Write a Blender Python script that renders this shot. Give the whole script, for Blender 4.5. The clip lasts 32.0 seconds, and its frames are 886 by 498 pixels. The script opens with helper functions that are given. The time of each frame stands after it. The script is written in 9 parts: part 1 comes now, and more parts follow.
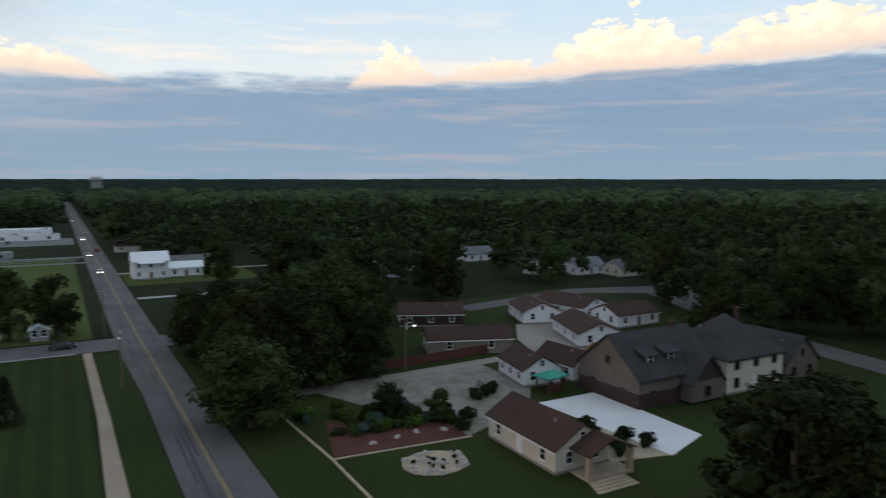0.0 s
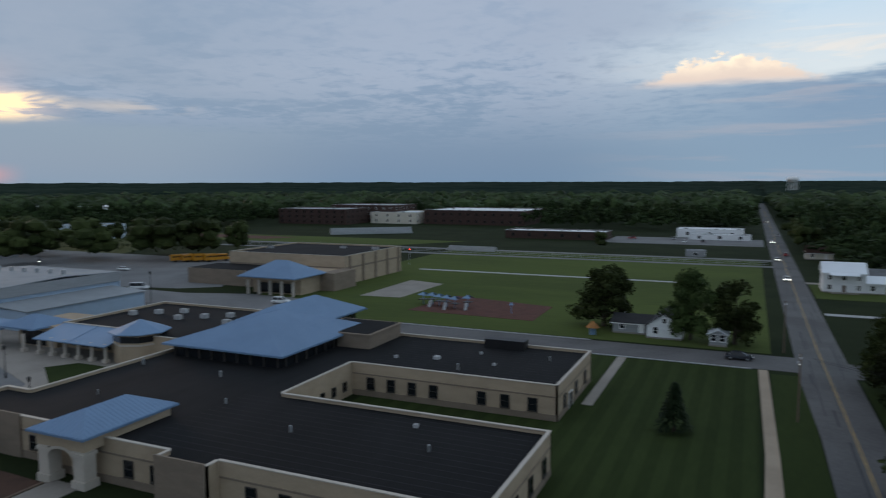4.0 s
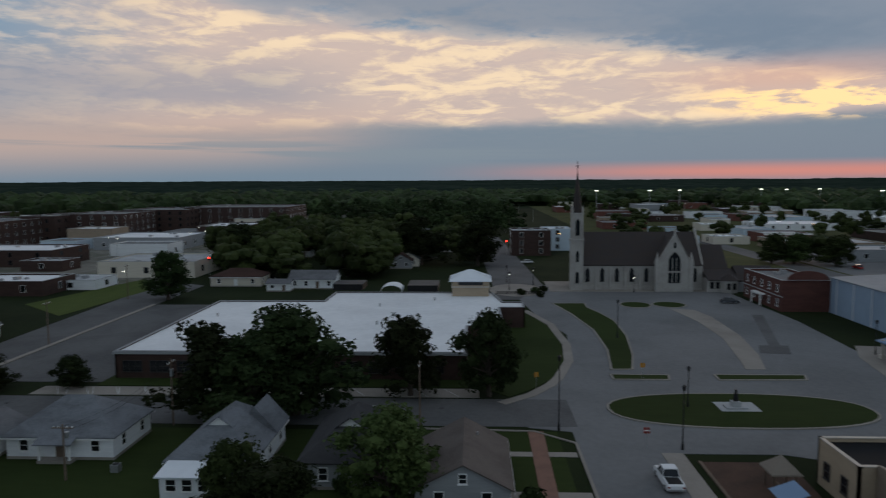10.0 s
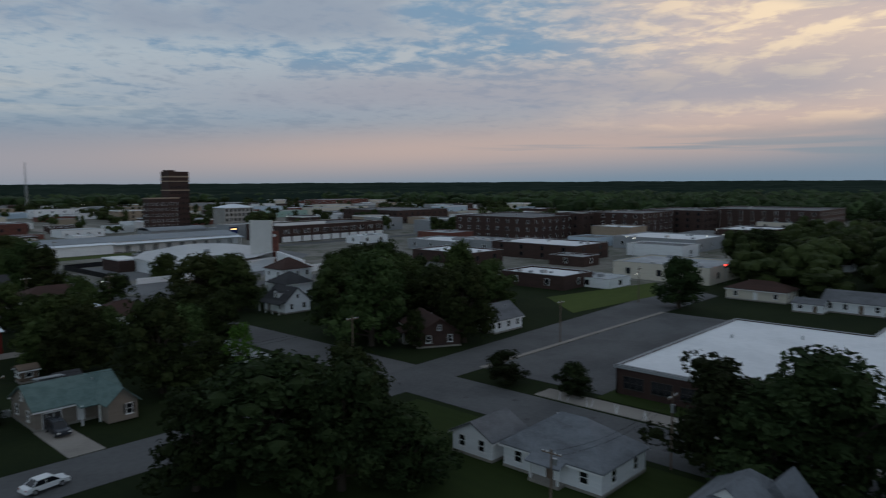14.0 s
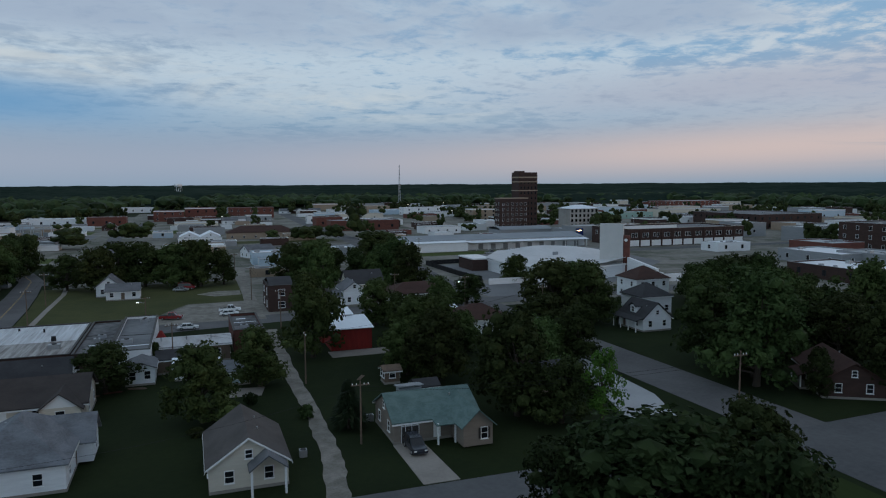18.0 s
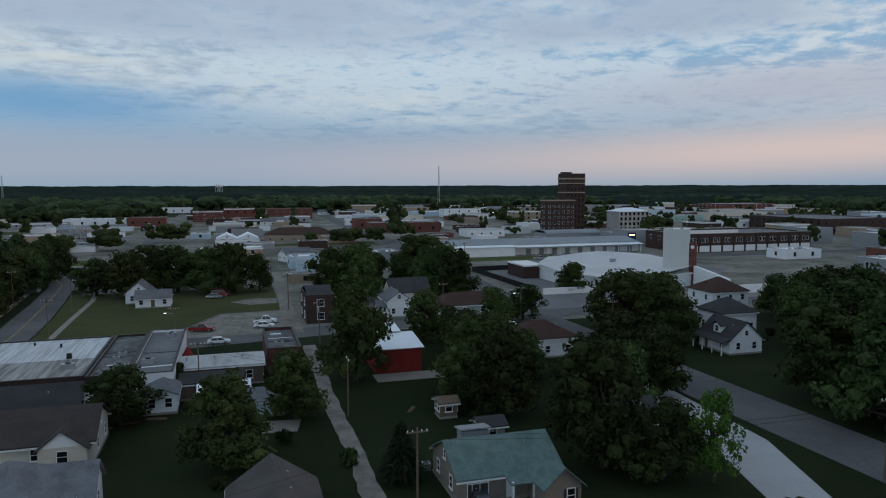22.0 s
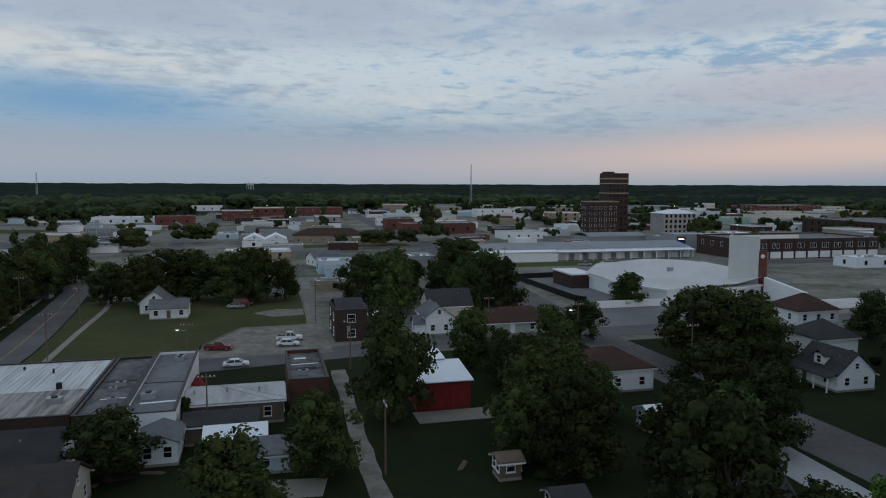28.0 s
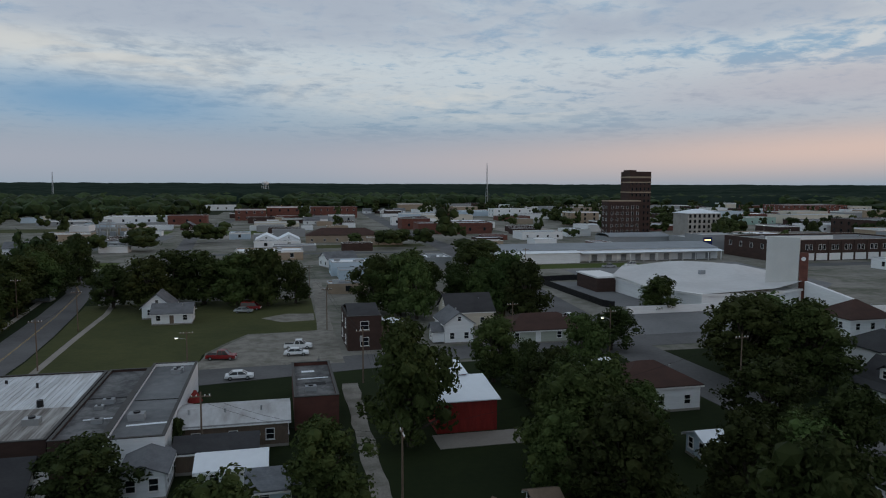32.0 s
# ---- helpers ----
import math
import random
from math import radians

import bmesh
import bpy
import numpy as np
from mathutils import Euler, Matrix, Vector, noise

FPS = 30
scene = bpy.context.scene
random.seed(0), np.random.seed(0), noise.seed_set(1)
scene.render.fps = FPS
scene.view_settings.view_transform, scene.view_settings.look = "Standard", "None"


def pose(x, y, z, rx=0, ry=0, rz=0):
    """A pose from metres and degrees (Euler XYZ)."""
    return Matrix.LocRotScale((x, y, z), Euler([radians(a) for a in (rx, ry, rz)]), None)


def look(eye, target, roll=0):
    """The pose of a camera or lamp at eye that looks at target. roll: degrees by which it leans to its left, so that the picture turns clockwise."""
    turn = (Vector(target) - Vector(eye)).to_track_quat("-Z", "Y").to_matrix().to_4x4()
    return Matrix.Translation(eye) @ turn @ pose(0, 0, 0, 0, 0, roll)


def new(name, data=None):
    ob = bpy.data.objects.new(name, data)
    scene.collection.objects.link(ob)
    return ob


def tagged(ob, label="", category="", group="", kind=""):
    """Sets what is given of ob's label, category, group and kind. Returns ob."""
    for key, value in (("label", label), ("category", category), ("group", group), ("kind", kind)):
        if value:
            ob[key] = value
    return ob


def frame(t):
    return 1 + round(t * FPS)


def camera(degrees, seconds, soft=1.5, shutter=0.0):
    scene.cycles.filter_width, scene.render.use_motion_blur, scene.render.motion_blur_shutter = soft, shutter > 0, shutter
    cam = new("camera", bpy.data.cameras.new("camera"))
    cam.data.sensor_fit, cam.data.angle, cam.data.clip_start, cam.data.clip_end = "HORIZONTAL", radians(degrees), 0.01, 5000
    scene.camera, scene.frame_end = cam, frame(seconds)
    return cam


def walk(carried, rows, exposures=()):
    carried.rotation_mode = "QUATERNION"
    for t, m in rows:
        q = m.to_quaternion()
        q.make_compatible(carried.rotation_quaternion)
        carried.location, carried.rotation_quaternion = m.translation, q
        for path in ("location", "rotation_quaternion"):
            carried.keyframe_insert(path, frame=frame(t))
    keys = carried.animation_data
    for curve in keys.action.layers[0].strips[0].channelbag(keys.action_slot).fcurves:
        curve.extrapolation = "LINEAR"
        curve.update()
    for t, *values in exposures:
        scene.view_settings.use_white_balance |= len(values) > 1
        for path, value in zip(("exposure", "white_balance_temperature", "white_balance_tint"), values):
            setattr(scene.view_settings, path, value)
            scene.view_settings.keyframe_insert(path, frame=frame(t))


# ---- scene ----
cam = camera(64.6, 32.0, soft=1.1, shutter=0.5)
PATH = [
    (0, (2.603, 0.087, 32.541), (3.565, 1.829, 32.343), -0.0),
    (0.5, (2.619, 1.216, 32.525), (3.371, 3.059, 32.328), -0.2),
    (1, (2.719, 3.017, 32.512), (3.238, 4.939, 32.317), 0.0),
    (1.5, (2.840, 5.150, 32.515), (3.125, 7.120, 32.320), 0.2),
    (2, (3.002, 7.440, 32.521), (3.069, 9.429, 32.327), 0.1),
    (2.5, (3.189, 9.599, 32.522), (3.036, 11.585, 32.327), 0.2),
    (4.5, (3.732, 16.393, 32.533), (2.703, 18.097, 32.343), -0.2),
    (5, (2.454, 19.041, 32.566), (1.195, 20.582, 32.371), -0.1),
    (5.5, (1.560, 20.752, 32.740), (0.095, 22.098, 32.542), -0.2),
    (6, (0.404, 22.223, 32.791), (-1.211, 23.387, 32.594), -0.2),
    (6.5, (-1.025, 23.559, 32.861), (-2.738, 24.571, 32.662), -0.2),
    (7, (-2.702, 24.733, 32.890), (-4.491, 25.604, 32.692), -0.1),
    (7.5, (-4.328, 25.891, 32.798), (-6.172, 26.638, 32.602), -0.2),
    (8, (-5.841, 26.824, 32.831), (-7.733, 27.443, 32.635), -0.2),
    (8.5, (-7.345, 27.679, 33.019), (-9.278, 28.150, 32.821), -0.3),
    (9, (-9.459, 28.207, 33.081), (-11.425, 28.511, 32.881), -0.2),
    (9.5, (-11.559, 28.639, 32.949), (-13.546, 28.752, 32.753), -0.3),
    (10, (-13.652, 28.981, 32.810), (-15.642, 28.897, 32.615), -0.3),
    (10.5, (-15.971, 28.710, 32.672), (-17.945, 28.455, 32.481), -0.3),
    (11, (-17.960, 28.431, 32.649), (-19.905, 28.008, 32.460), -0.4),
    (11.5, (-20.101, 27.759, 32.734), (-22.003, 27.174, 32.545), -0.3),
    (12, (-22.151, 27.180, 32.833), (-23.998, 26.439, 32.642), -0.3),
    (12.5, (-24.003, 26.667, 33.123), (-25.784, 25.776, 32.929), -0.4),
    (13, (-25.848, 25.544, 33.078), (-27.544, 24.501, 32.886), -0.3),
    (13.5, (-27.694, 23.975, 33.141), (-29.289, 22.784, 32.949), -0.3),
    (14, (-29.347, 22.614, 33.128), (-30.802, 21.256, 32.939), -0.3),
    (14.5, (-30.380, 20.695, 33.107), (-31.679, 19.186, 32.918), -0.2),
    (15, (-31.852, 19.050, 32.946), (-32.979, 17.409, 32.758), -0.3),
    (15.5, (-33.074, 17.110, 32.898), (-34.063, 15.381, 32.711), -0.3),
    (17.5, (-34.414, 7.420, 33.401), (-35.107, 5.554, 33.218), -0.4),
    (18, (-34.847, 5.130, 33.524), (-35.523, 3.257, 33.340), -0.3),
    (19, (-35.305, 0.157, 33.523), (-35.956, -1.725, 33.340), -0.2),
    (20, (-35.886, -4.374, 33.392), (-36.507, -6.266, 33.206), -0.2),
    (21, (-36.267, -8.719, 33.389), (-36.869, -10.618, 33.206), -0.1),
    (22, (-36.684, -12.582, 33.498), (-37.261, -14.488, 33.318), -0.1),
    (23, (-37.067, -16.405, 33.639), (-37.630, -18.315, 33.458), 0.0),
    (24, (-37.318, -19.819, 33.622), (-37.868, -21.733, 33.440), 0.1),
    (25, (-37.535, -23.177, 33.830), (-38.071, -25.095, 33.646), 0.1),
    (25.5, (-37.643, -24.817, 33.832), (-38.176, -26.735, 33.647), 0.1),
    (27.5, (-38.567, -31.234, 34.116), (-39.069, -33.161, 33.932), 0.2),
    (28, (-38.807, -32.909, 34.117), (-39.304, -34.836, 33.933), 0.2),
    (29, (-39.285, -36.042, 33.935), (-39.769, -37.974, 33.751), 0.2),
    (30, (-39.822, -38.756, 33.710), (-40.296, -40.690, 33.527), 0.1),
    (31, (-40.180, -41.385, 33.603), (-40.649, -43.321, 33.419), 0.1),
    (32, (-40.454, -44.140, 33.543), (-40.911, -46.078, 33.358), 0.2),
]
EXPOSURE = [(0.0, 0.18, 6600, 10), (2.5, 0.05, 6450, 10), (5.0, 0.0, 6300, 9), (6.0, -0.02, 6350, 9), (7.5, -0.28, 6450, 10), (8.5, -0.40, 6500, 10), (10.0, -0.52, 6550, 10), (13.0, -0.54, 6450, 10), (15.0, -0.40, 6200, 8), (18.0, -0.16, 6000, 7),
            (21.0, -0.08, 6050, 7), (25.0, -0.06, 6250, 8), (28.0, -0.1, 6450, 9), (32.0, -0.12, 6650, 10)]
walk(cam, [(t, look(eye, target, roll)) for t, eye, target, roll in PATH], EXPOSURE)

# ---- world: dusk sky with broken cloud, the sun just gone in the west-north-west ----
SUN_AZ = radians(62.0)                      # to the left of +y
SUN_WAY = Vector((-math.sin(SUN_AZ), math.cos(SUN_AZ), 0.0))
world = bpy.data.worlds.new("dusk_sky")
scene.world = world
world.use_nodes = True
WT = world.node_tree
WT.nodes.clear()


class Nodes:
    """Short hand for building shader maths."""

    def __init__(self, tree):
        self.tree = tree

    def add(self, kind, **sets):
        n = self.tree.nodes.new(kind)
        for key, value in sets.items():
            setattr(n, key, value)
        return n

    def put(self, socket, value):
        if hasattr(value, "is_linked"):
            self.tree.links.new(value, socket)
        else:
            socket.default_value = value

    def m(self, op, a, b=0.0, c=0.0):
        n = self.add("ShaderNodeMath", operation=op)
        for s, v in zip(n.inputs, (a, b, c)):
            self.put(s, v)
        return n.outputs[0]

    def step(self, x, lo, hi, a=0.0, b=1.0):
        n = self.add("ShaderNodeMapRange", interpolation_type="SMOOTHSTEP")
        for s, v in zip(n.inputs, (x, lo, hi, a, b)):
            self.put(s, v)
        return n.outputs[0]

    def mix(self, fac, a, b):
        n = self.add("ShaderNodeMix", data_type="RGBA")
        self.put(n.inputs[0], fac)
        for s, v in ((n.inputs[6], a), (n.inputs[7], b)):
            self.put(s, v if hasattr(v, "is_linked") else (*v, 1.0))
        return n.outputs[2]

    def noise(self, vec, scale, detail=4.0, rough=0.55, warp=0.0):
        n = self.add("ShaderNodeTexNoise")
        self.put(n.inputs["Vector"], vec)
        for key, v in (("Scale", scale), ("Detail", detail), ("Roughness", rough), ("Distortion", warp)):
            n.inputs[key].default_value = v
        return n.outputs["Fac"]

    def vec(self, x, y, z):
        n = self.add("ShaderNodeCombineXYZ")
        for s, v in zip(n.inputs, (x, y, z)):
            self.put(s, v)
        return n.outputs[0]


def bell(N, x, centre, width):
    """1 at the centre, 0 a width away."""
    return N.step(N.m("ABSOLUTE", N.m("SUBTRACT", x, centre)), 0.0, width, 1.0, 0.0)


def make_sky():
    N = Nodes(WT)
    xyz = N.add("ShaderNodeSeparateXYZ")
    WT.links.new(N.add("ShaderNodeTexCoord").outputs["Generated"], xyz.inputs[0])
    x, y, z = xyz.outputs
    el = N.m("MULTIPLY", N.m("ARCSINE", z), 57.2958)                       # degrees up
    # degrees to the left of the sunset, -180 to 180
    ahead = N.m("ADD", N.m("MULTIPLY", x, SUN_WAY.x), N.m("MULTIPLY", y, SUN_WAY.y))
    left = N.m("ADD", N.m("MULTIPLY", x, -SUN_WAY.y), N.m("MULTIPLY", y, SUN_WAY.x))
    az = N.m("MULTIPLY", N.m("ARCTAN2", left, ahead), 57.2958)
    low = N.m("ADD", N.m("MAXIMUM", z, 0.0), 0.10)
    flat = N.vec(N.m("DIVIDE", x, low), N.m("DIVIDE", y, low), 3.7)        # the cloud deck seen in perspective
    sky = N.add("ShaderNodeTexSky", sky_type="NISHITA", sun_disc=False, sun_elevation=radians(-2.5), sun_rotation=-SUN_AZ,
                air_density=1.0, dust_density=1.0)
    az2 = N.m("SUBTRACT", az, N.m("MULTIPLY", N.m("MAXIMUM", N.m("SUBTRACT", el, 6.0), 0.0), 2.0))   # the warm side leans back with height
    # how far the view is on the north-east, grey north-west and warm west sides
    east = N.step(az, -46.0, -68.0)
    grey = N.m("MULTIPLY", N.step(az, -66.0, -44.0), N.step(az2, 0.0, 22.0, 1.0, 0.0))
    warm = N.m("MULTIPLY", N.step(az2, -4.0, 14.0), N.step(az, 34.0, 88.0, 1.0, 0.0))
    south = N.step(az, 50.0, 95.0)
    big = N.noise(flat, 0.42, 6.0, 0.58, 0.3)
    fine = N.noise(flat, 6.4, 6.0, 0.62, 0.25)
    clear = N.mix(N.step(el, 0.0, 13.0), (0.27, 0.38, 0.49), (0.30, 0.48, 0.67))
    clear = N.mix(grey, clear, N.mix(N.step(el, 0.0, 15.0), (0.20, 0.30, 0.43), (0.33, 0.42, 0.56)))
    cover = N.m("ADD", N.m("MULTIPLY", big, 0.60), N.m("MULTIPLY", fine, 0.40))
    lower = N.step(el, 2.0, 9.0)
    cloud = N.m("MULTIPLY", N.step(cover, 0.43, 0.64), lower)
    puff = N.m("MULTIPLY", N.step(cover, 0.42, 0.525), N.step(cover, 0.67, 0.535))
    shade = N.mix(grey, (0.37, 0.45, 0.55), (0.29, 0.36, 0.48))
    shade = N.mix(warm, shade, (0.62, 0.53, 0.51))
    colour = N.mix(N.m("MULTIPLY", cloud, 0.7), clear, shade)
    bright = N.mix(grey, (0.73, 0.80, 0.84), (0.45, 0.52, 0.64))
    bright = N.mix(warm, bright, (1.30, 1.04, 0.80))
    colour = N.mix(N.m("MULTIPLY", N.m("MULTIPLY", puff, lower), 0.7), colour, bright)
    # a pale drawn-out veil in the south, over a clear blue gap
    gap = N.m("MULTIPLY", N.m("MULTIPLY", bell(N, az, 131.0, 18.0), bell(N, N.m("SUBTRACT", el, N.m("MULTIPLY", N.m("SUBTRACT", az, 131.0), 0.03)), 6.0, 3.0)), south)
    colour = N.mix(N.m("MULTIPLY", gap, 0.95), colour, (0.20, 0.39, 0.61))
    drift = N.noise(N.vec(N.m("MULTIPLY", az, 0.03), N.m("MULTIPLY", el, 0.16), 4.4), 2.4, 6.0, 0.58, 0.8)
    line = N.m("SUBTRACT", el, N.m("ADD", 6.2, N.m("MULTIPLY", N.m("MAXIMUM", N.m("SUBTRACT", az, 104.0), 0.0), 0.115)))
    veil = N.m("MULTIPLY", N.m("MULTIPLY", N.step(drift, 0.40, 0.58), bell(N, line, 0.0, 2.2)), N.m("MULTIPLY", N.step(az, 84.0, 102.0), N.step(az, 150.0, 138.0)))
    colour = N.mix(N.m("MULTIPLY", veil, 0.75), colour, (0.72, 0.74, 0.73))
    low_pink = N.m("MULTIPLY", N.m("MULTIPLY", bell(N, el, 1.8, 3.6), N.step(az, 84.0, 112.0)), 0.62)
    colour = N.mix(low_pink, colour, (0.50, 0.50, 0.57))
    # open bright sky above a long blue bank in the north-east
    away = N.m("MAXIMUM", N.m("SUBTRACT", -84.0, az), 0.0)
    base = N.m("ADD", 7.2, N.m("MULTIPLY", away, 0.045))
    ruffle = N.m("MULTIPLY", N.m("SUBTRACT", N.noise(N.vec(N.m("MULTIPLY", az, 0.05), N.m("MULTIPLY", el, 0.3), 2.2), 2.6, 6.0), 0.5), 3.4)
    above = N.m("ADD", N.m("SUBTRACT", el, base), ruffle)
    wisp = N.step(N.noise(N.vec(N.m("MULTIPLY", az, 0.035), N.m("MULTIPLY", el, 0.26), 5.7), 2.6, 6.0, 0.6, 0.5), 0.50, 0.66)
    wisp = N.m("MULTIPLY", wisp, N.step(el, 15.0, 9.0))
    colour = N.mix(N.m("MULTIPLY", N.m("MULTIPLY", east, N.step(above, -0.2, 1.0)), 0.94), colour,
                   N.mix(N.m("MULTIPLY", wisp, 0.8), N.mix(N.step(el, 7.0, 14.0), (0.80, 0.86, 0.88), (0.60, 0.76, 0.90)), (0.97, 0.90, 0.82)))
    lid_e = N.m("MULTIPLY", N.m("MULTIPLY", N.step(az, -66.0, -52.0), N.step(el, 9.5, 12.0)), N.step(big, 0.38, 0.56))
    colour = N.mix(N.m("MULTIPLY", lid_e, 0.75), colour, (0.40, 0.47, 0.59))
    bank = N.m("MULTIPLY", N.m("MULTIPLY", east, N.step(above, 0.5, -0.5)), 0.88)
    streaks = N.step(N.noise(N.vec(N.m("MULTIPLY", az, 0.03), N.m("MULTIPLY", el, 0.42), 1.3), 2.2, 5.0, 0.55, 0.3), 0.50, 0.68)
    colour = N.mix(bank, colour, N.mix(N.m("MULTIPLY", streaks, 0.7), N.mix(N.step(el, 0.0, 7.0), (0.27, 0.39, 0.52), (0.22, 0.33, 0.48)), (0.42, 0.43, 0.50)))
    # ragged edges shared by the layers over the sunset
    wob = N.m("MULTIPLY", N.m("SUBTRACT", N.noise(N.vec(N.m("MULTIPLY", az, 0.04), N.m("MULTIPLY", el, 0.12), 9.0), 1.5, 5.0), 0.5), 6.0)
    edge = N.m("ADD", N.m("ADD", 8.0, N.m("MULTIPLY", az, 0.13)), wob)
    # grey-blue lid that lifts to the left
    lid = N.m("MULTIPLY", N.m("MULTIPLY", N.step(az, -40.0, -8.0), N.step(az, 46.0, 74.0, 1.0, 0.0)), N.step(N.m("SUBTRACT", el, edge), -0.4, 1.6))
    lid = N.m("MULTIPLY", lid, N.step(el, 30.0, 20.0))
    colour = N.mix(N.m("MULTIPLY", lid, 0.8), colour, N.mix(N.step(big, 0.35, 0.65), (0.26, 0.35, 0.47), (0.38, 0.44, 0.54)))
    # mottled cream cloud under the lid
    spread = N.m("MULTIPLY", N.step(az, -12.0, -4.0), N.step(az, 46.0, 66.0, 1.0, 0.0))
    band = N.m("MULTIPLY", N.m("MULTIPLY", spread, N.step(N.m("SUBTRACT", edge, el), -0.2, 1.4)), N.step(N.m("ADD", el, N.m("MULTIPLY", wob, 0.5)), 3.6, 5.0))
    colour = N.mix(N.m("MULTIPLY", band, 0.9), colour, (0.96, 0.76, 0.68))
    torn = N.noise(N.vec(N.m("MULTIPLY", az, 0.10), N.m("MULTIPLY", el, 0.40), 3.3), 2.2, 7.0, 0.62, 0.4)
    colour = N.mix(N.m("MULTIPLY", N.m("MULTIPLY", band, N.step(torn, 0.44, 0.62)), 0.9), colour, (1.46, 1.14, 0.78))
    # lavender cloud further left, a peach band below it
    lav = N.m("MULTIPLY", N.m("MULTIPLY", N.step(az, 34.0, 46.0), N.step(az, 74.0, 104.0, 1.0, 0.0)), bell(N, N.m("ADD", el, N.m("MULTIPLY", wob, 0.5)), 7.2, 3.4))
    colour = N.mix(N.m("MULTIPLY", lav, 0.75), colour, (0.50, 0.50, 0.58))
    pink_az = N.m("MULTIPLY", N.step(az, 26.0, 44.0), N.step(az, 72.0, 122.0, 1.0, 0.0))
    colour = N.mix(N.m("MULTIPLY", N.m("MULTIPLY", bell(N, el, N.m("SUBTRACT", 4.8, N.m("MULTIPLY", az, 0.030)), 3.3), pink_az), 0.72), colour, (0.92, 0.66, 0.55))
    # grey-blue bank along the horizon
    bank_az = N.m("MULTIPLY", N.step(az, -34.0, -14.0), N.step(az, 28.0, 50.0, 1.0, 0.0))
    bank = N.m("MULTIPLY", bank_az, N.step(N.m("ADD", el, N.m("MULTIPLY", wob, 0.45)), 5.0, 3.8))
    colour = N.mix(N.m("MULTIPLY", bank, 0.85), colour, (0.29, 0.38, 0.48))
    bars = N.noise(N.vec(N.m("MULTIPLY", az, 0.02), N.m("MULTIPLY", el, 0.5), 6.6), 1.7, 4.0, 0.5, 0.3)
    bars = N.m("MULTIPLY", N.m("MULTIPLY", N.step(bars, 0.46, 0.58), bell(N, el, 2.4, 1.8)), N.m("MULTIPLY", N.step(az, 14.0, 30.0), N.step(az, 56.0, 80.0, 1.0, 0.0)))
    colour = N.mix(N.m("MULTIPLY", bars, 0.75), colour, (0.33, 0.42, 0.50))
    # the brightest rift and the salmon glow above it
    halo = N.m("MULTIPLY", bell(N, el, 7.4, 2.0), bell(N, az, 4.0, 14.0))
    colour = N.mix(N.m("MULTIPLY", halo, 0.65), colour, (1.12, 0.68, 0.52))
    rift = N.m("MULTIPLY", N.m("MULTIPLY", bell(N, N.m("ADD", el, N.m("MULTIPLY", az, -0.02)), 5.6, 1.9), bell(N, az, 1.0, 15.0)), N.step(torn, 0.40, 0.60))
    colour = N.mix(N.step(rift, 0.05, 0.55), colour, (1.8, 1.25, 0.62))
    tail = N.m("MULTIPLY", N.m("MULTIPLY", bell(N, el, 5.6, 0.7), bell(N, az, -14.0, 7.0)), N.step(torn, 0.44, 0.58))
    colour = N.mix(N.m("MULTIPLY", tail, 0.5), colour, (0.80, 0.68, 0.58))
    red = N.m("MULTIPLY", bell(N, el, 0.6, 1.0), N.m("MULTIPLY", N.step(az, -8.0, -3.0), N.step(az, 6.0, 34.0, 1.0, 0.0)))
    colour = N.mix(N.m("MULTIPLY", red, 0.85), colour, (1.05, 0.40, 0.32))
    # sunlit heaped cloud far to the right of the sunset, standing on the bank
    heap = N.noise(N.vec(N.m("MULTIPLY", az, 0.22), N.m("MULTIPLY", el, 0.34), 8.1), 3.0, 7.0, 0.62, 0.2)
    rise = N.m("MULTIPLY", bell(N, az, -87.0, 5.0), 3.0)
    for centre, width, lift in ((-95.0, 8.0, 1.9), (-105.0, 10.0, 4.4), (-118.0, 12.0, 3.8), (-60.0, 9.0, 2.2), (-130.0, 10.0, 2.6)):
        rise = N.m("MAXIMUM", rise, N.m("MULTIPLY", bell(N, az, centre, width), lift))
    rise = N.m("MULTIPLY", rise, N.m("ADD", 0.0, N.m("MULTIPLY", heap, 2.0)))
    height = N.m("SUBTRACT", el, base)
    tower = N.m("MULTIPLY", N.step(N.m("SUBTRACT", rise, height), 0.0, 0.45), N.step(N.m("ADD", height, N.m("MULTIPLY", ruffle, 0.25)), -0.3, 0.5))
    tower = N.m("MULTIPLY", tower, N.step(rise, 0.15, 0.7))
    folds = N.step(N.noise(N.vec(N.m("MULTIPLY", az, 0.3), N.m("MULTIPLY", el, 0.42), 3.1), 2.2, 6.0, 0.6), 0.38, 0.62)
    colour = N.mix(tower, colour, N.mix(N.m("MULTIPLY", N.step(height, 0.2, 2.2), N.m("ADD", 0.45, N.m("MULTIPLY", folds, 0.55))), (0.88, 0.72, 0.62), (1.32, 1.10, 0.82)))
    # overhead the deck is pale and even
    colour = N.mix(N.step(el, 22.0, 60.0), colour, N.mix(cloud, (0.40, 0.46, 0.55), (0.53, 0.54, 0.55)))
    nishita = N.add("ShaderNodeBackground")
    WT.links.new(sky.outputs[0], nishita.inputs[0])
    nishita.inputs[1].default_value = 0.05
    cloudy = N.add("ShaderNodeBackground")
    WT.links.new(colour, cloudy.inputs[0])
    cloudy.inputs[1].default_value = 0.92
    total = N.add("ShaderNodeAddShader")
    WT.links.new(nishita.outputs[0], total.inputs[0])
    WT.links.new(cloudy.outputs[0], total.inputs[1])
    WT.links.new(total.outputs[0], N.add("ShaderNodeOutputWorld").inputs[0])


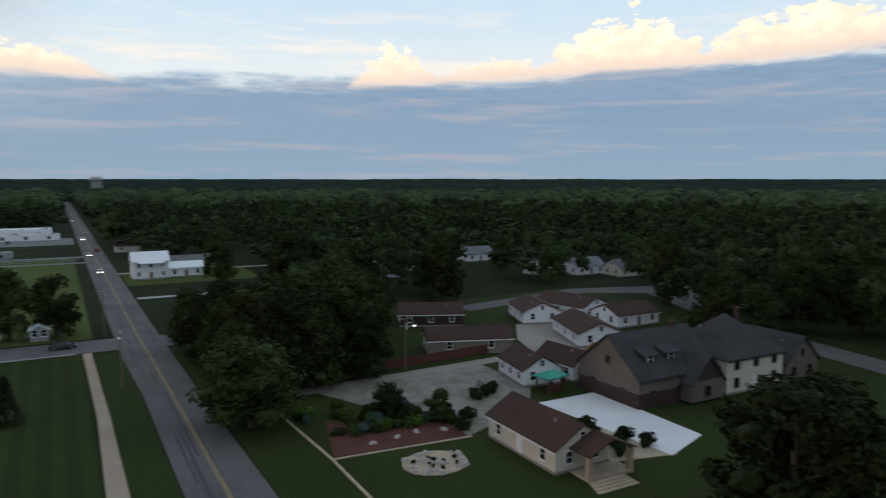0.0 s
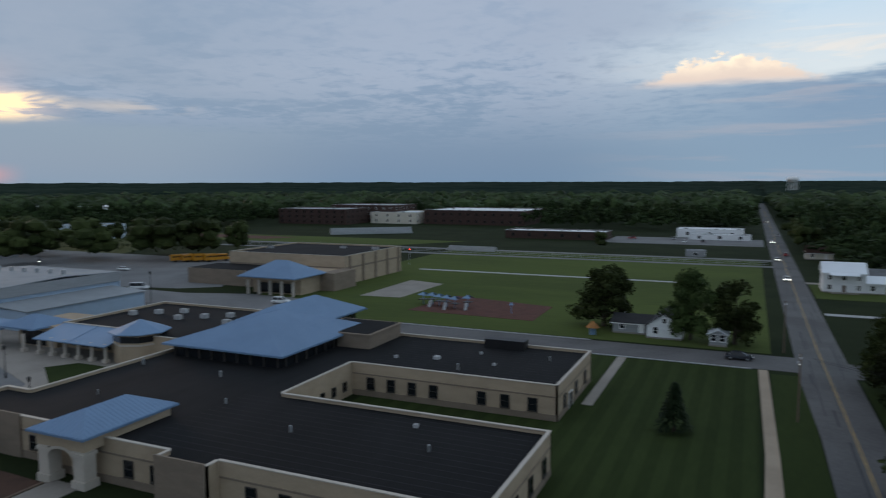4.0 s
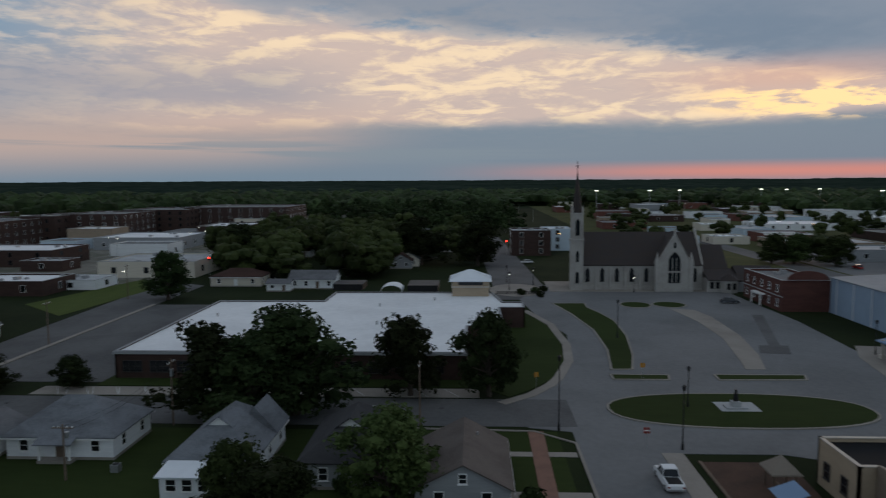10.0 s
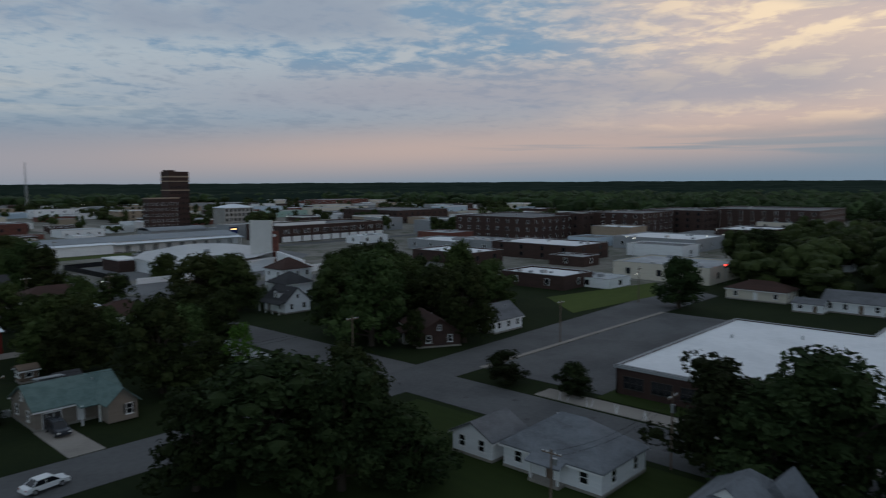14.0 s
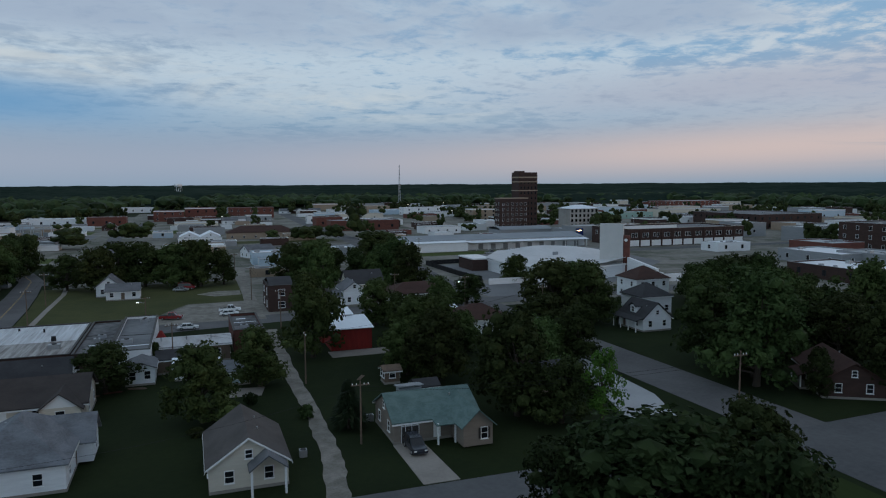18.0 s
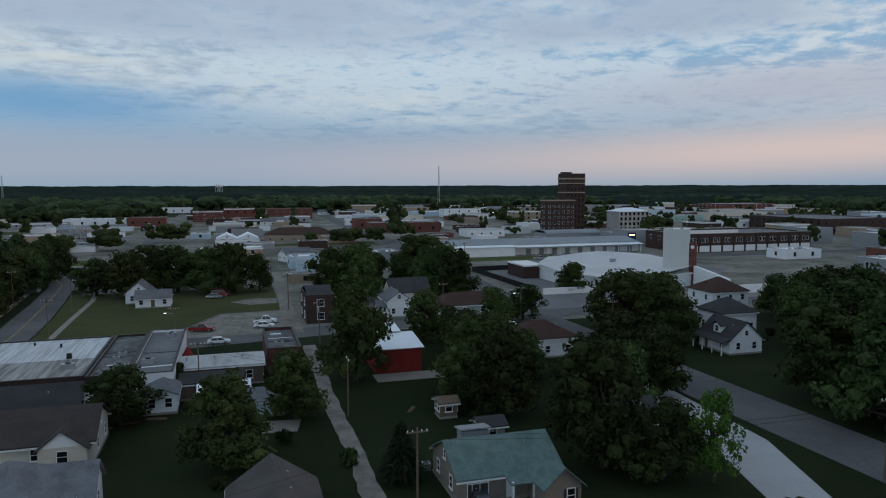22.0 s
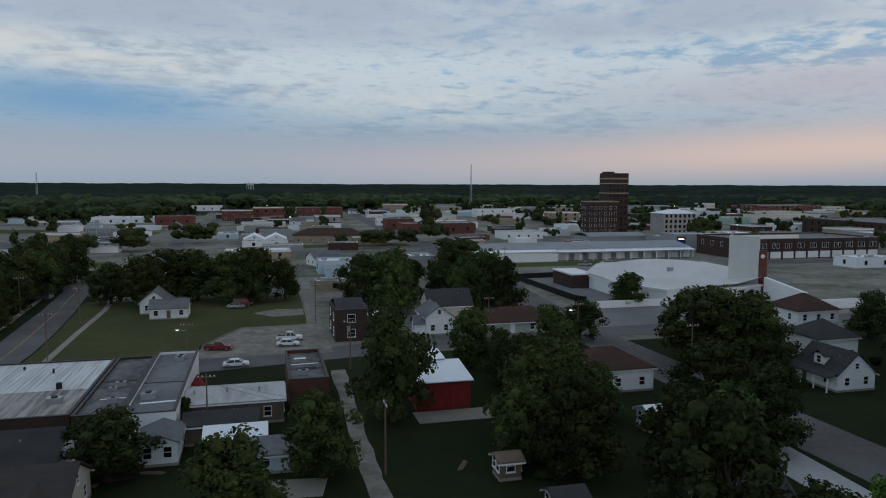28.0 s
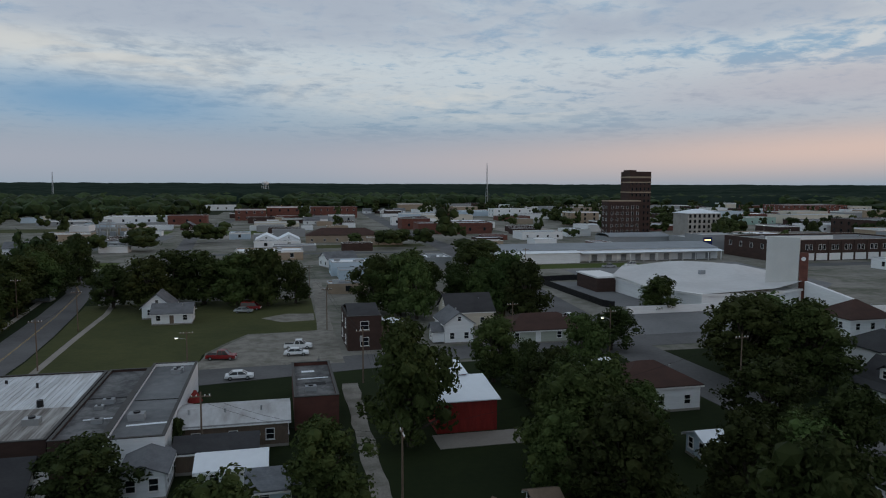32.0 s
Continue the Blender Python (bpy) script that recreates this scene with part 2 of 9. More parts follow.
make_sky()
sun_data = bpy.data.lights.new("sun", "SUN")
sun_data.energy, sun_data.angle, sun_data.color = 0.35, radians(12.0), (1.0, 0.72, 0.52)
sun = new("sun", sun_data)
sun.matrix_world = look(SUN_WAY * 400 + Vector((0, 0, 45)), (0, 0, 0))
scene.view_settings.exposure = 0.0

# ---- materials ----
MATS = {}


def material(name, colour, rough=0.8, second=None, big=0.15, small=2.0, amount=0.6, metal=0.0, bump=0.2, gloss=0.3, glow=0.0, per_piece=0.0,
             stretch=(1, 1, 1)):
    """A painted, mineral or grown surface: two scales of variation, fine relief and wear."""
    mt = bpy.data.materials.new(name)
    mt.use_nodes = True
    tree = mt.node_tree
    N = Nodes(tree)
    bsdf = tree.nodes["Principled BSDF"]
    coord = N.add("ShaderNodeTexCoord").outputs["Object"]
    mapping = N.add("ShaderNodeMapping")
    mapping.inputs["Scale"].default_value = stretch
    tree.links.new(coord, mapping.inputs[0])
    coord = mapping.outputs[0]
    a = N.noise(coord, big, 5.0, 0.6, 0.4)
    b = N.noise(coord, small, 3.0, 0.65)
    second = second or tuple(c * 0.62 for c in colour)
    fac = N.m("ADD", N.m("MULTIPLY", N.step(a, 0.35, 0.68), 0.65), N.m("MULTIPLY", N.step(b, 0.3, 0.72), 0.35))
    col = N.mix(N.m("MULTIPLY", fac, amount), colour, second)
    if per_piece:
        info = N.add("ShaderNodeObjectInfo").outputs["Random"]
        hsv = N.add("ShaderNodeHueSaturation")
        tree.links.new(col, hsv.inputs["Color"])
        N.put(hsv.inputs["Value"], N.m("ADD", 1.0 - per_piece / 2, N.m("MULTIPLY", info, per_piece)))
        col = hsv.outputs[0]
    tree.links.new(col, bsdf.inputs["Base Color"])
    N.put(bsdf.inputs["Roughness"], N.m("ADD", rough - 0.08, N.m("MULTIPLY", a, 0.16)))
    bsdf.inputs["Metallic"].default_value = metal
    bsdf.inputs["Specular IOR Level"].default_value = gloss
    if bump:
        bp = N.add("ShaderNodeBump")
        bp.inputs["Strength"].default_value, bp.inputs["Distance"].default_value = bump, 0.05
        tree.links.new(b, bp.inputs["Height"])
        tree.links.new(bp.outputs[0], bsdf.inputs["Normal"])
    if glow:
        bsdf.inputs["Emission Color"].default_value = (*colour, 1.0)
        bsdf.inputs["Emission Strength"].default_value = glow
    MATS[name] = mt
    return mt


def mown_stripes(mt, width, fade):
    """Faint light and dark passes of the mower along y."""
    tree = mt.node_tree
    N = Nodes(tree)
    bsdf = tree.nodes["Principled BSDF"]
    col = bsdf.inputs["Base Color"].links[0].from_socket
    xyz = N.add("ShaderNodeSeparateXYZ")
    tree.links.new(N.add("ShaderNodeTexCoord").outputs["Object"], xyz.inputs[0])
    band = N.step(N.m("PINGPONG", xyz.outputs[0], width), width * 0.4, width * 0.6, 1.0 - fade, 1.0 + fade)
    hsv = N.add("ShaderNodeHueSaturation")
    tree.links.new(col, hsv.inputs["Color"])
    N.put(hsv.inputs["Value"], band)
    tree.links.new(hsv.outputs[0], bsdf.inputs["Base Color"])


def leaf_material(name, colour, second):
    mt = bpy.data.materials.new(name)
    mt.use_nodes = True
    tree = mt.node_tree
    N = Nodes(tree)
    bsdf = tree.nodes["Principled BSDF"]
    geo = N.add("ShaderNodeNewGeometry").outputs["Random Per Island"]
    wide = N.noise(N.add("ShaderNodeTexCoord").outputs["Object"], 0.5, 3.0)
    info = N.add("ShaderNodeObjectInfo").outputs["Random"]
    fac = N.m("ADD", N.m("MULTIPLY", geo, 0.45), N.m("MULTIPLY", N.step(wide, 0.3, 0.7), 0.55))
    col = N.mix(fac, colour, second)
    hsv = N.add("ShaderNodeHueSaturation")
    tree.links.new(col, hsv.inputs["Color"])
    N.put(hsv.inputs["Hue"], N.m("ADD", 0.465, N.m("MULTIPLY", info, 0.05)))
    broad = N.noise(N.add("ShaderNodeTexCoord").outputs["Object"], 0.035, 4.0)
    N.put(hsv.inputs["Value"], N.m("MULTIPLY", N.m("ADD", 0.72, N.m("MULTIPLY", N.m("MULTIPLY", info, info), 0.95)), N.step(broad, 0.3, 0.7, 0.55, 1.5)))
    tree.links.new(hsv.outputs[0], bsdf.inputs["Base Color"])
    bsdf.inputs["Roughness"].default_value = 0.7
    bsdf.inputs["Specular IOR Level"].default_value = 0.06
    MATS[name] = mt
    return mt


def glass_material():
    mt = bpy.data.materials.new("window_glass")
    mt.use_nodes = True
    bsdf = mt.node_tree.nodes["Principled BSDF"]
    bsdf.inputs["Base Color"].default_value = (0.012, 0.014, 0.017, 1)
    bsdf.inputs["Roughness"].default_value = 0.12
    bsdf.inputs["Specular IOR Level"].default_value = 0.5
    MATS["glass"] = mt
    return mt


GLASS = glass_material()
GRASS = material("grass", (0.022, 0.031, 0.012), 0.95, (0.013, 0.019, 0.009), 0.05, 1.1, 0.9, bump=0.5, gloss=0.05)
LAWN = material("mown_lawn", (0.034, 0.050, 0.015), 0.95, (0.022, 0.033, 0.011), 0.04, 0.9, 0.9, bump=0.4, gloss=0.05, stretch=(1, 0.25, 1))
STRIPED = material("striped_lawn", (0.034, 0.049, 0.016), 0.95, (0.022, 0.033, 0.011), 0.04, 0.9, 0.9, bump=0.4, gloss=0.05, stretch=(1, 0.25, 1))
mown_stripes(STRIPED, 1.5, 0.09)
FIELD = material("sports_turf", (0.080, 0.106, 0.029), 0.95, (0.054, 0.072, 0.024), 0.03, 0.6, 0.9, bump=0.3, gloss=0.05, stretch=(0.3, 1, 1))
ASPHALT = material("worn_asphalt", (0.136, 0.134, 0.135), 0.9, (0.076, 0.075, 0.076), 0.06, 1.4, 0.9, bump=0.3, gloss=0.2)
STREET = material("dark_asphalt", (0.125, 0.126, 0.128), 0.9, (0.072, 0.073, 0.075), 0.07, 1.2, 0.9, bump=0.3, gloss=0.2)
LOT = material("pale_asphalt_lot", (0.188, 0.192, 0.196), 0.9, (0.122, 0.125, 0.128), 0.05, 1.0, 0.9, bump=0.2, gloss=0.2)
CONCRETE = material("concrete", (0.29, 0.265, 0.235), 0.9, (0.20, 0.18, 0.16), 0.12, 2.2, 0.8, bump=0.2)
TAN_CONCRETE = material("tan_concrete", (0.37, 0.30, 0.225), 0.9, (0.27, 0.22, 0.165), 0.12, 2.2, 0.8, bump=0.2)
PALE_CONCRETE = material("pale_concrete", (0.40, 0.41, 0.42), 0.9, (0.29, 0.295, 0.30), 0.1, 2.0, 0.7, bump=0.15)
GRAVEL = material("gravel", (0.265, 0.248, 0.218), 0.95, (0.105, 0.098, 0.078), 0.35, 4.0, 0.9, bump=0.6)
ROUGH = material("rough_grass", (0.082, 0.086, 0.036), 0.95, (0.048, 0.056, 0.026), 0.05, 0.7, 0.9, bump=0.4, gloss=0.05)
TOWN = material("town_ground", (0.235, 0.222, 0.198), 0.95, (0.052, 0.060, 0.034), 0.045, 0.3, 1.0, bump=0.2)
MULCH = material("red_mulch", (0.105, 0.040, 0.028), 0.95, (0.065, 0.028, 0.022), 0.3, 4.0, 0.9, bump=0.8)
BROWN_MULCH = material("brown_wood_chips", (0.085, 0.046, 0.032), 0.95, (0.045, 0.030, 0.022), 0.3, 4.0, 0.9, bump=0.8)
STONE = material("tan_stones", (0.46, 0.38, 0.28), 0.9, (0.30, 0.24, 0.18), 0.6, 5.0, 0.9, bump=0.5)
YELLOW = material("yellow_line_paint", (0.42, 0.29, 0.11), 0.8, (0.22, 0.16, 0.08), 0.3, 3.0, 0.8)
WHITE_LINE = material("white_line_paint", (0.55, 0.55, 0.53), 0.8, (0.30, 0.30, 0.29), 0.3, 3.0, 0.8)
TAN_BLOCK = material("tan_split_block", (0.42, 0.33, 0.235), 0.9, (0.31, 0.245, 0.175), 0.25, 3.0, 0.7, bump=0.3, stretch=(1, 1, 3))
DARK_BLOCK = material("brown_block", (0.24, 0.19, 0.145), 0.9, (0.17, 0.135, 0.105), 0.25, 3.0, 0.7, bump=0.3, stretch=(1, 1, 3))
COPING = material("pale_coping", (0.50, 0.45, 0.39), 0.6, (0.38, 0.34, 0.29), 0.3, 3.0, 0.6)
ROOF_BLACK = material("black_membrane", (0.0145, 0.015, 0.0165), 0.85, (0.008, 0.0085, 0.0095), 0.07, 0.9, 0.9, bump=0.1, gloss=0.12, stretch=(1, 0.35, 1))
ROOF_WHITE = material("white_membrane", (0.80, 0.82, 0.84), 0.7, (0.58, 0.60, 0.62), 0.06, 0.8, 0.7, bump=0.08)
ROOF_GREY = material("grey_flat_roof", (0.19, 0.195, 0.20), 0.85, (0.10, 0.105, 0.11), 0.09, 0.8, 1.0, bump=0.15)
ROOF_PALE = material("pale_flat_roof", (0.44, 0.46, 0.48), 0.75, (0.26, 0.275, 0.29), 0.07, 0.7, 0.9, bump=0.1)
ROOF_TAR = material("patched_tar_roof", (0.040, 0.040, 0.042), 0.85, (0.19, 0.19, 0.19), 0.3, 1.3, 1.0, bump=0.3)
ROOF_TIN = material("weathered_tin", (0.50, 0.51, 0.52), 0.5, (0.22, 0.20, 0.185), 0.16, 0.8, 1.0, metal=0.35, bump=0.2, stretch=(1, 0.3, 1))
TIN_WHITE = material("streaked_white_tin", (0.68, 0.70, 0.72), 0.5, (0.36, 0.36, 0.36), 0.5, 1.6, 1.0, metal=0.15, bump=0.15, stretch=(2.2, 0.12, 1))
ROOF_TINW = material("white_tin", (0.78, 0.82, 0.86), 0.45, (0.62, 0.66, 0.70), 0.2, 1.2, 0.5, metal=0.1, bump=0.1)
BLUE_METAL = material("blue_standing_seam", (0.165, 0.27, 0.42), 0.45, (0.135, 0.22, 0.345), 0.12, 1.0, 0.6, metal=0.25, bump=0.05, gloss=0.5)
BLUE_WALL = material("pale_blue_panels", (0.34, 0.43, 0.54), 0.6, (0.27, 0.345, 0.44), 0.15, 1.0, 0.6, bump=0.1)
GREY_METAL = material("grey_metal_roof", (0.27, 0.295, 0.315), 0.75, (0.20, 0.22, 0.24), 0.1, 0.8, 0.7, bump=0.1)
LIMESTONE = material("pale_limestone", (0.42, 0.40, 0.37), 0.9, (0.27, 0.255, 0.235), 0.22, 1.6, 0.8, bump=0.35)
SLATE = material("dark_slate", (0.046, 0.034, 0.029), 0.75, (0.040, 0.036, 0.038), 0.3, 2.0, 0.8, bump=0.3, stretch=(1, 1, 3))
SHINGLE_GREY = material("grey_shingles", (0.16, 0.165, 0.175), 0.9, (0.085, 0.088, 0.095), 0.25, 3.0, 0.9, bump=0.4, stretch=(1, 1, 3))
SHINGLE_LIGHT = material("light_grey_shingles", (0.19, 0.205, 0.225), 0.9, (0.10, 0.105, 0.115), 0.28, 3.0, 1.0, bump=0.4, stretch=(1, 1, 3))
SHINGLE_BROWN = material("brown_shingles", (0.062, 0.031, 0.024), 0.9, (0.040, 0.022, 0.018), 0.25, 3.0, 0.9, bump=0.4, stretch=(1, 1, 3))
SHINGLE_DARK = material("charcoal_shingles", (0.050, 0.050, 0.053), 0.9, (0.030, 0.030, 0.033), 0.25, 3.0, 0.9, bump=0.4, stretch=(1, 1, 3))
SHINGLE_TEAL = material("green_shingles", (0.135, 0.195, 0.185), 0.9, (0.078, 0.125, 0.118), 0.6, 4.0, 1.0, bump=0.4, stretch=(1, 1, 3))
WHITE_SIDING = material("white_siding", (0.80, 0.81, 0.82), 0.7, (0.58, 0.59, 0.60), 0.3, 2.0, 0.5, bump=0.2, stretch=(1, 1, 8))
BLUE_SIDING = material("pale_blue_siding", (0.50, 0.60, 0.68), 0.7, (0.40, 0.48, 0.55), 0.3, 2.0, 0.5, bump=0.2, stretch=(1, 1, 8))
CREAM_SIDING = material("cream_siding", (0.62, 0.57, 0.48), 0.75, (0.50, 0.45, 0.37), 0.3, 2.0, 0.6, bump=0.2, stretch=(1, 1, 8))
TAN_SIDING = material("tan_siding", (0.235, 0.20, 0.165), 0.8, (0.17, 0.145, 0.12), 0.3, 2.0, 0.6, bump=0.2, stretch=(1, 1, 8))
GREY_SIDING = material("grey_siding", (0.30, 0.31, 0.32), 0.8, (0.22, 0.23, 0.24), 0.3, 2.0, 0.6, bump=0.2, stretch=(1, 1, 8))
BRICK_RED = material("red_brick", (0.175, 0.066, 0.049), 0.9, (0.11, 0.046, 0.036), 0.3, 6.0, 0.9, bump=0.35, stretch=(1, 1, 3))
BRICK_MAROON = material("maroon_brick", (0.120, 0.048, 0.038), 0.9, (0.078, 0.034, 0.028), 0.3, 6.0, 0.9, bump=0.35, stretch=(1, 1, 3))
BRICK_DARK = material("dark_brick", (0.066, 0.038, 0.031), 0.9, (0.042, 0.026, 0.022), 0.3, 6.0, 0.9, bump=0.35, stretch=(1, 1, 3))
BRICK_TAN = material("tan_brick", (0.36, 0.28, 0.205), 0.9, (0.27, 0.21, 0.155), 0.3, 6.0, 0.8, bump=0.3, stretch=(1, 1, 3))
RED_PAINT = material("barn_red_boards", (0.26, 0.026, 0.020), 0.8, (0.17, 0.020, 0.017), 0.4, 4.0, 0.8, bump=0.3, stretch=(4, 4, 0.6))
WOOD = material("weathered_wood", (0.18, 0.13, 0.095), 0.9, (0.10, 0.075, 0.058), 0.4, 5.0, 0.9, bump=0.4, stretch=(1, 1, 0.3))
ORANGE_WOOD = material("stained_fence_wood", (0.36, 0.17, 0.055), 0.85, (0.24, 0.115, 0.042), 0.4, 5.0, 0.8, bump=0.4, stretch=(3, 3, 0.4))
RED_WOOD = material("red_stained_wood", (0.115, 0.042, 0.032), 0.85, (0.075, 0.03, 0.025), 0.4, 5.0, 0.8, bump=0.4)
DARK_METAL = material("dark_painted_metal", (0.030, 0.030, 0.032), 0.5, None, 0.5, 4.0, 0.4, metal=0.6, bump=0.0)
STEEL = material("galvanised_steel", (0.45, 0.46, 0.47), 0.45, (0.32, 0.33, 0.34), 0.5, 4.0, 0.6, metal=0.8, bump=0.0)
TRIM = material("white_trim", (0.78, 0.78, 0.77), 0.6, (0.66, 0.66, 0.65), 0.5, 3.0, 0.4, bump=0.05)
DARK_TRIM = material("dark_trim", (0.045, 0.040, 0.036), 0.6, None, 0.5, 3.0, 0.4, bump=0.05)
TEAL_PAINT = material("teal_tin", (0.02, 0.30, 0.22), 0.5, (0.016, 0.23, 0.17), 0.5, 3.0, 0.5, metal=0.1, bump=0.05)
RUBBER = material("rubber", (0.018, 0.018, 0.018), 0.85, None, 1.0, 6.0, 0.4, bump=0.1)
CAR_WHITE = material("white_car_paint", (0.74, 0.75, 0.76), 0.25, (0.70, 0.71, 0.72), 0.5, 3.0, 0.3, bump=0.0, gloss=0.6)
CAR_RED = material("red_car_paint", (0.22, 0.012, 0.012), 0.25, None, 0.5, 3.0, 0.2, bump=0.0, gloss=0.6)
CAR_DARK = material("dark_car_paint", (0.022, 0.026, 0.036), 0.25, None, 0.5, 3.0, 0.2, bump=0.0, gloss=0.6)
CAR_SILVER = material("silver_car_paint", (0.36, 0.37, 0.38), 0.3, None, 0.5, 3.0, 0.2, metal=0.5, bump=0.0, gloss=0.6)
BUS_YELLOW = material("bus_yellow_paint", (0.50, 0.22, 0.012), 0.35, None, 0.5, 3.0, 0.3, bump=0.0, gloss=0.5)
BARK = material("bark", (0.075, 0.058, 0.045), 0.95, (0.045, 0.036, 0.030), 1.0, 8.0, 0.9, bump=0.8, stretch=(1, 1, 0.3))
LEAF = leaf_material("broad_leaves", (0.024, 0.038, 0.013), (0.048, 0.066, 0.021))
LEAF_DARK = leaf_material("dark_leaves", (0.014, 0.023, 0.009), (0.029, 0.041, 0.014))
LEAF_MID = leaf_material("green_leaves", (0.037, 0.056, 0.018), (0.067, 0.089, 0.028))
LEAF_BRIGHT = leaf_material("young_leaves", (0.045, 0.088, 0.015), (0.070, 0.115, 0.021))
NEEDLE = leaf_material("spruce_needles", (0.012, 0.024, 0.011), (0.020, 0.036, 0.015))
LAMP_WHITE = material("lit_lamp", (1.0, 0.93, 0.80), 0.4, (1.0, 0.93, 0.80), 1, 1, 0.1, bump=0.0, glow=5.0)
LAMP_RED = material("red_signal", (1.0, 0.05, 0.03), 0.4, (1.0, 0.05, 0.03), 1, 1, 0.1, bump=0.0, glow=6.0)
LAMP_AMBER = material("amber_lamp", (1.0, 0.55, 0.22), 0.4, (1.0, 0.55, 0.22), 1, 1, 0.1, bump=0.0, glow=6.0)

# ---- mesh helpers ----


class Geo:
    """Gathers faces for one mesh."""

    def __init__(self):
        self.v, self.f = [], []

    def face(self, *pts):
        n = len(self.v)
        self.v += [tuple(p) for p in pts]
        self.f.append(tuple(range(n, n + len(pts))))
        return self

    def box(self, x0, y0, z0, x1, y1, z1):
        return self.prism([(x0, y0), (x1, y0), (x1, y1), (x0, y1)], z0, z1)

    def prism(self, pts, z0, z1, top=True, bottom=True):
        """An upright prism on a counter-clockwise outline."""
        n, k = len(self.v), len(pts)
        self.v += [(x, y, z0) for x, y in pts] + [(x, y, z1) for x, y in pts]
        for a in range(k):
            b = (a + 1) % k
            self.f.append((n + a, n + b, n + k + b, n + k + a))
        if top:
            self.f.append(tuple(range(n + k, n + 2 * k)))
        if bottom:
            self.f.append(tuple(range(n + k - 1, n - 1, -1)))
        return self

    def cyl(self, x, y, z0, z1, r0, r1=None, sides=8):
        r1 = r0 if r1 is None else r1
        n = len(self.v)
        ring = [(math.cos(2 * math.pi * k / sides), math.sin(2 * math.pi * k / sides)) for k in range(sides)]
        self.v += [(x + r0 * c, y + r0 * s, z0) for c, s in ring] + [(x + r1 * c, y + r1 * s, z1) for c, s in ring]
        for a in range(sides):
            b = (a + 1) % sides
            self.f.append((n + a, n + b, n + sides + b, n + sides + a))
        self.f += [tuple(range(n + sides, n + 2 * sides)), tuple(range(n + sides - 1, n - 1, -1))]
        return self

    def tube(self, a, b, r0, r1=None, sides=6):
        """A tapered rod between two points."""
        a, b = Vector(a), Vector(b)
        r1 = r0 if r1 is None else r1
        q = (b - a).to_track_quat("Z", "Y")
        n = len(self.v)
        for p, r in ((a, r0), (b, r1)):
            for k in range(sides):
                w = 2 * math.pi * k / sides
                self.v.append(tuple(p + q @ Vector((r * math.cos(w), r * math.sin(w), 0))))
        for i in range(sides):
            j = (i + 1) % sides
            self.f.append((n + i, n + j, n + sides + j, n + sides + i))
        self.f += [tuple(range(n + sides, n + 2 * sides)), tuple(range(n + sides - 1, n - 1, -1))]
        return self

    def slab(self, pts, thick):
        """A plate of even upright thickness under a flat or sloping outline."""
        n, k = len(self.v), len(pts)
        self.v += [tuple(p) for p in pts] + [(p[0], p[1], p[2] - thick) for p in pts]
        self.f.append(tuple(range(n, n + k)))
        self.f.append(tuple(range(n + 2 * k - 1, n + k - 1, -1)))
        for a in range(k):
            b = (a + 1) % k
            self.f.append((n + b, n + a, n + k + a, n + k + b))
        return self

    def mesh(self, name, mat):
        me = bpy.data.meshes.new(name)
        me.from_pydata(self.v, [], self.f)
        me.materials.append(mat)
        me.update()
        return me


def part(name, geo, mat, parent=None, label="", at=None):
    """Links a Geo (or a mesh) as one mesh object under a thing or a part."""
    ob = new(name, geo.mesh(name, mat) if isinstance(geo, Geo) else geo)
    ob.parent = parent
    if at is not None:
        ob.matrix_basis = at
    if label:
        tagged(ob, label)
    return ob


def thing(name, label, category, x, y, z=0.0, rz=0.0, group="", kind=""):
    """A top-level Empty at a thing's base."""
    ob = new(name)
    ob.empty_display_size = 0.5
    ob.matrix_basis = pose(x, y, z, 0, 0, rz)
    return tagged(ob, label, category, group, kind)


def sheet(name, pts, z, mat, label="", thick=0.3):
    """A piece of ground: a plate with its top at z."""
    ob = part(name, Geo().prism(pts, z - thick, z), mat)
    return tagged(ob, label, "ground", kind="structure")


def rect(x0, y0, x1, y1):
    return [(x0, y0), (x1, y0), (x1, y1), (x0, y1)]


def oval(cx, cy, rx, ry, n=28, power=1.0):
    out = []
    for k in range(n):
        c, s = math.cos(2 * math.pi * k / n), math.sin(2 * math.pi * k / n)
        out.append((cx + rx * math.copysign(abs(c) ** power, c), cy + ry * math.copysign(abs(s) ** power, s)))
    return out


def kerb(name, pts, mat, parent=None, w=0.35, h=0.14, closed=True, label="pale concrete kerb"):
    """A kerb stone run along an outline, standing proud of the ground."""
    g = Geo()
    n = len(pts)
    for a in range(n if closed else n - 1):
        p, q = Vector(pts[a]), Vector(pts[(a + 1) % n])
        d = (q - p).normalized()
        s = Vector((-d.y, d.x)) * w / 2
        e = d * w * 0.3
        g.prism([tuple(p - s - e), tuple(q - s + e), tuple(q + s + e), tuple(p + s - e)], -0.1, h + 0.001 * (a % 3))
    ob = part(name, g, mat, parent)
    return tagged(ob, label, "kerb", kind="structure")


WINDOWS = {}


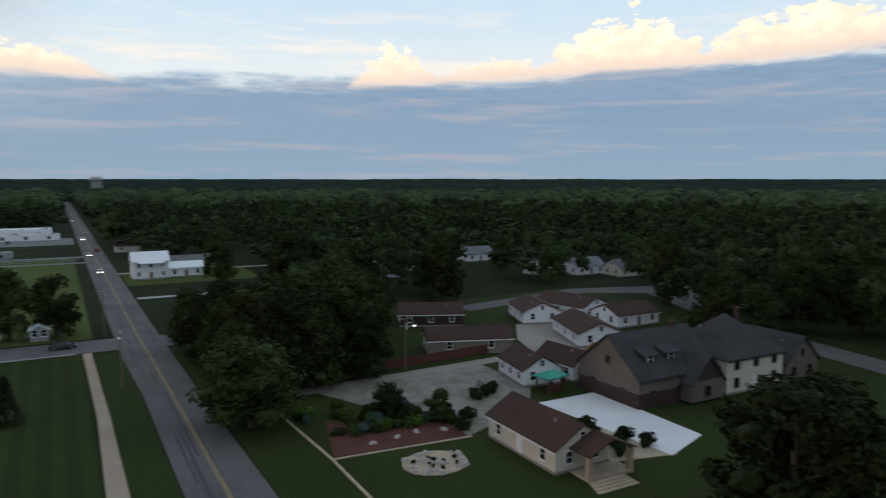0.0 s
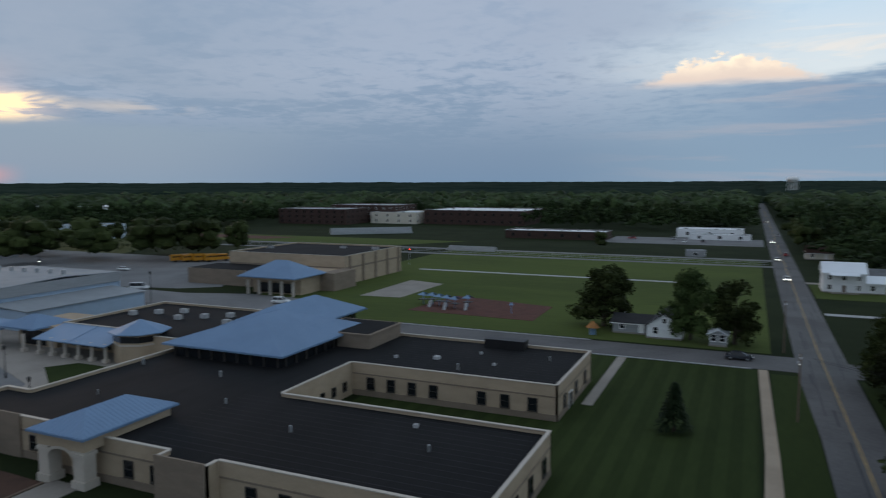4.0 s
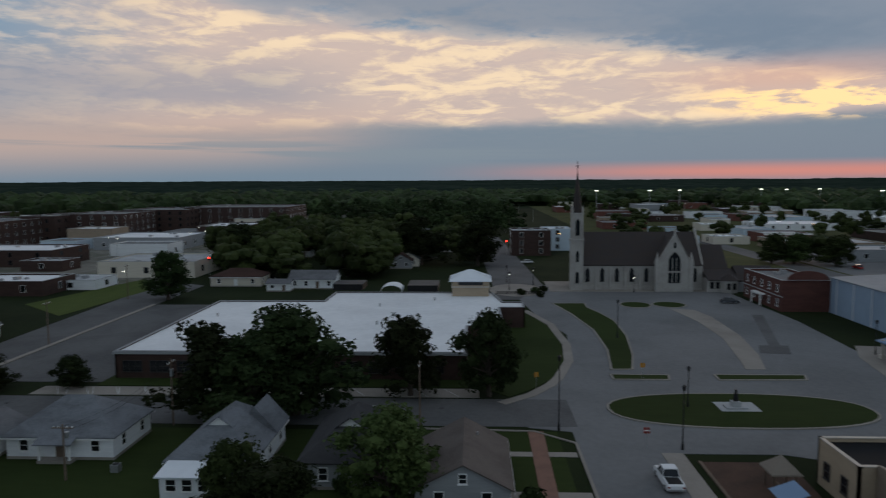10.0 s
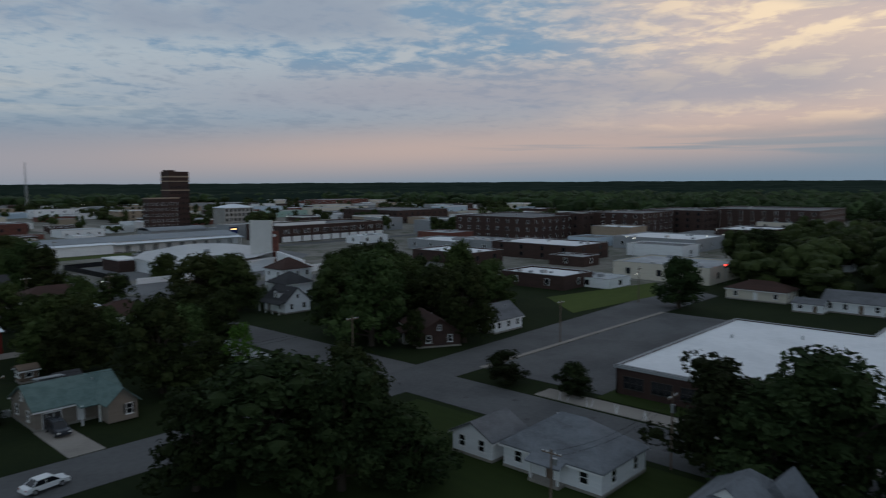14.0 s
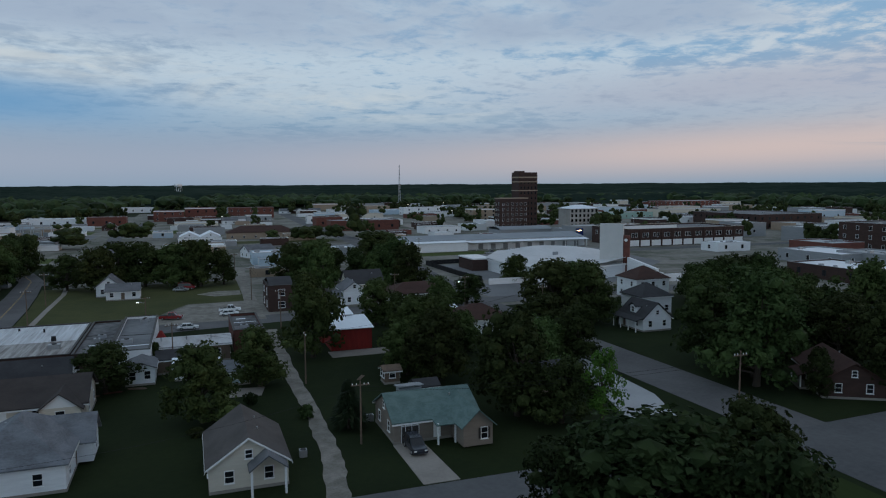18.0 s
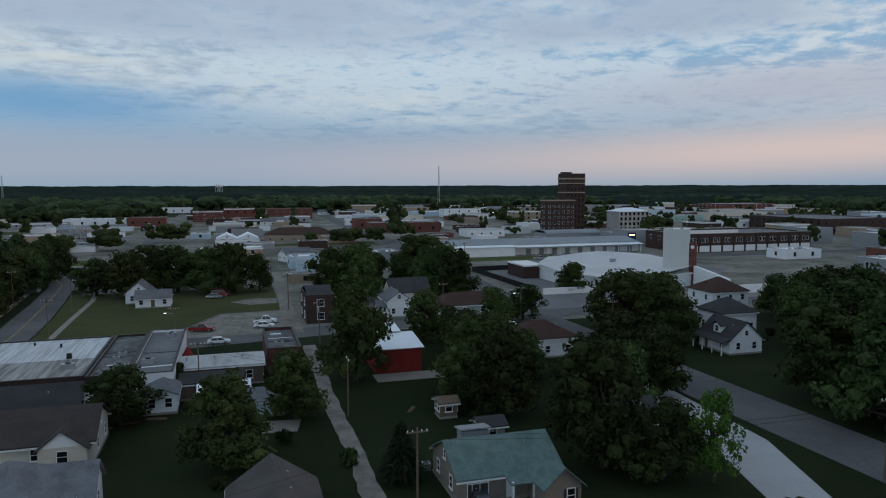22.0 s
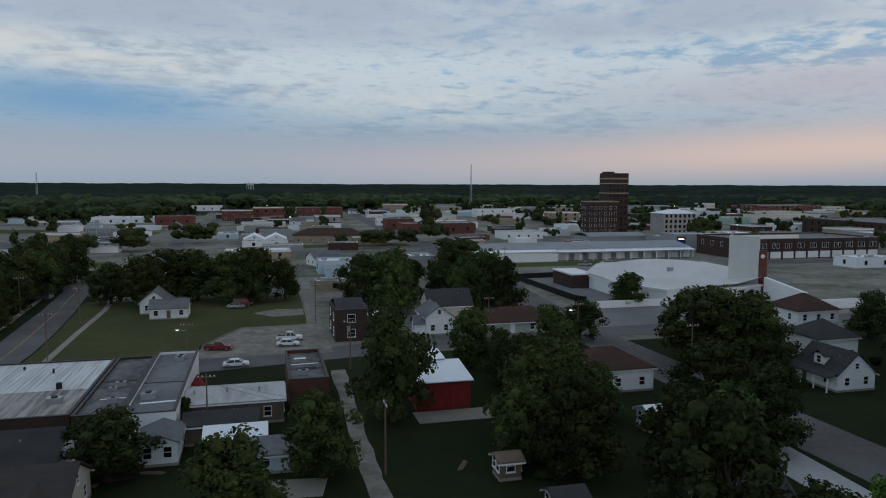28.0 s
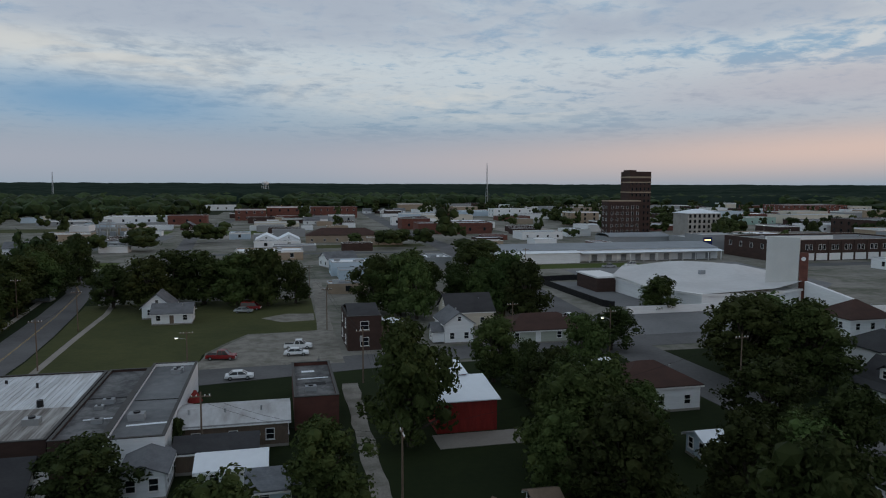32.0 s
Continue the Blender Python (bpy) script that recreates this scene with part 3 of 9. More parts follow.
def window(parent, x, y, z, face, w=1.0, h=1.4, trim=None, bars=1, name="window", far=False):
    """A framed window on a wall; face: degrees that the wall looks to (0: -y, 90: +x, 180: +y, 270: -x). z: its sill."""
    trim = trim or TRIM
    key = (round(w, 2), round(h, 2), trim.name, bars, far)
    if key not in WINDOWS:
        t = 0.09
        if far:
            ring = [[(-w / 2 - t, -t), (w / 2 + t, -t), (w / 2 + t, h + t), (-w / 2 - t, h + t)], [(-w / 2, 0), (w / 2, 0), (w / 2, h), (-w / 2, h)]]
            g = Geo()
            g.v = [(x, y, z) for pts, y in ((ring[0], 0.02), (ring[0], -0.08), (ring[1], -0.08), (ring[1], -0.012)) for x, z in pts]
            g.f = [(4 * r + k, 4 * r + (k + 1) % 4, 4 * r + 4 + (k + 1) % 4, 4 * r + 4 + k) for r in range(3) for k in range(4)] + [(12, 13, 14, 15)]
            me = g.mesh("window", trim)
            me.materials.append(GLASS)
            me.polygons[12].material_index = 1
            WINDOWS[key] = (me, None)
        else:
            xs = [-w / 2 - t - 0.06, -w / 2 - t, -w / 2] + [v for k in range(1, bars) for v in (-w / 2 + w * k / bars - 0.03, -w / 2 + w * k / bars + 0.03)] + [w / 2, w / 2 + t, w / 2 + t + 0.06]
            zs = [-t - 0.07, -t, 0] + ([h / 2 - 0.03, h / 2 + 0.03] if bars else []) + [h, h + t]
            n = len(xs) - 1
            solid = {(i, j) for i in range(n) for j in range(len(zs) - 1)
                     if j == 0 or (0 < i < n - 1 and (j in (1, len(zs) - 2) or i in (1, n - 2) or i % 2 == 1 or (bars and j == 3)))}
            g = Geo()
            for (i, j) in sorted(solid):
                y0 = -0.16 if j == 0 else -0.08
                a, b, c, d = (xs[i], zs[j]), (xs[i + 1], zs[j]), (xs[i + 1], zs[j + 1]), (xs[i], zs[j + 1])
                g.face(*[(x, y0, z) for x, z in (a, b, c, d)])
                for p, q, near in ((a, b, (i, j - 1)), (b, c, (i + 1, j)), (c, d, (i, j + 1)), (d, a, (i - 1, j))):
                    if near not in solid:
                        g.face((p[0], y0, p[1]), (p[0], 0.02, p[1]), (q[0], 0.02, q[1]), (q[0], y0, q[1]))
                    elif j == 0 and near[1] == 1:
                        g.face((p[0], -0.16, p[1]), (p[0], -0.08, p[1]), (q[0], -0.08, q[1]), (q[0], -0.16, q[1]))
            spot = {}
            for v in g.v:
                spot.setdefault(v, len(spot))
            g.f = [tuple(spot[g.v[k]] for k in f) for f in g.f]
            g.v = list(spot)
            pane = Geo().box(-w / 2 + 0.002, -0.03, 0.002, w / 2 - 0.002, -0.012, h - 0.002)
            WINDOWS[key] = (g.mesh("window", trim), pane.mesh("pane", GLASS))
    fr, pane = WINDOWS[key]
    ob = part(name, fr, None, parent, at=pose(x, y, z, 0, 0, face))
    if pane:
        part("pane", pane, None, ob)
    return ob


DOORS = {}


def door(parent, x, y, z, face, w=1.0, h=2.05, mat=None, name="door"):
    mat = mat or WOOD
    key = (round(w, 2), round(h, 2), mat.name)
    if key not in DOORS:
        g = Geo().box(-w / 2, -0.05, 0, w / 2, 0.01, h)
        nx = max(2, round(w / 0.5))
        for k in range(nx):
            for a, b in ((0.08, 0.46), (0.54, 0.92)):
                x0 = -w / 2 + w * (k + 0.14) / nx
                g.box(x0, -0.07, h * a, x0 + w * 0.72 / nx, -0.04, h * b)
        f = Geo().box(-w / 2 - 0.1, -0.08, 0, -w / 2, 0.02, h).box(w / 2, -0.08, 0, w / 2 + 0.1, 0.02, h)
        f.box(-w / 2 - 0.1, -0.08, h, w / 2 + 0.1, 0.02, h + 0.1)
        k = Geo().cyl(w / 2 - 0.12, -0.10, h * 0.47, h * 0.47 + 0.06, 0.035, sides=6)
        DOORS[key] = (g.mesh("door", mat), f.mesh("door_frame", TRIM), k.mesh("door_handle", STEEL))
    leaf, fr, knob = DOORS[key]
    ob = part(name, leaf, None, parent, at=pose(x, y, z, 0, 0, face))
    part("door_frame", fr, None, ob)
    part("door_handle", knob, None, ob)
    return ob


def gable_roof(w, d, h, rise, over=0.4, thick=0.16, ends=True):
    """A pitched roof folded over its ridge along x, over a w by d plan centred on the origin."""
    g = Geo()
    x, y = w / 2 + over, d / 2 + over
    drop = rise * over / (d / 2)
    z0, z1 = h - drop, h + rise
    ring = [(-y, z0), (0.0, z1), (y, z0), (y, z0 + thick), (0.0, z1 + thick), (-y, z0 + thick)]
    for s in (-x, x):
        g.v += [(s, a, b) for a, b in ring]
    g.f += [(0, 1, 4, 5), (1, 2, 3, 4), (11, 10, 7, 6), (10, 9, 8, 7)]
    g.f += [(k, k + 6, (k + 1) % 6 + 6, (k + 1) % 6) for k in range(6)]
    return g


def hip_roof(w, d, h, rise, over=0.4, thick=0.16):
    """A closed hipped roof, ridge along the longer side x."""
    g = Geo()
    x, y = w / 2 + over, d / 2 + over
    drop = rise * over / (d / 2)
    r = max(x - y, 0.02)
    z0, z1 = h - drop, h + rise + thick
    g.v += [(-x, -y, z0), (x, -y, z0), (x, y, z0), (-x, y, z0), (-x, -y, z0 + thick), (x, -y, z0 + thick), (x, y, z0 + thick), (-x, y, z0 + thick), (-r, 0, z1), (r, 0, z1)]
    g.f += [(3, 2, 1, 0), (0, 1, 5, 4), (1, 2, 6, 5), (2, 3, 7, 6), (3, 0, 4, 7), (4, 5, 9, 8), (5, 6, 9), (6, 7, 8, 9), (7, 4, 8)]
    return g


def house(label, x, y, rz, w, d, h, rise, wall, roof, kind="gable", wins=3, door_side=0, porch=None, chimney=None, name="house", vents=1,
          base=0.35, wing=None, over=0.4, trim=None, garage=None, far=False, gablet=0.0):
    """A timber house: w along its ridge, d across. Faces: 0 front (-y), 180 back, 90 and 270 the ends."""
    ob = thing(name, label, "house", x, y, 0, rz)
    part("foundation", Geo().box(-w / 2 - 0.05, -d / 2 - 0.05, -0.2, w / 2 + 0.05, d / 2 + 0.05, base), CONCRETE, ob)
    g = Geo().box(-w / 2, -d / 2, base, w / 2, d / 2, h)
    if kind == "gable":
        for s in (-1, 1):
            x0, x1 = sorted((s * w / 2, s * (w / 2 - 0.2)))
            n = len(g.v)
            pts = [(-d / 2, h), (d / 2, h), (0, h + rise - 0.1)]
            g.v += [(x0, a, b) for a, b in pts] + [(x1, a, b) for a, b in pts]
            g.f += [(n + 2, n + 1, n), (n + 3, n + 4, n + 5), (n, n + 1, n + 4, n + 3), (n + 1, n + 2, n + 5, n + 4), (n + 2, n, n + 3, n + 5)]
    part("wall", g, wall, ob)
    rf = part("roof", (gable_roof if kind == "gable" else hip_roof)(w, d, h, rise, over), roof, ob)
    if gablet:
        r, z1 = max(w - d, 0.04) / 2, h + rise + 0.16
        slope = (z1 - (h - rise * over / (d / 2) + 0.16)) / (d / 2 + over)
        zl = z1 - slope * gablet
        gb_ = Geo()
        gb_.v += [(r + gablet - 0.15, -gablet, zl), (r + gablet - 0.15, gablet, zl), (r + gablet - 0.15, 0, z1), (r, -gablet, zl), (r, gablet, zl), (r, 0, z1)]
        gb_.f += [(0, 1, 2), (5, 4, 3), (1, 0, 3, 4), (2, 1, 4, 5), (0, 2, 5, 3)]
        part("gablet", gb_, trim or TRIM, rf, "small white gable under the ridge")
        part("gablet_roof", Geo().slab([(r - 0.4, 0, z1 + 0.1), (r - 0.4, -gablet - 0.15, zl - 0.02), (r + gablet + 0.15, -gablet - 0.15, zl - 0.02), (r + gablet + 0.15, 0, z1 + 0.1)], 0.12)
             .slab([(r + gablet + 0.15, 0, z1 + 0.1), (r + gablet + 0.15, gablet + 0.15, zl - 0.02), (r - 0.4, gablet + 0.15, zl - 0.02), (r - 0.4, 0, z1 + 0.1)], 0.12), roof, rf)
    drop = rise * over / (d / 2)
    for s in (-1, 1):
        y0, y1 = sorted((s * (d / 2 + over), s * (d / 2 + over + 0.05)))
        if not far:
            part("fascia", Geo().box(-w / 2 - over, y0, h - drop - 0.22, w / 2 + over, y1, h - drop - 0.02), trim or TRIM, rf)
    for k in range(vents):
        vx = -w / 4 + k * w / 3
        part("roof_vent", Geo().cyl(vx, d * 0.16, h + rise * 0.5, h + rise * 0.5 + 0.9, 0.12, sides=8), STEEL, rf)
    if chimney is not None:
        part("chimney", Geo().box(chimney - 0.4, -0.3, h, chimney + 0.4, 0.3, h + rise + 0.8).box(chimney - 0.48, -0.38, h + rise + 0.8, chimney + 0.48, 0.38, h + rise + 0.95), BRICK_DARK, rf)
    storeys = max(1, int((h + 0.3) // 2.7))
    for st in range(storeys):
        z = base + 0.75 + st * 2.8
        for k in range(wins):
            px = -w / 2 + w * (k + 0.5) / wins
            for f, yy in ((0, -d / 2 - 0.01), (180, d / 2 + 0.01)):
                if st == 0 and f == door_side and k == wins // 2:
                    door(ob, px, yy, base, f, 0.95, 2.0, TRIM if wall != WHITE_SIDING else WOOD)
                else:
                    window(ob, px, yy, z, f, 0.95, 1.3, trim, far=far)
        for s, f in ((1, 90), (-1, 270)) if wins else ():
            for k in (-1, 1):
                window(ob, s * (w / 2 + 0.01), k * d / 4, z, f, 0.9, 1.3, trim, far=far)
    if kind == "gable" and rise > 1.6:
        for s, f in ((1, 90), (-1, 270)):
            window(ob, s * (w / 2 + 0.01), 0, h + rise * 0.22, f, 0.7, 0.9, trim)
    if porch:
        px, pw, pd = porch
        dk = part("porch", Geo().box(px - pw / 2, -d / 2 - pd, -0.1, px + pw / 2, -d / 2 - 0.06, base + 0.02), CONCRETE, ob)
        part("porch_roof", Geo().slab([(px - pw / 2 - 0.3, -d / 2 - pd - 0.3, h - 0.55), (px + pw / 2 + 0.3, -d / 2 - pd - 0.3, h - 0.55),
             (px + pw / 2 + 0.3, -d / 2 + 0.1, h + 0.12), (px - pw / 2 - 0.3, -d / 2 + 0.1, h + 0.12)], 0.16), roof, dk)
        for s in (-1, 1):
            part("porch_post", Geo().box(px + s * (pw / 2 - 0.2) - 0.1, -d / 2 - pd + 0.1, base, px + s * (pw / 2 - 0.2) + 0.1, -d / 2 - pd + 0.3, h - 0.6), TRIM, dk)
    if garage:
        gx, gw = garage
        door(ob, gx, -d / 2 - 0.03, 0.06, 0, gw, 2.2, TRIM, "garage_door")
    if wing:
        wx, ww, wd, wh, wr = wing           # a cross gable at the front
        wg = Geo().box(wx - ww / 2, -d / 2 - wd, base, wx + ww / 2, -d / 2 - 0.01, wh)
        wp = part("front_wing", wg, wall, ob)
        r = Geo()
        o, dr = over, wr * over / (ww / 2)
        yb = -d / 2 + min(d / 2, wr / max(rise, 0.1) * d / 2)
        ya = -d / 2 - wd - o
        r.slab([(wx, ya, wh + wr), (wx, yb, wh + wr), (wx - ww / 2 - o, yb, wh - dr), (wx - ww / 2 - o, ya, wh - dr)], 0.15)
        r.slab([(wx, yb, wh + wr), (wx, ya, wh + wr), (wx + ww / 2 + o, ya, wh - dr), (wx + ww / 2 + o, yb, wh - dr)], 0.15)
        part("wing_roof", r, roof, wp)
        t = Geo()
        n = len(t.v)
        pts = [(wx - ww / 2, wh), (wx + ww / 2, wh), (wx, wh + wr - 0.1)]
        y0, y1 = -d / 2 - wd, -d / 2 - wd + 0.2
        t.v += [(a, y0, b) for a, b in pts] + [(a, y1, b) for a, b in pts]
        t.f += [(0, 1, 2), (5, 4, 3), (1, 0, 3, 4), (2, 1, 4, 5), (0, 2, 5, 3)]
        part("gable_end", t, trim or TRIM if wall != WHITE_SIDING else wall, wp)
        window(wp, wx, -d / 2 - wd - 0.01, base + 0.75, 0, 1.1, 1.3, trim)
    return ob


def flat_building(label, x0, y0, x1, y1, h, wall, roof, name="building", parapet=0.45, coping=None, category="building", rows=(), units=0,
                  storeys=1, gap=None, sides="0 90 180 270", ww=1.2, wh=1.4, seed=1, trim=None, far=False, band=0.0):
    """A flat-roofed block with parapet, coping, roof plant and rows of windows."""
    rnd = random.Random(seed)
    ob = thing(name, label, category, (x0 + x1) / 2, (y0 + y1) / 2)
    w, d = x1 - x0, y1 - y0
    t = 0.3
    g = Geo().box(-w / 2, -d / 2, -0.2, w / 2, -d / 2 + t, h).box(-w / 2, d / 2 - t, -0.2, w / 2, d / 2, h)
    g.box(-w / 2, -d / 2 + t, -0.2, -w / 2 + t, d / 2 - t, h).box(w / 2 - t, -d / 2 + t, -0.2, w / 2, d / 2 - t, h)
    part("wall", g, wall, ob)
    if band:
        part("fascia_band", Geo().box(-w / 2 - 0.1, d / 2 + 0.003, h - band, w / 2 + 0.1, d / 2 + 0.12, h).box(w / 2 + 0.003, -d / 2, h - band, w / 2 + 0.12, d / 2, h), TRIM, ob, "white fascia band")
    part("roof", Geo().box(-w / 2 + t + 0.003, -d / 2 + t + 0.003, h - parapet - 0.3, w / 2 - t - 0.003, d / 2 - t - 0.003, h - parapet), roof, ob)
    c = Geo()
    o = 0.06
    c.box(-w / 2 - o, -d / 2 - o, h + 0.002, w / 2 + o, -d / 2 + t + o, h + 0.1).box(-w / 2 - o, d / 2 - t - o, h + 0.002, w / 2 + o, d / 2 + o, h + 0.1)
    c.box(-w / 2 - o, -d / 2 + t + o, h + 0.002, -w / 2 + t + o, d / 2 - t - o, h + 0.1).box(w / 2 - t - o, -d / 2 + t + o, h + 0.002, w / 2 + o, d / 2 - t - o, h + 0.1)
    part("coping", c, coping or COPING, ob)
    for k in range(units):
        ux, uy = rnd.uniform(-w / 2 + 2, w / 2 - 2), rnd.uniform(-d / 2 + 2, d / 2 - 2)
        s = rnd.uniform(0.5, 1.1)
        u = part("roof_unit", Geo().box(ux - s, uy - s * 0.7, h - parapet, ux + s, uy + s * 0.7, h - parapet + s * 0.9), STEEL if k % 2 else GREY_SIDING, ob)
        if not far:
            part("fan_cowl", Geo().cyl(ux, uy, h - parapet + s * 0.9, h - parapet + s * 1.1, s * 0.45), DARK_METAL, u)
    if gap:
        sh = (h - parapet) / storeys
        for f in (int(s) for s in sides.split()):
            run = w if f in (0, 180) else d
            n = max(1, int((run - 1.5) / gap))
            for st in range(storeys):
                for k in range(n):
                    a = -run / 2 + run * (k + 0.5) / n
                    p = {0: (a, -d / 2 - 0.01), 180: (a, d / 2 + 0.01), 90: (w / 2 + 0.01, a), 270: (-w / 2 - 0.01, a)}[f]
                    window(ob, *p, st * sh + sh * 0.32, f, ww, min(wh, sh * 0.55), trim, far=far)
    return ob


# ---- the ground, streets and lots ----
def make_ground():
    n = 96
    ring = [(4950 * math.cos(2 * math.pi * k / n), 4950 * math.sin(2 * math.pi * k / n)) for k in range(n)]
    tagged(part("ground", Geo().prism(ring, -1.0, 0.0), GRASS), "wide flat grassy ground reaching the horizon", "ground", kind="structure")


make_ground()
# town soil south and west, under the blocks of shops
sheet("ground_town", [(-120, -170), (-26, -170), (-26, -235), (8, -250), (21, -331), (21, -900), (-900, -900), (-900, -80), (-235, -72), (-222, -72), (-222, -170)], 0.02, TOWN,
      "mixed paving and worn earth of the town blocks")
sheet("ground_south", [(21.1, -331), (230, -330), (230, -740), (21.1, -820)], 0.02, TOWN, "mixed paving and worn earth of the southern lots")
sheet("ground_west", [(-900, 100), (-235, 100), (-235, 190), (-300, 330), (-900, 330)], 0.02, ROUGH, "mixed paving and worn earth of the western blocks")
# main road
sheet("road_main", [(118, -900), (128, -900), (70, -420), (44, -338), (22.4, -275), (18.6, -236), (16.9, -209), (15.2, -188), (15.2, -160), (20.3, -20), (21.2, 68), (20.6, 111), (20.3, 165), (20.3, 3000), (11.9, 3000), (11.9, 140), (12.8, 112), (12.8, 60), (11.9, -20), (6.6, -160), (6.4, -188), (7.6, -209), (10, -236), (14.6, -275), (35, -342), (62, -424)], 0.06, ASPHALT, "worn grey two-lane asphalt road")
line = Geo()
LINE = [(123, -900), (66, -422), (39.5, -340), (18.5, -275), (14.3, -236), (12.2, -209), (10.8, -188), (10.9, -160), (16.1, -20), (16.9, 68), (16.7, 111), (16.2, 165), (16.1, 900)]
for k in (-0.16, 0.10):
    for (xa, ya), (xb, yb) in zip(LINE, LINE[1:]):
        line.prism([(xa + k, ya), (xa + k + 0.12, ya), (xb + k + 0.12, yb), (xb + k, yb)], 0.0, 0.066)
tagged(part("centre_line", line, YELLOW), "faded double yellow centre line", "road marking", kind="structure")
patches = Geo()
prnd = random.Random(4)
for k in range(46):
    py = prnd.uniform(60, 420)
    px = prnd.uniform(13.4, 19.4)
    patches.box(px, py, 0.03, px + prnd.uniform(0.1, 0.3), py + prnd.uniform(6, 34), 0.064 + 0.0001 * k)
tagged(part("road_patches", patches, material("tar_patch", (0.065, 0.067, 0.072), 0.9, None, 0.2, 2.0, 0.7)), "dark tar seams along the old road", "road marking", kind="structure")
sheet("sidewalk_main", [(5.4, 40), (7.8, 40), (7.9, 75), (7.8, 103), (7.2, 145), (5.7, 145), (6.2, 104), (5.7, 76)], 0.08, TAN_CONCRETE, "narrow tan concrete sidewalk beside the lawn")
sheet("cross_street", rect(-400, 145.5, 11.9, 156.5), 0.05, ASPHALT, "grey asphalt cross street")
sheet("cross_street_east", [(20.3, 144.5), (60, 152), (60, 158), (20.3, 155)], 0.05, ASPHALT, "grey asphalt side street")
kerb("kerb_cross", [(-86, 145.2), (4.5, 145.2)], PALE_CONCRETE, closed=False)
kerb("kerb_cross_north", [(-110, 156.9), (-26, 156.9)], PALE_CONCRETE, closed=False)
sheet("sidewalk_wing", rect(-18.2, 114, -16.6, 144.8), 0.09, CONCRETE, "short concrete walk from the school wing")
sheet("lawn_school", rect(-50, 50, 5.6, 144.6), 0.03, STRIPED, "dark mown school lawn with faint mowing stripes")
sheet("verge_east", [(21.3, 20), (140, 20), (140, 165), (60, 160), (20.8, 143), (21.4, 70)], 0.02, LAWN, "mown grass between the eastern gardens")
sheet("verge_road", [(7.9, 45), (12.6, 45), (12.6, 143), (7.6, 143)], 0.03, LAWN, "mown grass verge beside the main road")
# school fields north of the cross street
sheet("field", rect(-128, 158, 8, 330), 0.03, FIELD, "bright mown school field")
sheet("running_path", rect(-110, 249.5, -8, 252.0), 0.07, PALE_CONCRETE, "thin pale running path across the field")
sheet("service_lane", rect(-260, 304, 11.9, 309), 0.07, LOT, "pale lane along the far edge of the field")
sheet("service_lane_far", rect(-260, 326, 11.9, 332), 0.07, LOT, "second pale lane beyond the fence")
sheet("basketball_pad", [(-99, 188), (-86.5, 189), (-86, 218), (-99.5, 222)], 0.09, CONCRETE, "pale concrete play court")
sheet("play_bed", [(-76, 172.5), (-42.4, 171), (-43, 191), (-73, 198)], 0.08, MULCH, "red-brown mulch bed of the play area")
sheet("far_lot", rect(-70, 395, 10, 440), 0.05, LOT, "pale parking lot of the far sheds")
sheet("side_yard", [(21, 232), (62, 232), (62, 262), (21, 262)], 0.05, FIELD, "bright lawn of the white house")
sheet("side_path", rect(21, 205, 46, 208), 0.07, PALE_CONCRETE, "pale concrete drive")
sheet("side_path_far", rect(20.4, 262, 80, 266), 0.07, CONCRETE, "pale side street")
sheet("block_lawn", [(-103.5, -52), (-72, -52), (-60, -30), (-60, 40), (-103, 40)], 0.02, LAWN, "mown yards round the white cottages")
# the curved drive and car park before the church
sheet("car_park", [(-205, 42), (-186, 44), (-161, 49), (-138, 46.4), (-125, 41.4), (-117, 36.4), (-104.4, 36.4), (-103, 42), (-60, 42), (-60, 54), (-96, 54), (-96, 66), (-92, 76), (-104, 90), (-122, 97), (-132, 101), (-176, 104),
      (-214, 103), (-232, 106), (-232, 50)], 0.05, LOT, "pale grey asphalt car park and curving drive")
sheet("street_east", rect(-60, 42.2, 11.9, 53), 0.045, ASPHALT, "grey asphalt street beside the school")
sheet("church_street", [(-420, 30), (-205, 36), (-205, 52), (-420, 44)], 0.045, ASPHALT, "street running out beside the church")
sheet("church_walk", rect(-240, 52, -219, 108), 0.09, CONCRETE, "concrete walk along the church")
sheet("street_block", rect(-116.5, -66, -104.8, 43), 0.052, STREET, "grey asphalt block street")
sheet("street_south", [(-240, -72), (-230, -56), (11.9, -56.0), (11.9, -66.5), (-118, -66.5)], 0.048, STREET, "grey asphalt street")
sheet("street_far_south", [(-117.5, -66), (-116, -180), (-123.5, -262), (-133, -420), (-122, -420), (-112.5, -262), (-105, -180), (-106.5, -66)], 0.049, ASPHALT, "asphalt street under the trees")
sheet("road_south", [(7, -262), (14, -262), (9.5, -330), (7.6, -378), (15, -490), (4, -720), (-4, -720), (7, -490), (-0.5, -378), (1.6, -330)], 0.044, ASPHALT, "grey road running on to the south")
sheet("street_far_end", [(-133, -420.5), (-122, -420.5), (-121, -520), (-134, -900), (-147, -900), (-132, -520)], 0.049, STREET, "pale street running on through the far blocks")
sheet("cross_far", [(-124, -377), (-52, -381), (-1, -381), (-1, -389), (-52, -389), (-124, -385)], 0.047, STREET, "grey cross street of the southern blocks")
sheet("cross_downtown", rect(-560, -300, -240, -290), 0.047, STREET, "grey street of the brick blocks")
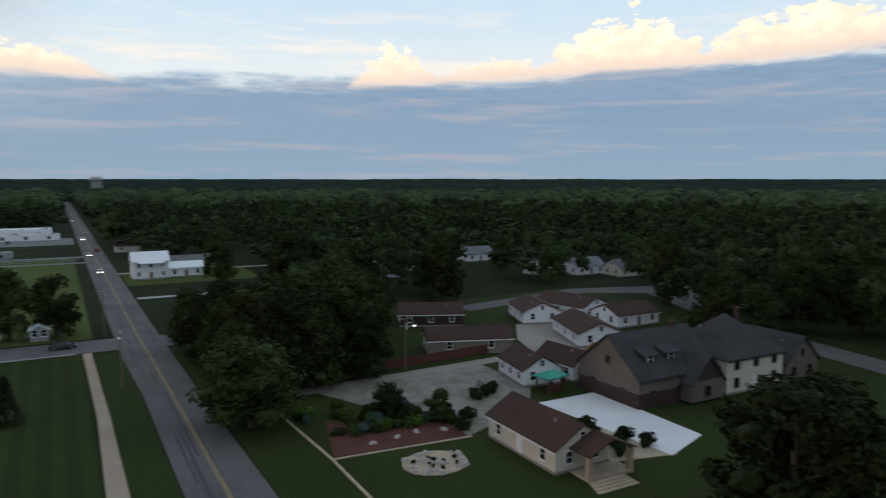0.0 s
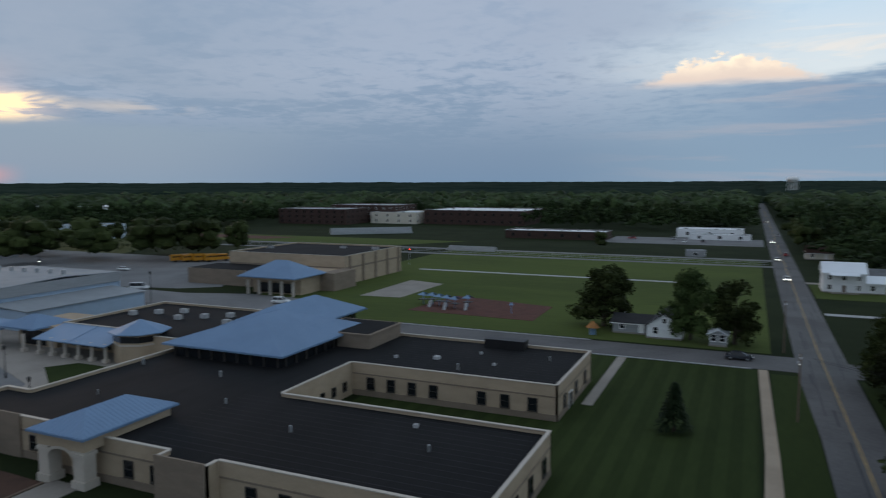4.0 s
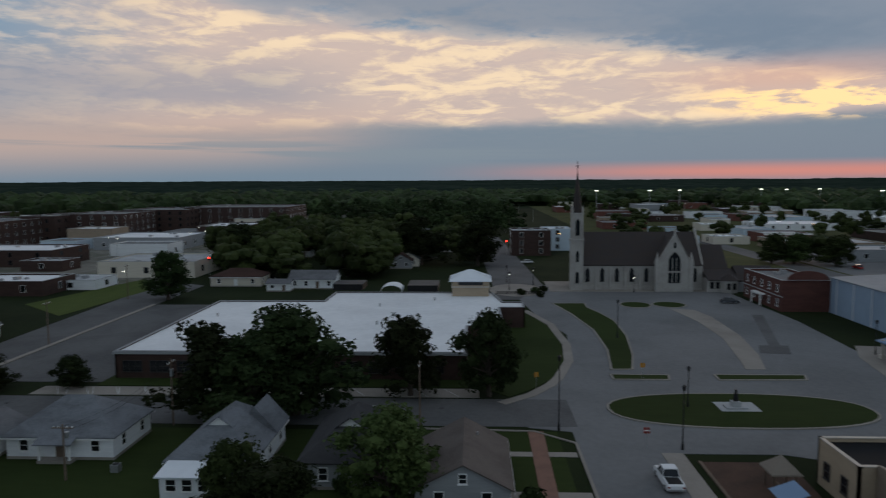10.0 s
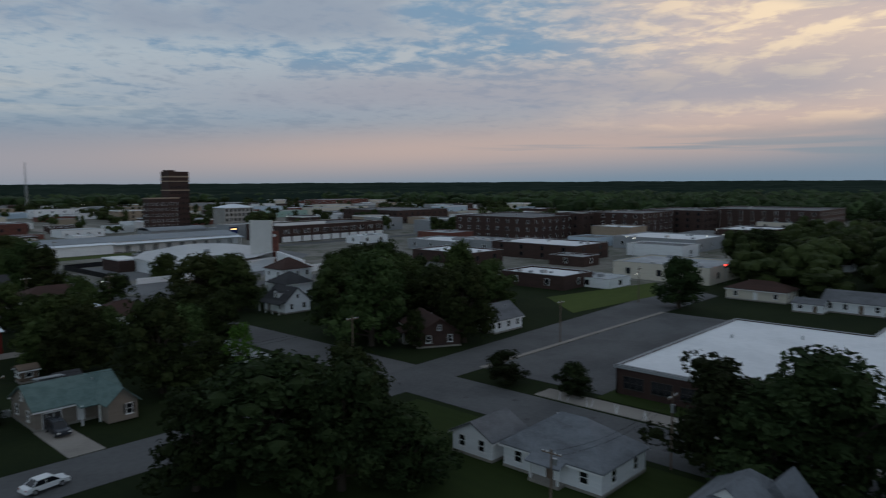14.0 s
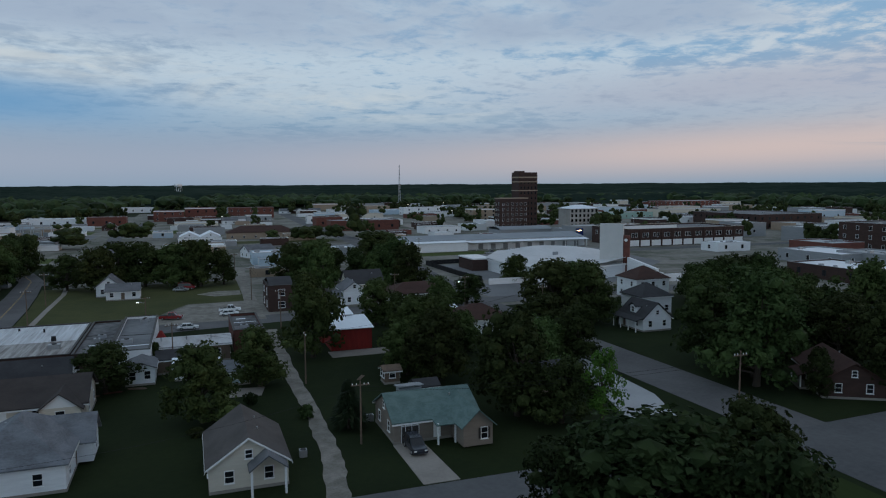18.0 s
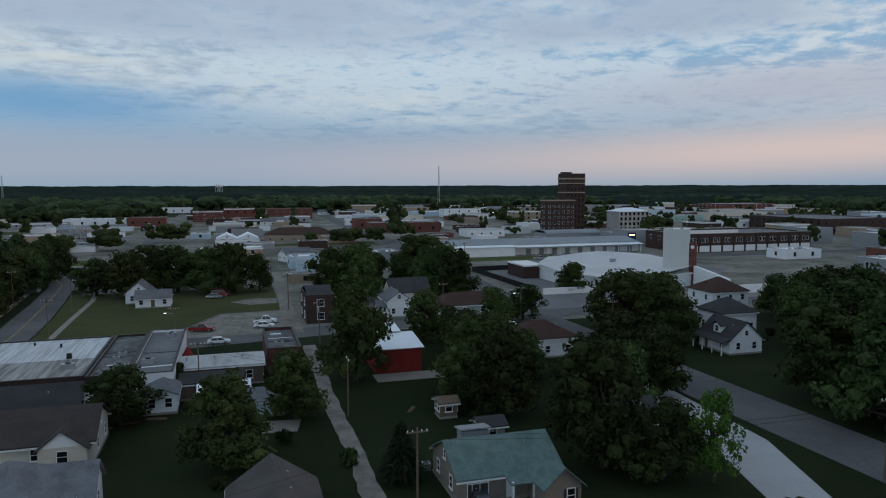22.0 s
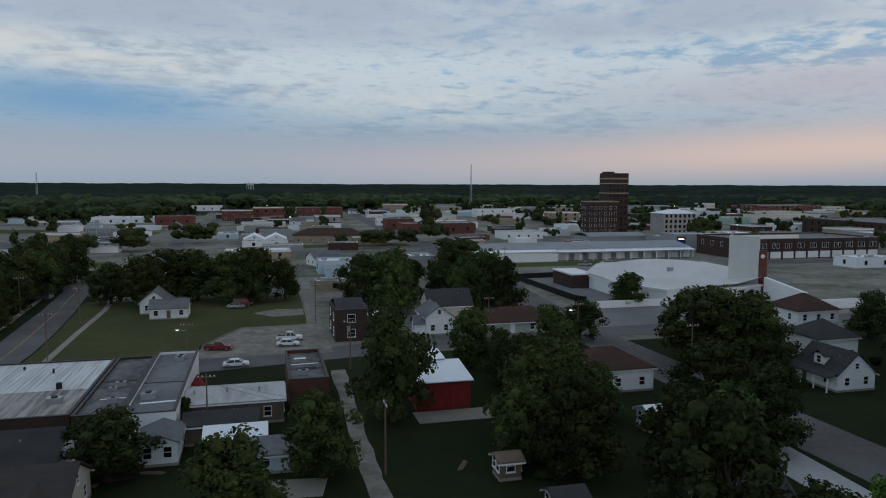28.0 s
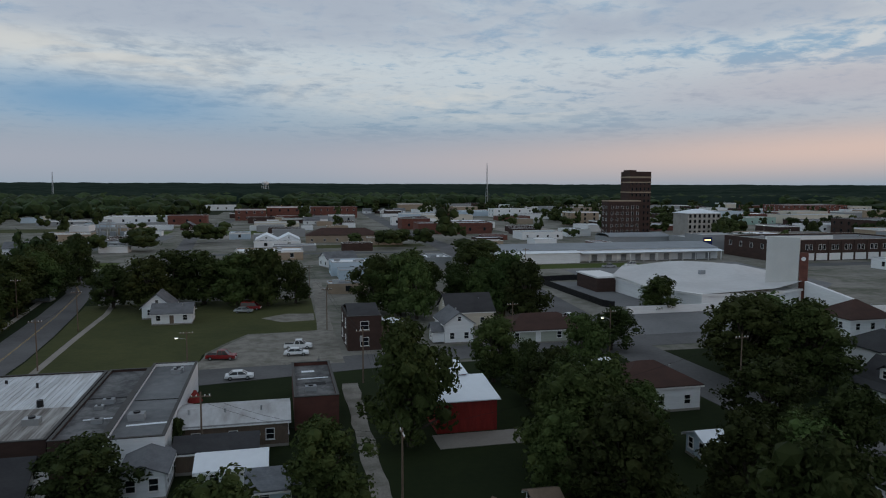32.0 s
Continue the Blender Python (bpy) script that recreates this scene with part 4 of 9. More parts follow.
for k, (xa, ya, xb, yb) in enumerate(((-52, -590, -21, -573), (24, -360, 110, -338), (-118, -430, -60, -412), (30, -560, 60, -530), (-110, -345, -78, -325), (-48, -372, -24, -360), (70, -460, 125, -420), (-200, -560, -160, -545),
                                      (20, -620, 44, -600), (-30, -560, 2, -520), (100, -600, 160, -560), (-118, -545, -96, -500))):
    sheet("lot_lawn", rect(xa, ya, xb, yb), 0.04, FIELD if k % 2 else ROUGH, "rough grass lot between the far buildings")
for k, (xa, ya, xb, yb) in enumerate(((-20, -520, 4, -486), (24, -520, 62, -480), (-112, -720, -66, -690), (-118, -500, -60, -460), (30, -660, 90, -610), (-330, -560, -262, -500), (-240, -560, -196, -500), (60, -400, 130, -372))):
    sheet("far_yard", rect(xa, ya, xb, yb), 0.036, LOT if k % 2 else CONCRETE, "pale paved yard between the far buildings")
sheet("street_mid", [(-260, -186), (-86, -184), (-20, -174), (11.9, -172), (11.9, -163), (-20, -163), (-86, -174), (-260, -176)], 0.053, ASPHALT, "grey cross street by the shops")
ar = random.Random(44)
ALLEY = [(-48.6, -66, 1.7), (-50.3, -78, 1.6), (-50.9, -95, 1.4), (-50.7, -113, 1.4), (-51.2, -140, 1.4), (-51.8, -163, 1.8)]
edge_l, edge_r = [], []
for (xa, ya, wa_), (xb, yb, wb_) in zip(ALLEY, ALLEY[1:]):
    for k in range(8):
        t_ = k / 8
        cx_, cy_, w_ = xa + (xb - xa) * t_, ya + (yb - ya) * t_, 0.82 * (wa_ + (wb_ - wa_) * t_)
        edge_l.append((cx_ - w_ - ar.uniform(-0.2, 0.2), cy_))
        edge_r.append((cx_ + w_ + ar.uniform(-0.2, 0.2), cy_))
sheet("alley", edge_l + edge_r[::-1], 0.035, GRAVEL, "narrow worn gravel alley between back yards")
sheet("alley_beyond", [(-47.6, -174), (-52.2, -174), (-52.6, -222), (-54.5, -285), (-51.5, -285), (-49.4, -222)], 0.062, GRAVEL, "worn gravel alley beyond the street")
sheet("back_pad", [(-38.6, -113.4), (-38.9, -108.4), (-44.6, -107.8), (-45.6, -112.6)], 0.05, CONCRETE, "grey parking pad behind the small house")
sheet("concrete_yard", [(-90.5, -70.5), (-97.5, -69.5), (-103.5, -86), (-105.5, -114), (-98.5, -114), (-98, -96)], 0.06, PALE_CONCRETE, "broad pale concrete driveway strip")
sheet("gravel_lot", [(-24.5, -174.5), (-26.5, -186), (-30.2, -195), (-33.6, -202), (-38, -203), (-41.5, -202), (-48.6, -204.5), (-48.2, -184), (-47, -175)], 0.06, GRAVEL, "pale gravel parking lot")
sheet("corner_lawn", [(-25.5, -176.5), (5.8, -175), (6.0, -188), (7.2, -209), (9.6, -236), (11, -250), (-49.5, -252), (-49, -205), (-40.5, -204), (-33.5, -204), (-29.5, -196), (-25.5, -186)], 0.04, ROUGH, "open mown corner lawn")
sheet("gravel_verge", [(-36, -222), (-41, -216), (-48.8, -217), (-49, -226), (-42, -227)], 0.062, GRAVEL, "worn gravel patch in the grass by the alley")
sheet("sidewalk_corner", [(1.2, -176), (2.6, -176), (3.2, -206), (3.4, -236), (7, -275), (12, -330), (10.6, -330), (5.6, -275), (2.0, -236), (1.8, -206)], 0.08, CONCRETE, "concrete sidewalk")
sheet("sidewalk_far", [(19.4, -180), (20.8, -180), (22.2, -220), (27, -275), (25.6, -275), (20.8, -220)], 0.08, CONCRETE, "concrete sidewalk")
sheet("roof_side_lot", rect(-196, -55.6, -124, -31.6), 0.06, STREET, "worn asphalt lot beside the white-roofed building")
sheet("lot_walk", rect(-196, -57.0, -124, -55.9), 0.10, CONCRETE, "pale concrete sidewalk")
sheet("stall_strip", rect(-121.5, -40, -117.2, 30), 0.09, CONCRETE, "worn concrete parking strip")
stall = Geo()
for k in range(14):
    y = -38 + k * 4.8
    stall.prism([(-121.3, y), (-121.3, y + 0.14), (-117.4, y + 2.6), (-117.4, y + 2.46)], 0.05, 0.096)
tagged(part("stall_lines", stall, WHITE_LINE), "white diagonal parking stall lines", "road marking", kind="structure")
sheet("lawn_west", [(-122.2, -32), (-122.2, 30.5), (-117.6, 34.6), (-121.6, 38.2), (-128, 42.4), (-139, 45.5), (-152, 46.8), (-171, 45.8), (-188, 41.6), (-189, -32)], 0.07, LAWN, "dark lawn curving beside the drive")
sheet("lawn_shops", [(-244, -82), (-196, -92), (-180, -73), (-222, -69)], 0.06, FIELD, "mown lawn by the shops")
sheet("dome_lot", [(-127.5, -219), (-128, -269), (-146, -266), (-146, -216)], 0.06, LOT, "fenced pale parking court")
sheet("dome_forecourt", [(-225, -245), (-140, -172), (-118, -186), (-118, -208), (-140, -212), (-150, -300), (-235, -312)], 0.05, LOT, "pale paved forecourt of the white hall")
sheet("bank_strip", rect(-190, -318, -118, -304), 0.06, FIELD, "grass strip before the long warehouse")
sheet("bus_yard", [(-148, 186), (-186, 250), (-330, 250), (-330, 160), (-192, 156), (-180, 174), (-158, 178)], 0.06, LOT, "broad pale lot behind the halls")
sheet("gym_drive", [(-200, 152), (-100, 158), (-96, 176), (-130, 178), (-150, 172), (-200, 174)], 0.07, LOT, "pale drive before the sports hall")
sheet("garden_gravel", [(36, 101), (67, 103), (67, 88), (61, 80), (47, 74), (48.8, 82), (40, 92)], 0.06, GRAVEL, "pale gravel yard of the garden house")
sheet("lane_gravel", [(30, 100.5), (90, 104), (90, 107), (30, 103.5)], 0.062, CONCRETE, "pale lane along the fence")
sheet("white_pad", [(63, 80.5), (74, 80.5), (73.5, 60), (65, 57)], 0.09, material("white_concrete", (0.72, 0.74, 0.76), 0.9, (0.58, 0.60, 0.62), 0.1, 2.0, 0.7, bump=0.15), "broad white concrete pad")
sheet("stone_bed", [(57.5, 59), (66, 57), (66, 70), (58, 74)], 0.07, STONE, "tan stone bed with shrubs")
sheet("garden_lawn", [(29.5, 50), (57, 50), (57, 58.5), (48.5, 59), (47.5, 73), (29.5, 75)], 0.05, LAWN, "clipped garden lawn")
sheet("mulch_bed", [(29.8, 75.8), (47.2, 74.2), (47.2, 80), (33, 88)], 0.08, MULCH, "red mulch bed edged in pale stone")
kerb("kerb_bed", [(29.4, 58), (29.4, 75.4), (28.4, 95)], STONE, closed=False, label="pale stone edging of the garden")
kerb("kerb_mulch", [(29.6, 75.2), (47.4, 73.8)], STONE, closed=False, label="pale stone edging of the garden")
sheet("street_garden", [(80, 165), (92, 154), (136, 163), (172, 152), (136, 92), (130, 60), (122, 60), (128, 95), (150, 146), (134, 155), (92, 147)], 0.05, ASPHALT, "winding residential street")

# grass islands of the car park, each ringed by a kerb
ISLANDS = [oval(-112.2, 67, 7.6, 18.6, 32, 0.85),
           [(-127.2, 52.2), (-127.2, 61.2), (-130.0, 61.8), (-130.2, 52.2)],
           [(-127.2, 69.3), (-127.6, 83.4), (-130.4, 84.4), (-130.4, 69.5)],
           [(-133.3, 53.0), (-133.5, 56.6), (-143.4, 58.9), (-160.2, 61.3), (-176, 61.9), (-186, 60.2), (-193, 58.4), (-199, 58.8), (-198.6, 50.2), (-185.3, 53.0), (-165.7, 55.4), (-147.7, 55.0)],
           oval(-196.8, 71.6, 4.4, 3.9, 20), oval(-197.2, 80.4, 4.2, 4.2, 20)]
for k, pts in enumerate(ISLANDS):
    sheet("island_lawn", pts, 0.16, LAWN, "kerbed grass island in the car park")
    kerb("island_kerb", pts, CONCRETE, h=0.2)
sheet("car_park_walk", [(-192, 78.9), (-190, 84.6), (-180.8, 86.0), (-160.6, 85.1), (-143.9, 82.3), (-134.1, 79.5), (-134.0, 76.1), (-139.7, 77.3), (-157.9, 80.6), (-175.3, 81.0)], 0.10, CONCRETE, "tan paved walk curving through the car park")
sheet("dark_grate", [(-184, 96.5), (-183.5, 99), (-152, 89.6), (-152, 91.2), (-144.8, 88.6), (-145.8, 83.2), (-152, 85.4), (-152, 87.4)], 0.075, ASPHALT, "dark asphalt patch in the car park")
kerb("drive_kerb", [(-60, 41.9), (-99, 41.9), (-103, 37), (-103.8, 20)], CONCRETE, closed=False)
kerb("west_kerb", [(-114.8, 33.6), (-118.7, 37.9), (-124, 41.4), (-128, 43.2), (-139, 46.4), (-152, 47.7), (-171.6, 46.7), (-188, 42.3)], CONCRETE, w=1.7, h=0.12, closed=False, label="broad concrete walk and kerb round the lawn")
# school forecourt
sheet("forecourt", [(-143, 100), (-122, 95.8), (-103.4, 88.8), (-91.8, 74.8), (-89, 74.8), (-84.5, 78), (-84.5, 110), (-150, 118), (-152, 104)], 0.11, CONCRETE, "tan concrete forecourt of the school")
sheet("forecourt_lawn", [(-110, 97), (-92, 85), (-88.8, 84), (-86.4, 99), (-92, 101.6), (-107, 101.6)], 0.13, LAWN, "small lawn by the school entrance")
sheet("playground", [(-93.5, 55.5), (-66, 55.5), (-66, 64), (-78, 64.5), (-93.5, 65.5)], 0.09, BROWN_MULCH, "fenced brown mulch playground")
kerb("play_edging", [(-93.6, 55.4), (-66, 55.4), (-66, 63.9)], WOOD, closed=False, label="low timber edging of the playground")
sheet("school_walk", rect(-96, 51.6, -20, 54.2), 0.11, CONCRETE, "concrete sidewalk along the school street")
sheet("entry_walk", [(-65.5, 54.2), (-61, 54.2), (-61, 65), (-65.5, 65)], 0.12, CONCRETE, "concrete path to the arched entry")
sheet("brick_path", [(-103, 36.2), (-103, 38.2), (-74, 37.8), (-74, 36.0)], 0.08, material("brick_paving", (0.24, 0.13, 0.095), 0.9, (0.16, 0.09, 0.07), 0.5, 5.0, 0.8, bump=0.4), "red brick garden path")
for a, b in ((-96, -94.6), (-85, -83.6)):
    sheet("cross_path", rect(a, 30, b, 41.5), 0.07, CONCRETE, "narrow concrete path")

# ---- the school ----
def parapet_block(ob, pts, h, wall, roof, para=0.4, t=0.3, name="wall", coping=None, skip=()):
    """Walls with a parapet round an outline (counter-clockwise), its roof and coping, as parts of ob. skip: edges left open."""
    n = len(pts)
    for a in range(n):
        if a in skip:
            continue
        p, q = Vector(pts[a]), Vector(pts[(a + 1) % n])
        d = (q - p).normalized()
        s = Vector((-d.y, d.x)) * t
        part(name, Geo().prism([tuple(p), tuple(q), tuple(q + s), tuple(p + s)], -0.2, h + 0.001 * (a % 2)), wall, ob)
        o = Vector((-d.y, d.x)) * 0.07
        e = d * 0.07
        part("coping", Geo().prism([tuple(p - o - e), tuple(q - o + e), tuple(q + s + o + e), tuple(p + s + o - e)], h + 0.003, h + 0.11 + 0.002 * (a % 3)), coping or COPING, ob)
    inner = []
    for a in range(n):
        p0, p1, p2 = Vector(pts[a - 1]), Vector(pts[a]), Vector(pts[(a + 1) % n])
        d0, d1 = (p1 - p0).normalized(), (p2 - p1).normalized()
        n0, n1 = Vector((-d0.y, d0.x)), Vector((-d1.y, d1.x))
        inner.append(tuple(p1 + (n0 + n1) * (t * 0.5 / max(0.3, 1 + n0.dot(n1)))))
    part("roof", Geo().prism(inner, h - para - 0.3, h - para), roof, ob)


school = thing("school_building", "sprawling tan block school with black flat roofs and blue metal hips", "school", -60, 90)
SX, SY = 60.0, -90.0


def loc(pts):
    return [(x + SX, y + SY) for x, y in pts]


SCHOOL = [(-88.6, 66.3), (-80.6, 66.3), (-80.6, 68.2), (-67.6, 68.2), (-67.6, 67.0), (-50.7, 67.0), (-50.7, 65.2), (-44, 65.2), (-44, 66.9), (-15.8, 66.9), (-15.8, 88.0),
          (-51.8, 88.0), (-51.8, 105.3), (-19.5, 105.3), (-19.5, 126.8), (-84, 126.8), (-84, 98.5), (-84, 76.0), (-88.6, 76.0)]
parapet_block(school, loc(SCHOOL), 5.0, TAN_BLOCK, ROOF_BLACK)
# brown block panels and plinth bands
for (x0, y0), (x1, y1) in (((-80.5, 68.1), (-67.7, 68.2)), ((-50.6, 65.1), (-44.1, 65.2)), ((-67.5, 66.9), (-50.8, 67.0)), ((-43.9, 66.82), (-15.9, 66.9)),
                           ((-51.7, 105.2), (-19.6, 105.3)), ((-15.8, 67.0), (-15.72, 87.9)), ((-19.5, 105.4), (-19.42, 126.7)), ((-88.68, 66.4), (-88.6, 75.9))):
    part("block_plinth", Geo().box(x0 + SX, y0 + SY, 0.0, x1 + SX, y1 + SY, 0.9), DARK_BLOCK, school)
    part("block_band", Geo().box(x0 + SX, y0 + SY, 3.3, x1 + SX, y1 + SY, 3.5), DARK_BLOCK, school)
for x0, x1, y in ((-80.4, -75.0, 67.9), (-50.6, -44.1, 64.9)):
    part("brown_panel", Geo().box(x0 + SX, y + SY, -0.1, x1 + SX, y + 0.24 + SY, 5.35), DARK_BLOCK, school, "brown block wall panel")
for x in (-86.5, -83):
    window(school, x + SX, 66.28 + SY, 1.3, 0, 1.1, 1.6, DARK_TRIM)
for x in (-73, -70.5):
    window(school, x + SX, 68.15 + SY, 1.3, 0, 1.1, 1.6, DARK_TRIM)
for x in (-56.4, -52.6, -40, -36, -30, -26, -20):
    window(school, x + SX, (67.0 if x < -50 else 66.85) - 0.03 + SY, 1.2, 0, 1.2, 1.7, DARK_TRIM)
for x in (-48.5, -45, -41.5, -38, -30.5, -27, -23):
    window(school, x + SX, 105.2 + SY, 1.2, 0, 1.2, 1.7, DARK_TRIM)
for y in (70, 75, 80, 85):
    window(school, -15.7 + SX, y + SY, 1.2, 90, 1.2, 1.7, DARK_TRIM)
for y in (109, 116, 122):
    window(school, -19.4 + SX, y + SY, 1.2, 90, 1.2, 1.7, DARK_TRIM)
door(school, -19.4 + SX, 112.4 + SY, 0.1, 90, 1.8, 2.2, DARK_TRIM)
for y in (91, 94, 97, 100, 103):
    window(school, -51.72 + SX, y + SY, 1.2, 90, 0.9, 1.2, DARK_TRIM)
# inner face trim of the court
part("court_plinth", Geo().box(-51.7 + SX, 87.9 + SY + 0.12, 0, -16 + SX, 87.9 + SY + 0.2, 0.9), DARK_BLOCK, school)


def seamed_hip(x0, y0, x1, y1, h, rise, ridge, mat, parent, name="blue_roof", ridge_y=True, over=0.6, label="blue standing-seam metal hip roof"):
    """A metal hip roof with standing seams; ridge: its length."""
    x0, y0, x1, y1 = x0 - over, y0 - over, x1 + over, y1 + over
    cx, cy = (x0 + x1) / 2, (y0 + y1) / 2
    ra, rb = ((cx, cy - ridge / 2), (cx, cy + ridge / 2)) if ridge_y else ((cx - ridge / 2, cy), (cx + ridge / 2, cy))
    z1 = h + rise
    A, B, C, D = (x0, y0, h), (x1, y0, h), (x1, y1, h), (x0, y1, h)
    R, S = (*ra, z1), (*rb, z1)
    faces = [[A, B, R], [B, C, S, R], [C, D, S], [D, A, R, S]] if ridge_y else [[A, B, S, R], [B, C, S], [C, D, R, S], [D, A, R]]
    g = Geo()
    for f in faces:
        g.slab(f, 0.18)
    rf = part(name, g, mat, parent, label)
    seams = Geo()
    for f in faces:
        a, b = Vector(f[0]), Vector(f[1])
        top = [Vector(p) for p in f[2:]]
        run = (b - a).length
        d = (b - a).normalized()
        ts = sorted((t - a).dot(d) for t in top)
        up = (top[0] - a) - d * (top[0] - a).dot(d)
        n = int(run / 0.6)
        for k in range(1, n):
            u = run * k / n
            fac = 1.0
            if u < ts[0]:
                fac = u / max(ts[0], 0.01)
            elif u > ts[-1]:
                fac = (run - u) / max(run - ts[-1], 0.01)
            if fac < 0.06:
                continue
            p = a + d * u + Vector((0, 0, 0.03))
            seams.tube(p, p + up * min(fac, 1.0), 0.022, sides=3)
    part("seam_work", seams, mat, rf)
    part("gutter", Geo().box(x0 - 0.1, y0 - 0.1, h - 0.3, x1 + 0.1, y0, h - 0.05).box(x0 - 0.1, y1, h - 0.3, x1 + 0.1, y1 + 0.1, h - 0.05)
         .box(x0 - 0.1, y0, h - 0.3, x0, y1, h - 0.05).box(x1, y0, h - 0.3, x1 + 0.1, y1, h - 0.05), mat, rf)
    return rf


# arched entry with its blue hip
ent = part("entry", Geo().box(-67.2 + SX, 69 + SY, 0, -59.8 + SX, 76.5 + SY, 5.6).box(-67.2 + SX, 64.4 + SY, 4.2, -59.8 + SX, 69 + SY, 5.6), TAN_BLOCK, school, "tan block entry tower with an open arch")
for x in (-66.9, -61.5):
    part("entry_pier", Geo().box(x + SX - 0.15, 64.45 + SY, 0, x + SX + 1.45, 66 + SY, 4.2).box(x + SX - 0.35, 64.25 + SY, 0, x + SX + 1.65, 66.2 + SY, 0.9)
         .box(x + SX - 0.3, 64.3 + SY, 3.6, x + SX + 1.6, 66.15 + SY, 3.95), COPING, ent)
arch = Geo()
for k in range(10):
    a0, a1 = math.pi * k / 10, math.pi * (k + 1) / 10
    pts = [(-63.5 + SX + r * math.cos(a), 2.9 + r * 0.6 * math.sin(a)) for r, a in ((2.0, a0), (2.5, a0), (2.5, a1), (2.0, a1))]
    n = len(arch.v)
    arch.v += [(x, 64.38 + SY, z) for x, z in pts] + [(x, 64.9 + SY, z) for x, z in pts]
    arch.f += [(n, n + 1, n + 2, n + 3), (n + 7, n + 6, n + 5, n + 4), (n + 1, n + 5, n + 6, n + 2), (n, n + 3, n + 7, n + 4)]
part("arch_ring", arch, COPING, ent, "pale arch over the entry")
door(ent, -63.5 + SX, 68.95 + SY, 0.1, 0, 2.4, 2.4, DARK_TRIM)
seamed_hip(-67.2 + SX, 64.4 + SY, -59.8 + SX, 76.5 + SY, 6.0, 1.6, 5.5, BLUE_METAL, ent)
# large blue hip over the library, on a ribbon of dark glass
lib = part("clerestory", Geo().box(-81.8 + SX, 99.2 + SY, 4.6, -60.6 + SX, 122.5 + SY, 6.7).box(-81.8 + SX, 122.5 + SY, 0, -70 + SX, 137 + SY, 6.7), GLASS, school, "dark ribbon glazing under the blue roof")
for k in range(9):
    part("mullion", Geo().box(-81.6 + 2.55 * k + SX, 99.05 + SY, 4.6, -81.3 + 2.55 * k + SX, 99.22 + SY, 6.7), DARK_TRIM, lib)
for k in range(8):
    part("mullion", Geo().box(-60.58 + SX, 100.2 + 2.7 * k + SY, 4.6, -60.4 + SX, 100.5 + 2.7 * k + SY, 6.7), DARK_TRIM, lib)
seamed_hip(-82.4 + SX, 98.6 + SY, -60.0 + SX, 123.5 + SY, 6.8, 3.7, 5.0, BLUE_METAL, lib)
seamed_hip(-83.0 + SX, 112.0 + SY, -69.0 + SX, 138.0 + SY, 6.82, 3.3, 13.0, BLUE_METAL, lib)
part("roof_room", Geo().box(-66.0 + SX, 115.0 + SY, 4.5, -54.2 + SX, 126.3 + SY, 6.9).box(-66.2 + SX, 114.8 + SY, 6.9, -54.0 + SX, 126.5 + SY, 7.1), DARK_BLOCK, school, "brown block plant room on the roof")
part("roof_room_cover", Geo().box(-65.7 + SX, 115.3 + SY, 7.1, -54.5 + SX, 126.0 + SY, 7.14), ROOF_BLACK, school)
part("screen_wall", Geo().box(-37 + SX, 124.0 + SY, 4.6, -30 + SX, 126.3 + SY, 6.1), DARK_METAL, school, "dark roof plant enclosure")
rr = random.Random(8)
for k in range(13):
    x, y = rr.choice([(rr.uniform(-84, -20), rr.uniform(70, 86)), (rr.uniform(-82, -54), rr.uniform(76, 98)), (rr.uniform(-50, -22), rr.uniform(108, 124))])
    if -69 < x < -58 and y < 78:
        continue
    s = rr.uniform(0.2, 0.5)
    if k % 3:
        part("vent_pipe", Geo().cyl(x + SX, y + SY, 4.6, 5.0 + s, s * 0.5), STEEL, school)
    else:
        part("roof_hatch", Geo().box(x + SX - s, y + SY - s, 4.6, x + SX + s, y + SY + s, 4.9 + s * 0.4), PALE_CONCRETE, school)
SEAM = material("roof_seam", (0.032, 0.033, 0.037), 0.8)
for k in range(14):
    y = 69 + k * 1.35
    part("roof_seam", Geo().box(-57 + SX, y + SY, 4.59, -17 + SX, y + SY + 0.05, 4.612), SEAM, school)
for k in range(15):
    y = 107 + k * 1.35
    part("roof_seam", Geo().box(-50 + SX, y + SY, 4.59, -20 + SX, y + SY + 0.05, 4.612), SEAM, school)
# west wing: low front with blue canopies
west = thing("school_wing", "tan school front with blue metal canopy roofs on round columns", "school", -105, 108)
WX, WY = 105.0, -108.0
parapet_block(west, [(x + WX, y + WY) for x, y in ((-121, 109.6), (-103.5, 109.6), (-103.5, 107), (-84.4, 107), (-84.4, 136), (-121, 136))], 5.0, TAN_BLOCK, ROOF_BLACK)
seamed_hip(-133 + WX, 105 + WY, -123.5 + WX, 113.5 + WY, 4.4, 1.9, 1.0, BLUE_METAL, west, ridge_y=False)
pav = part("corner_pavilion", Geo().prism(oval(-98.5 + WX, 108 + WY, 4.6, 4.6, 8), -0.1, 5.6), TAN_BLOCK, west, "eight-sided tan pavilion with ribbon windows")
part("pavilion_glass", Geo().prism(oval(-98.5 + WX, 108 + WY, 4.66, 4.66, 8), 4.1, 5.2), GLASS, pav)
part("pavilion_band", Geo().prism(oval(-98.5 + WX, 108 + WY, 4.75, 4.75, 8), 3.5, 3.8), COPING, pav)
pr = Geo()
ring8 = oval(-98.5 + WX, 108 + WY, 5.4, 5.4, 8)
for k in range(8):
    pr.slab([(*ring8[k], 5.7), (*ring8[(k + 1) % 8], 5.7), (-98.5 + WX, 108 + WY, 7.7)], 0.16)
